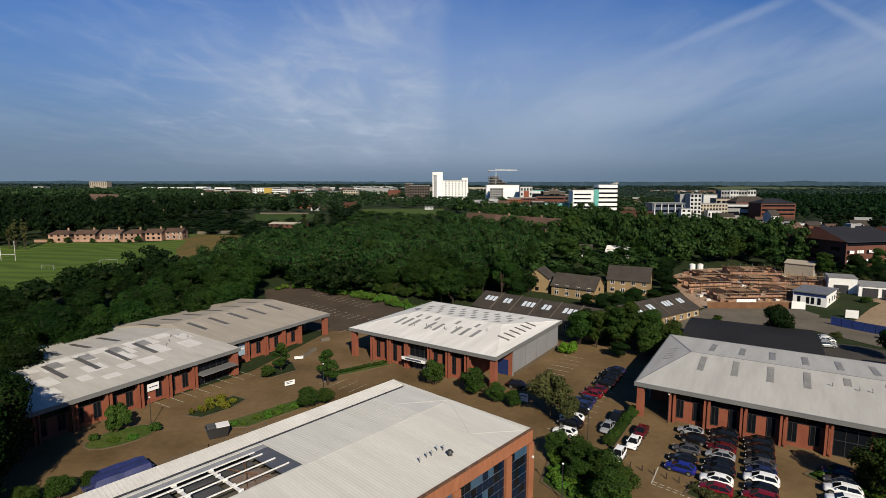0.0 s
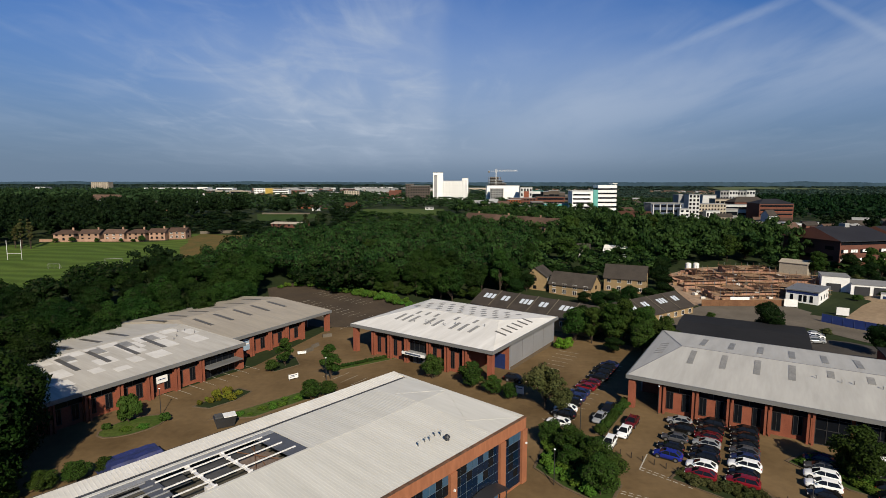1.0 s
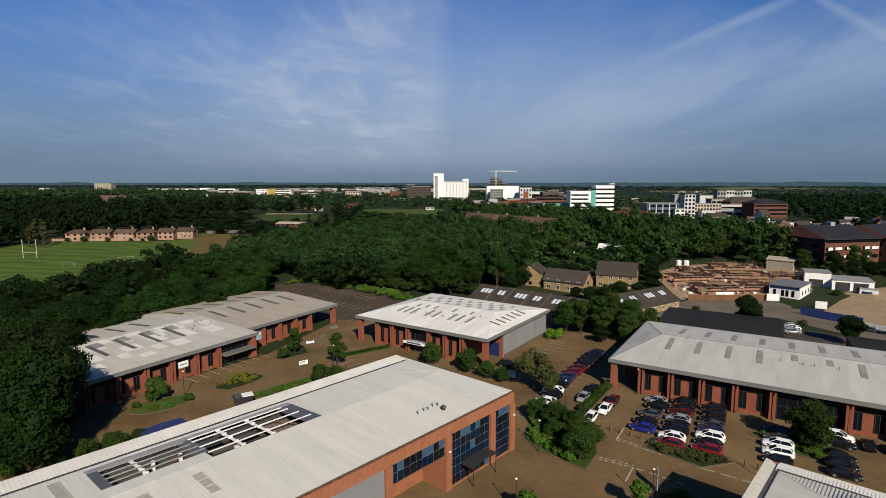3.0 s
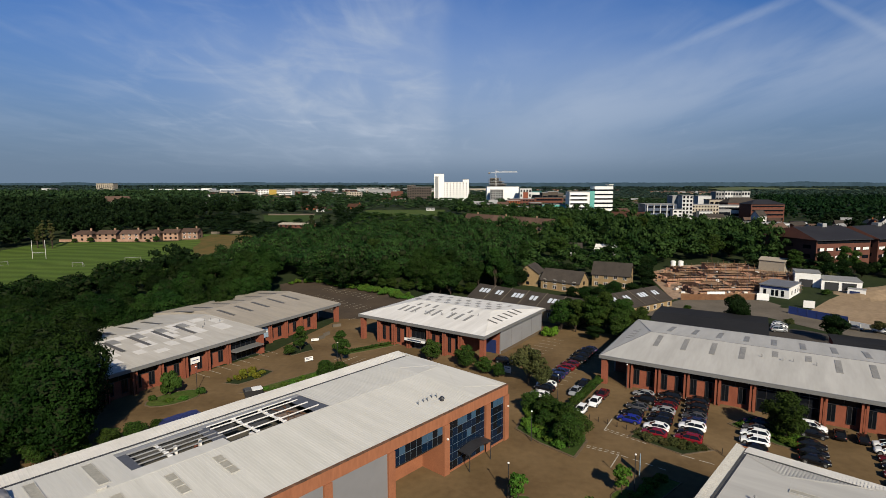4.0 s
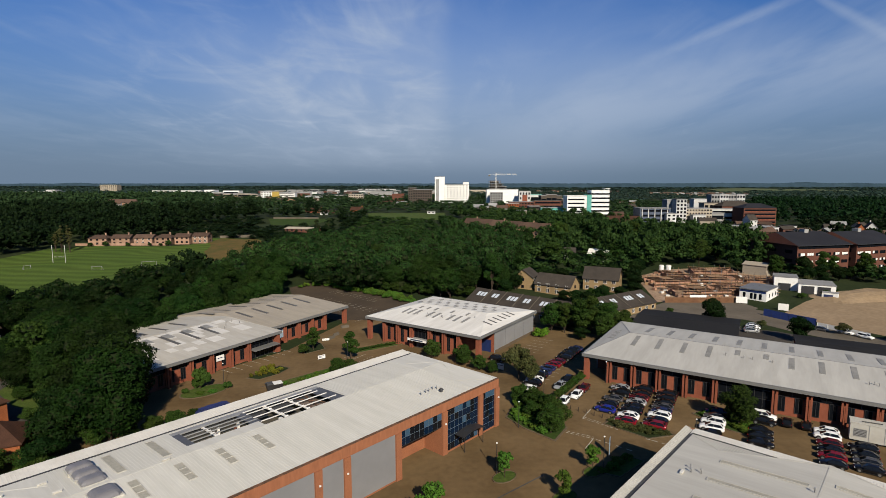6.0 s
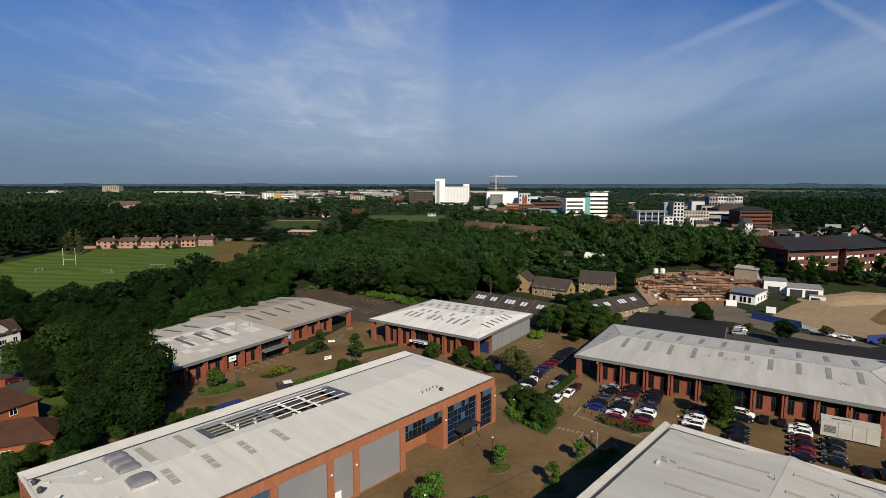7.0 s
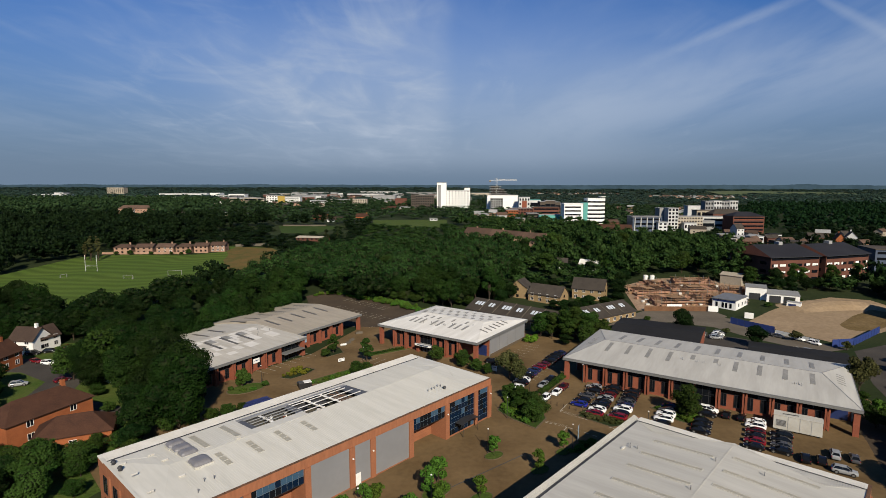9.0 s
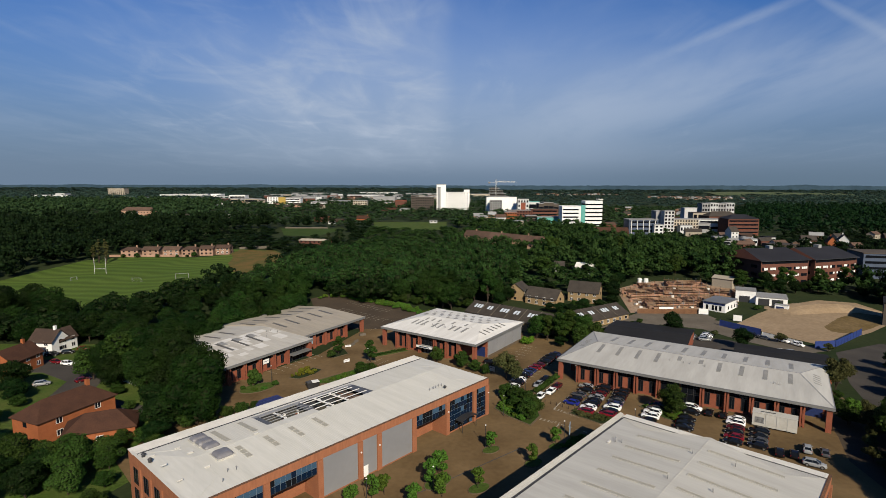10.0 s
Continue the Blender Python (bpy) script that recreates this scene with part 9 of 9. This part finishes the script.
# terraces and villas among the trees
house(pose(61.5, 241, land(63, 241) - 0.8, 0, 0, -12), 5.2, 6.5, 5.4, 7.6, TOWN_WHITE, SLATE, "white rendered house with a pale gable among trees", 2, 3, False, detail=False)
house(pose(73.4, 242, land(75, 242), 0, 0, -30), 10, 7, 4.0, 6.2, TOWN_WHITE, BRIGHT_ROOF, "small house with a white sloping roof among trees", 1, 3, False, detail=False)
for k, (x, y) in enumerate(((14, 358), (23, 351), (32, 344), (41, 337), (50, 330), (58, 324))):
    house(pose(x, y, land(x, y) + 0.8, 0, 0, -36), 11, 8.5, 5.2, 8.8, PINK_BRICK, RED_TILE, "brick terrace house with a brown roof among trees", 2, 2, k % 2 == 0, "terrace among the trees", detail=False)
house(pose(-107, 330, 6.4, 0, 0, -14), 21, 10, 7.6, 8.4, OFFICE_BRICK, BEIGE_WALL, "red-brown brick flats with a pale low roof", 3, 6, False, detail=False, name="flats")
house(pose(127, 400, 9.4, 0, 0, -6), 28, 12, 4.6, 8.6, OFFICE_BRICK, TILE, "long low house with a red-brown tiled roof among trees", 1, 6, False, detail=False)
block(-18, 515, 8, 6, 15.6, "small white pavilion on the meadow", TOWN_WHITE, 0, 1, 2, name="pavilion")
for i, (x, y, turn, mat) in enumerate(TOWN):
    white = rs.random()
    wall = PINK_BRICK if white < 0.45 else OFFICE_BRICK if white < 0.6 else BEIGE_WALL if white < 0.8 else TOWN_WHITE
    roof = (RED_TILE, SLATE, RED_TILE, GREY_WALL)[mat]
    house(pose(x, y, land(x, y) + 0.5, 0, 0, turn), rs.uniform(8, 14), rs.uniform(7, 9), rs.uniform(3.4, 4.6), rs.uniform(5.8, 7.2), wall, roof,
          "small distant house with a pitched roof among trees", 0 if y > 1500 else 1, 2, False, "distant houses", detail=False)

# distant ridges, so far that they do not shift, their haze painted in
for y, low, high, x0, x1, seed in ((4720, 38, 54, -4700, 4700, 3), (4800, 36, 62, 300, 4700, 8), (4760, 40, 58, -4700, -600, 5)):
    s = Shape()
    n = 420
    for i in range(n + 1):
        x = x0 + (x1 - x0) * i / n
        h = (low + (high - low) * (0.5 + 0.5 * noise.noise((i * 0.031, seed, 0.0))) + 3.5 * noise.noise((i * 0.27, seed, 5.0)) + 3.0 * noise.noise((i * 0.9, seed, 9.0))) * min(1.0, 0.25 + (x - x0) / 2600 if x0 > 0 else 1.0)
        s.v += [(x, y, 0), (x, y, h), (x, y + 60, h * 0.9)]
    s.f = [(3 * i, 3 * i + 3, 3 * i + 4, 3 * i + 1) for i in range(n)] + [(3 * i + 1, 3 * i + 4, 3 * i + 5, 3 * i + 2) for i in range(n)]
    structure("backdrop", s, RIDGE_HAZE, "far wooded ridge on the horizon, blue-grey haze painted in", "backdrop")
hill = Shape()
for i in range(25):
    u = i / 24
    x = 1150 + 640 * u
    top = 21.5 - 10.0 * max(0.0, u - 0.3) - 3.5 * max(0.0, 0.2 - u) / 0.2 + 0.5 * noise.noise((u * 6, 0, 4))
    for v in range(5):
        hill.v.append((x + 70 * v / 4, 2180 + 90 * v, 2.0 + (top - 2.0) * math.sin(math.pi / 2 * v / 4)))
hill.f = [(i * 5 + j, i * 5 + 5 + j, i * 5 + 6 + j, i * 5 + 1 + j) for i in range(24) for j in range(4)]
structure("far_field", hill, PALE_FIELD, "far pale green field on a low hill", "field")


# ---------------------------------------------------------------- playing field
def goal(x, y, turn, w, h, d, label):
    ob = thing("football_goal", pose(x, y, land(x, y) + 0.1, 0, 0, turn), label, "goal", "football goals")
    for s in (-w / 2, w / 2):
        part("post", Shape().rod((s, 0, 0), (s, 0, h), 0.08, 8), GREY_WALL, ob)
        part("stay", Shape().rod((s, 0, h), (s, d, 0), 0.05, 6), GREY_WALL, ob)
    part("crossbar", Shape().rod((-w / 2, 0, h), (w / 2, 0, h), 0.08, 8), GREY_WALL, ob)
    part("back_bar", Shape().rod((-w / 2, d, 0.06), (w / 2, d, 0.06), 0.05, 6), GREY_WALL, ob)


goal(-142, 226, 22, 6.4, 2.6, 1.6, "large white football goal on the grass")
goal(-161.8, 217.5, 2, 4.6, 2.0, 1.6, "small white football goal on the grass")
goal(-196.5, 220, 60, 3.0, 1.8, 1.2, "small white football goal turned aside on the grass")
rug = thing("rugby_posts", pose(-192.9, 236.4, land(-193, 236)), "tall white rugby posts on the field", "goal")
for s in (-3.2, 3.2):
    part("post", Shape().rod((s, 0, 0), (s, 0, 9.0), 0.11, 8), TOWN_WHITE, rug)
part("crossbar", Shape().rod((-3.2, 0, 3.0), (3.2, 0, 3.0), 0.09, 8), TOWN_WHITE, rug)
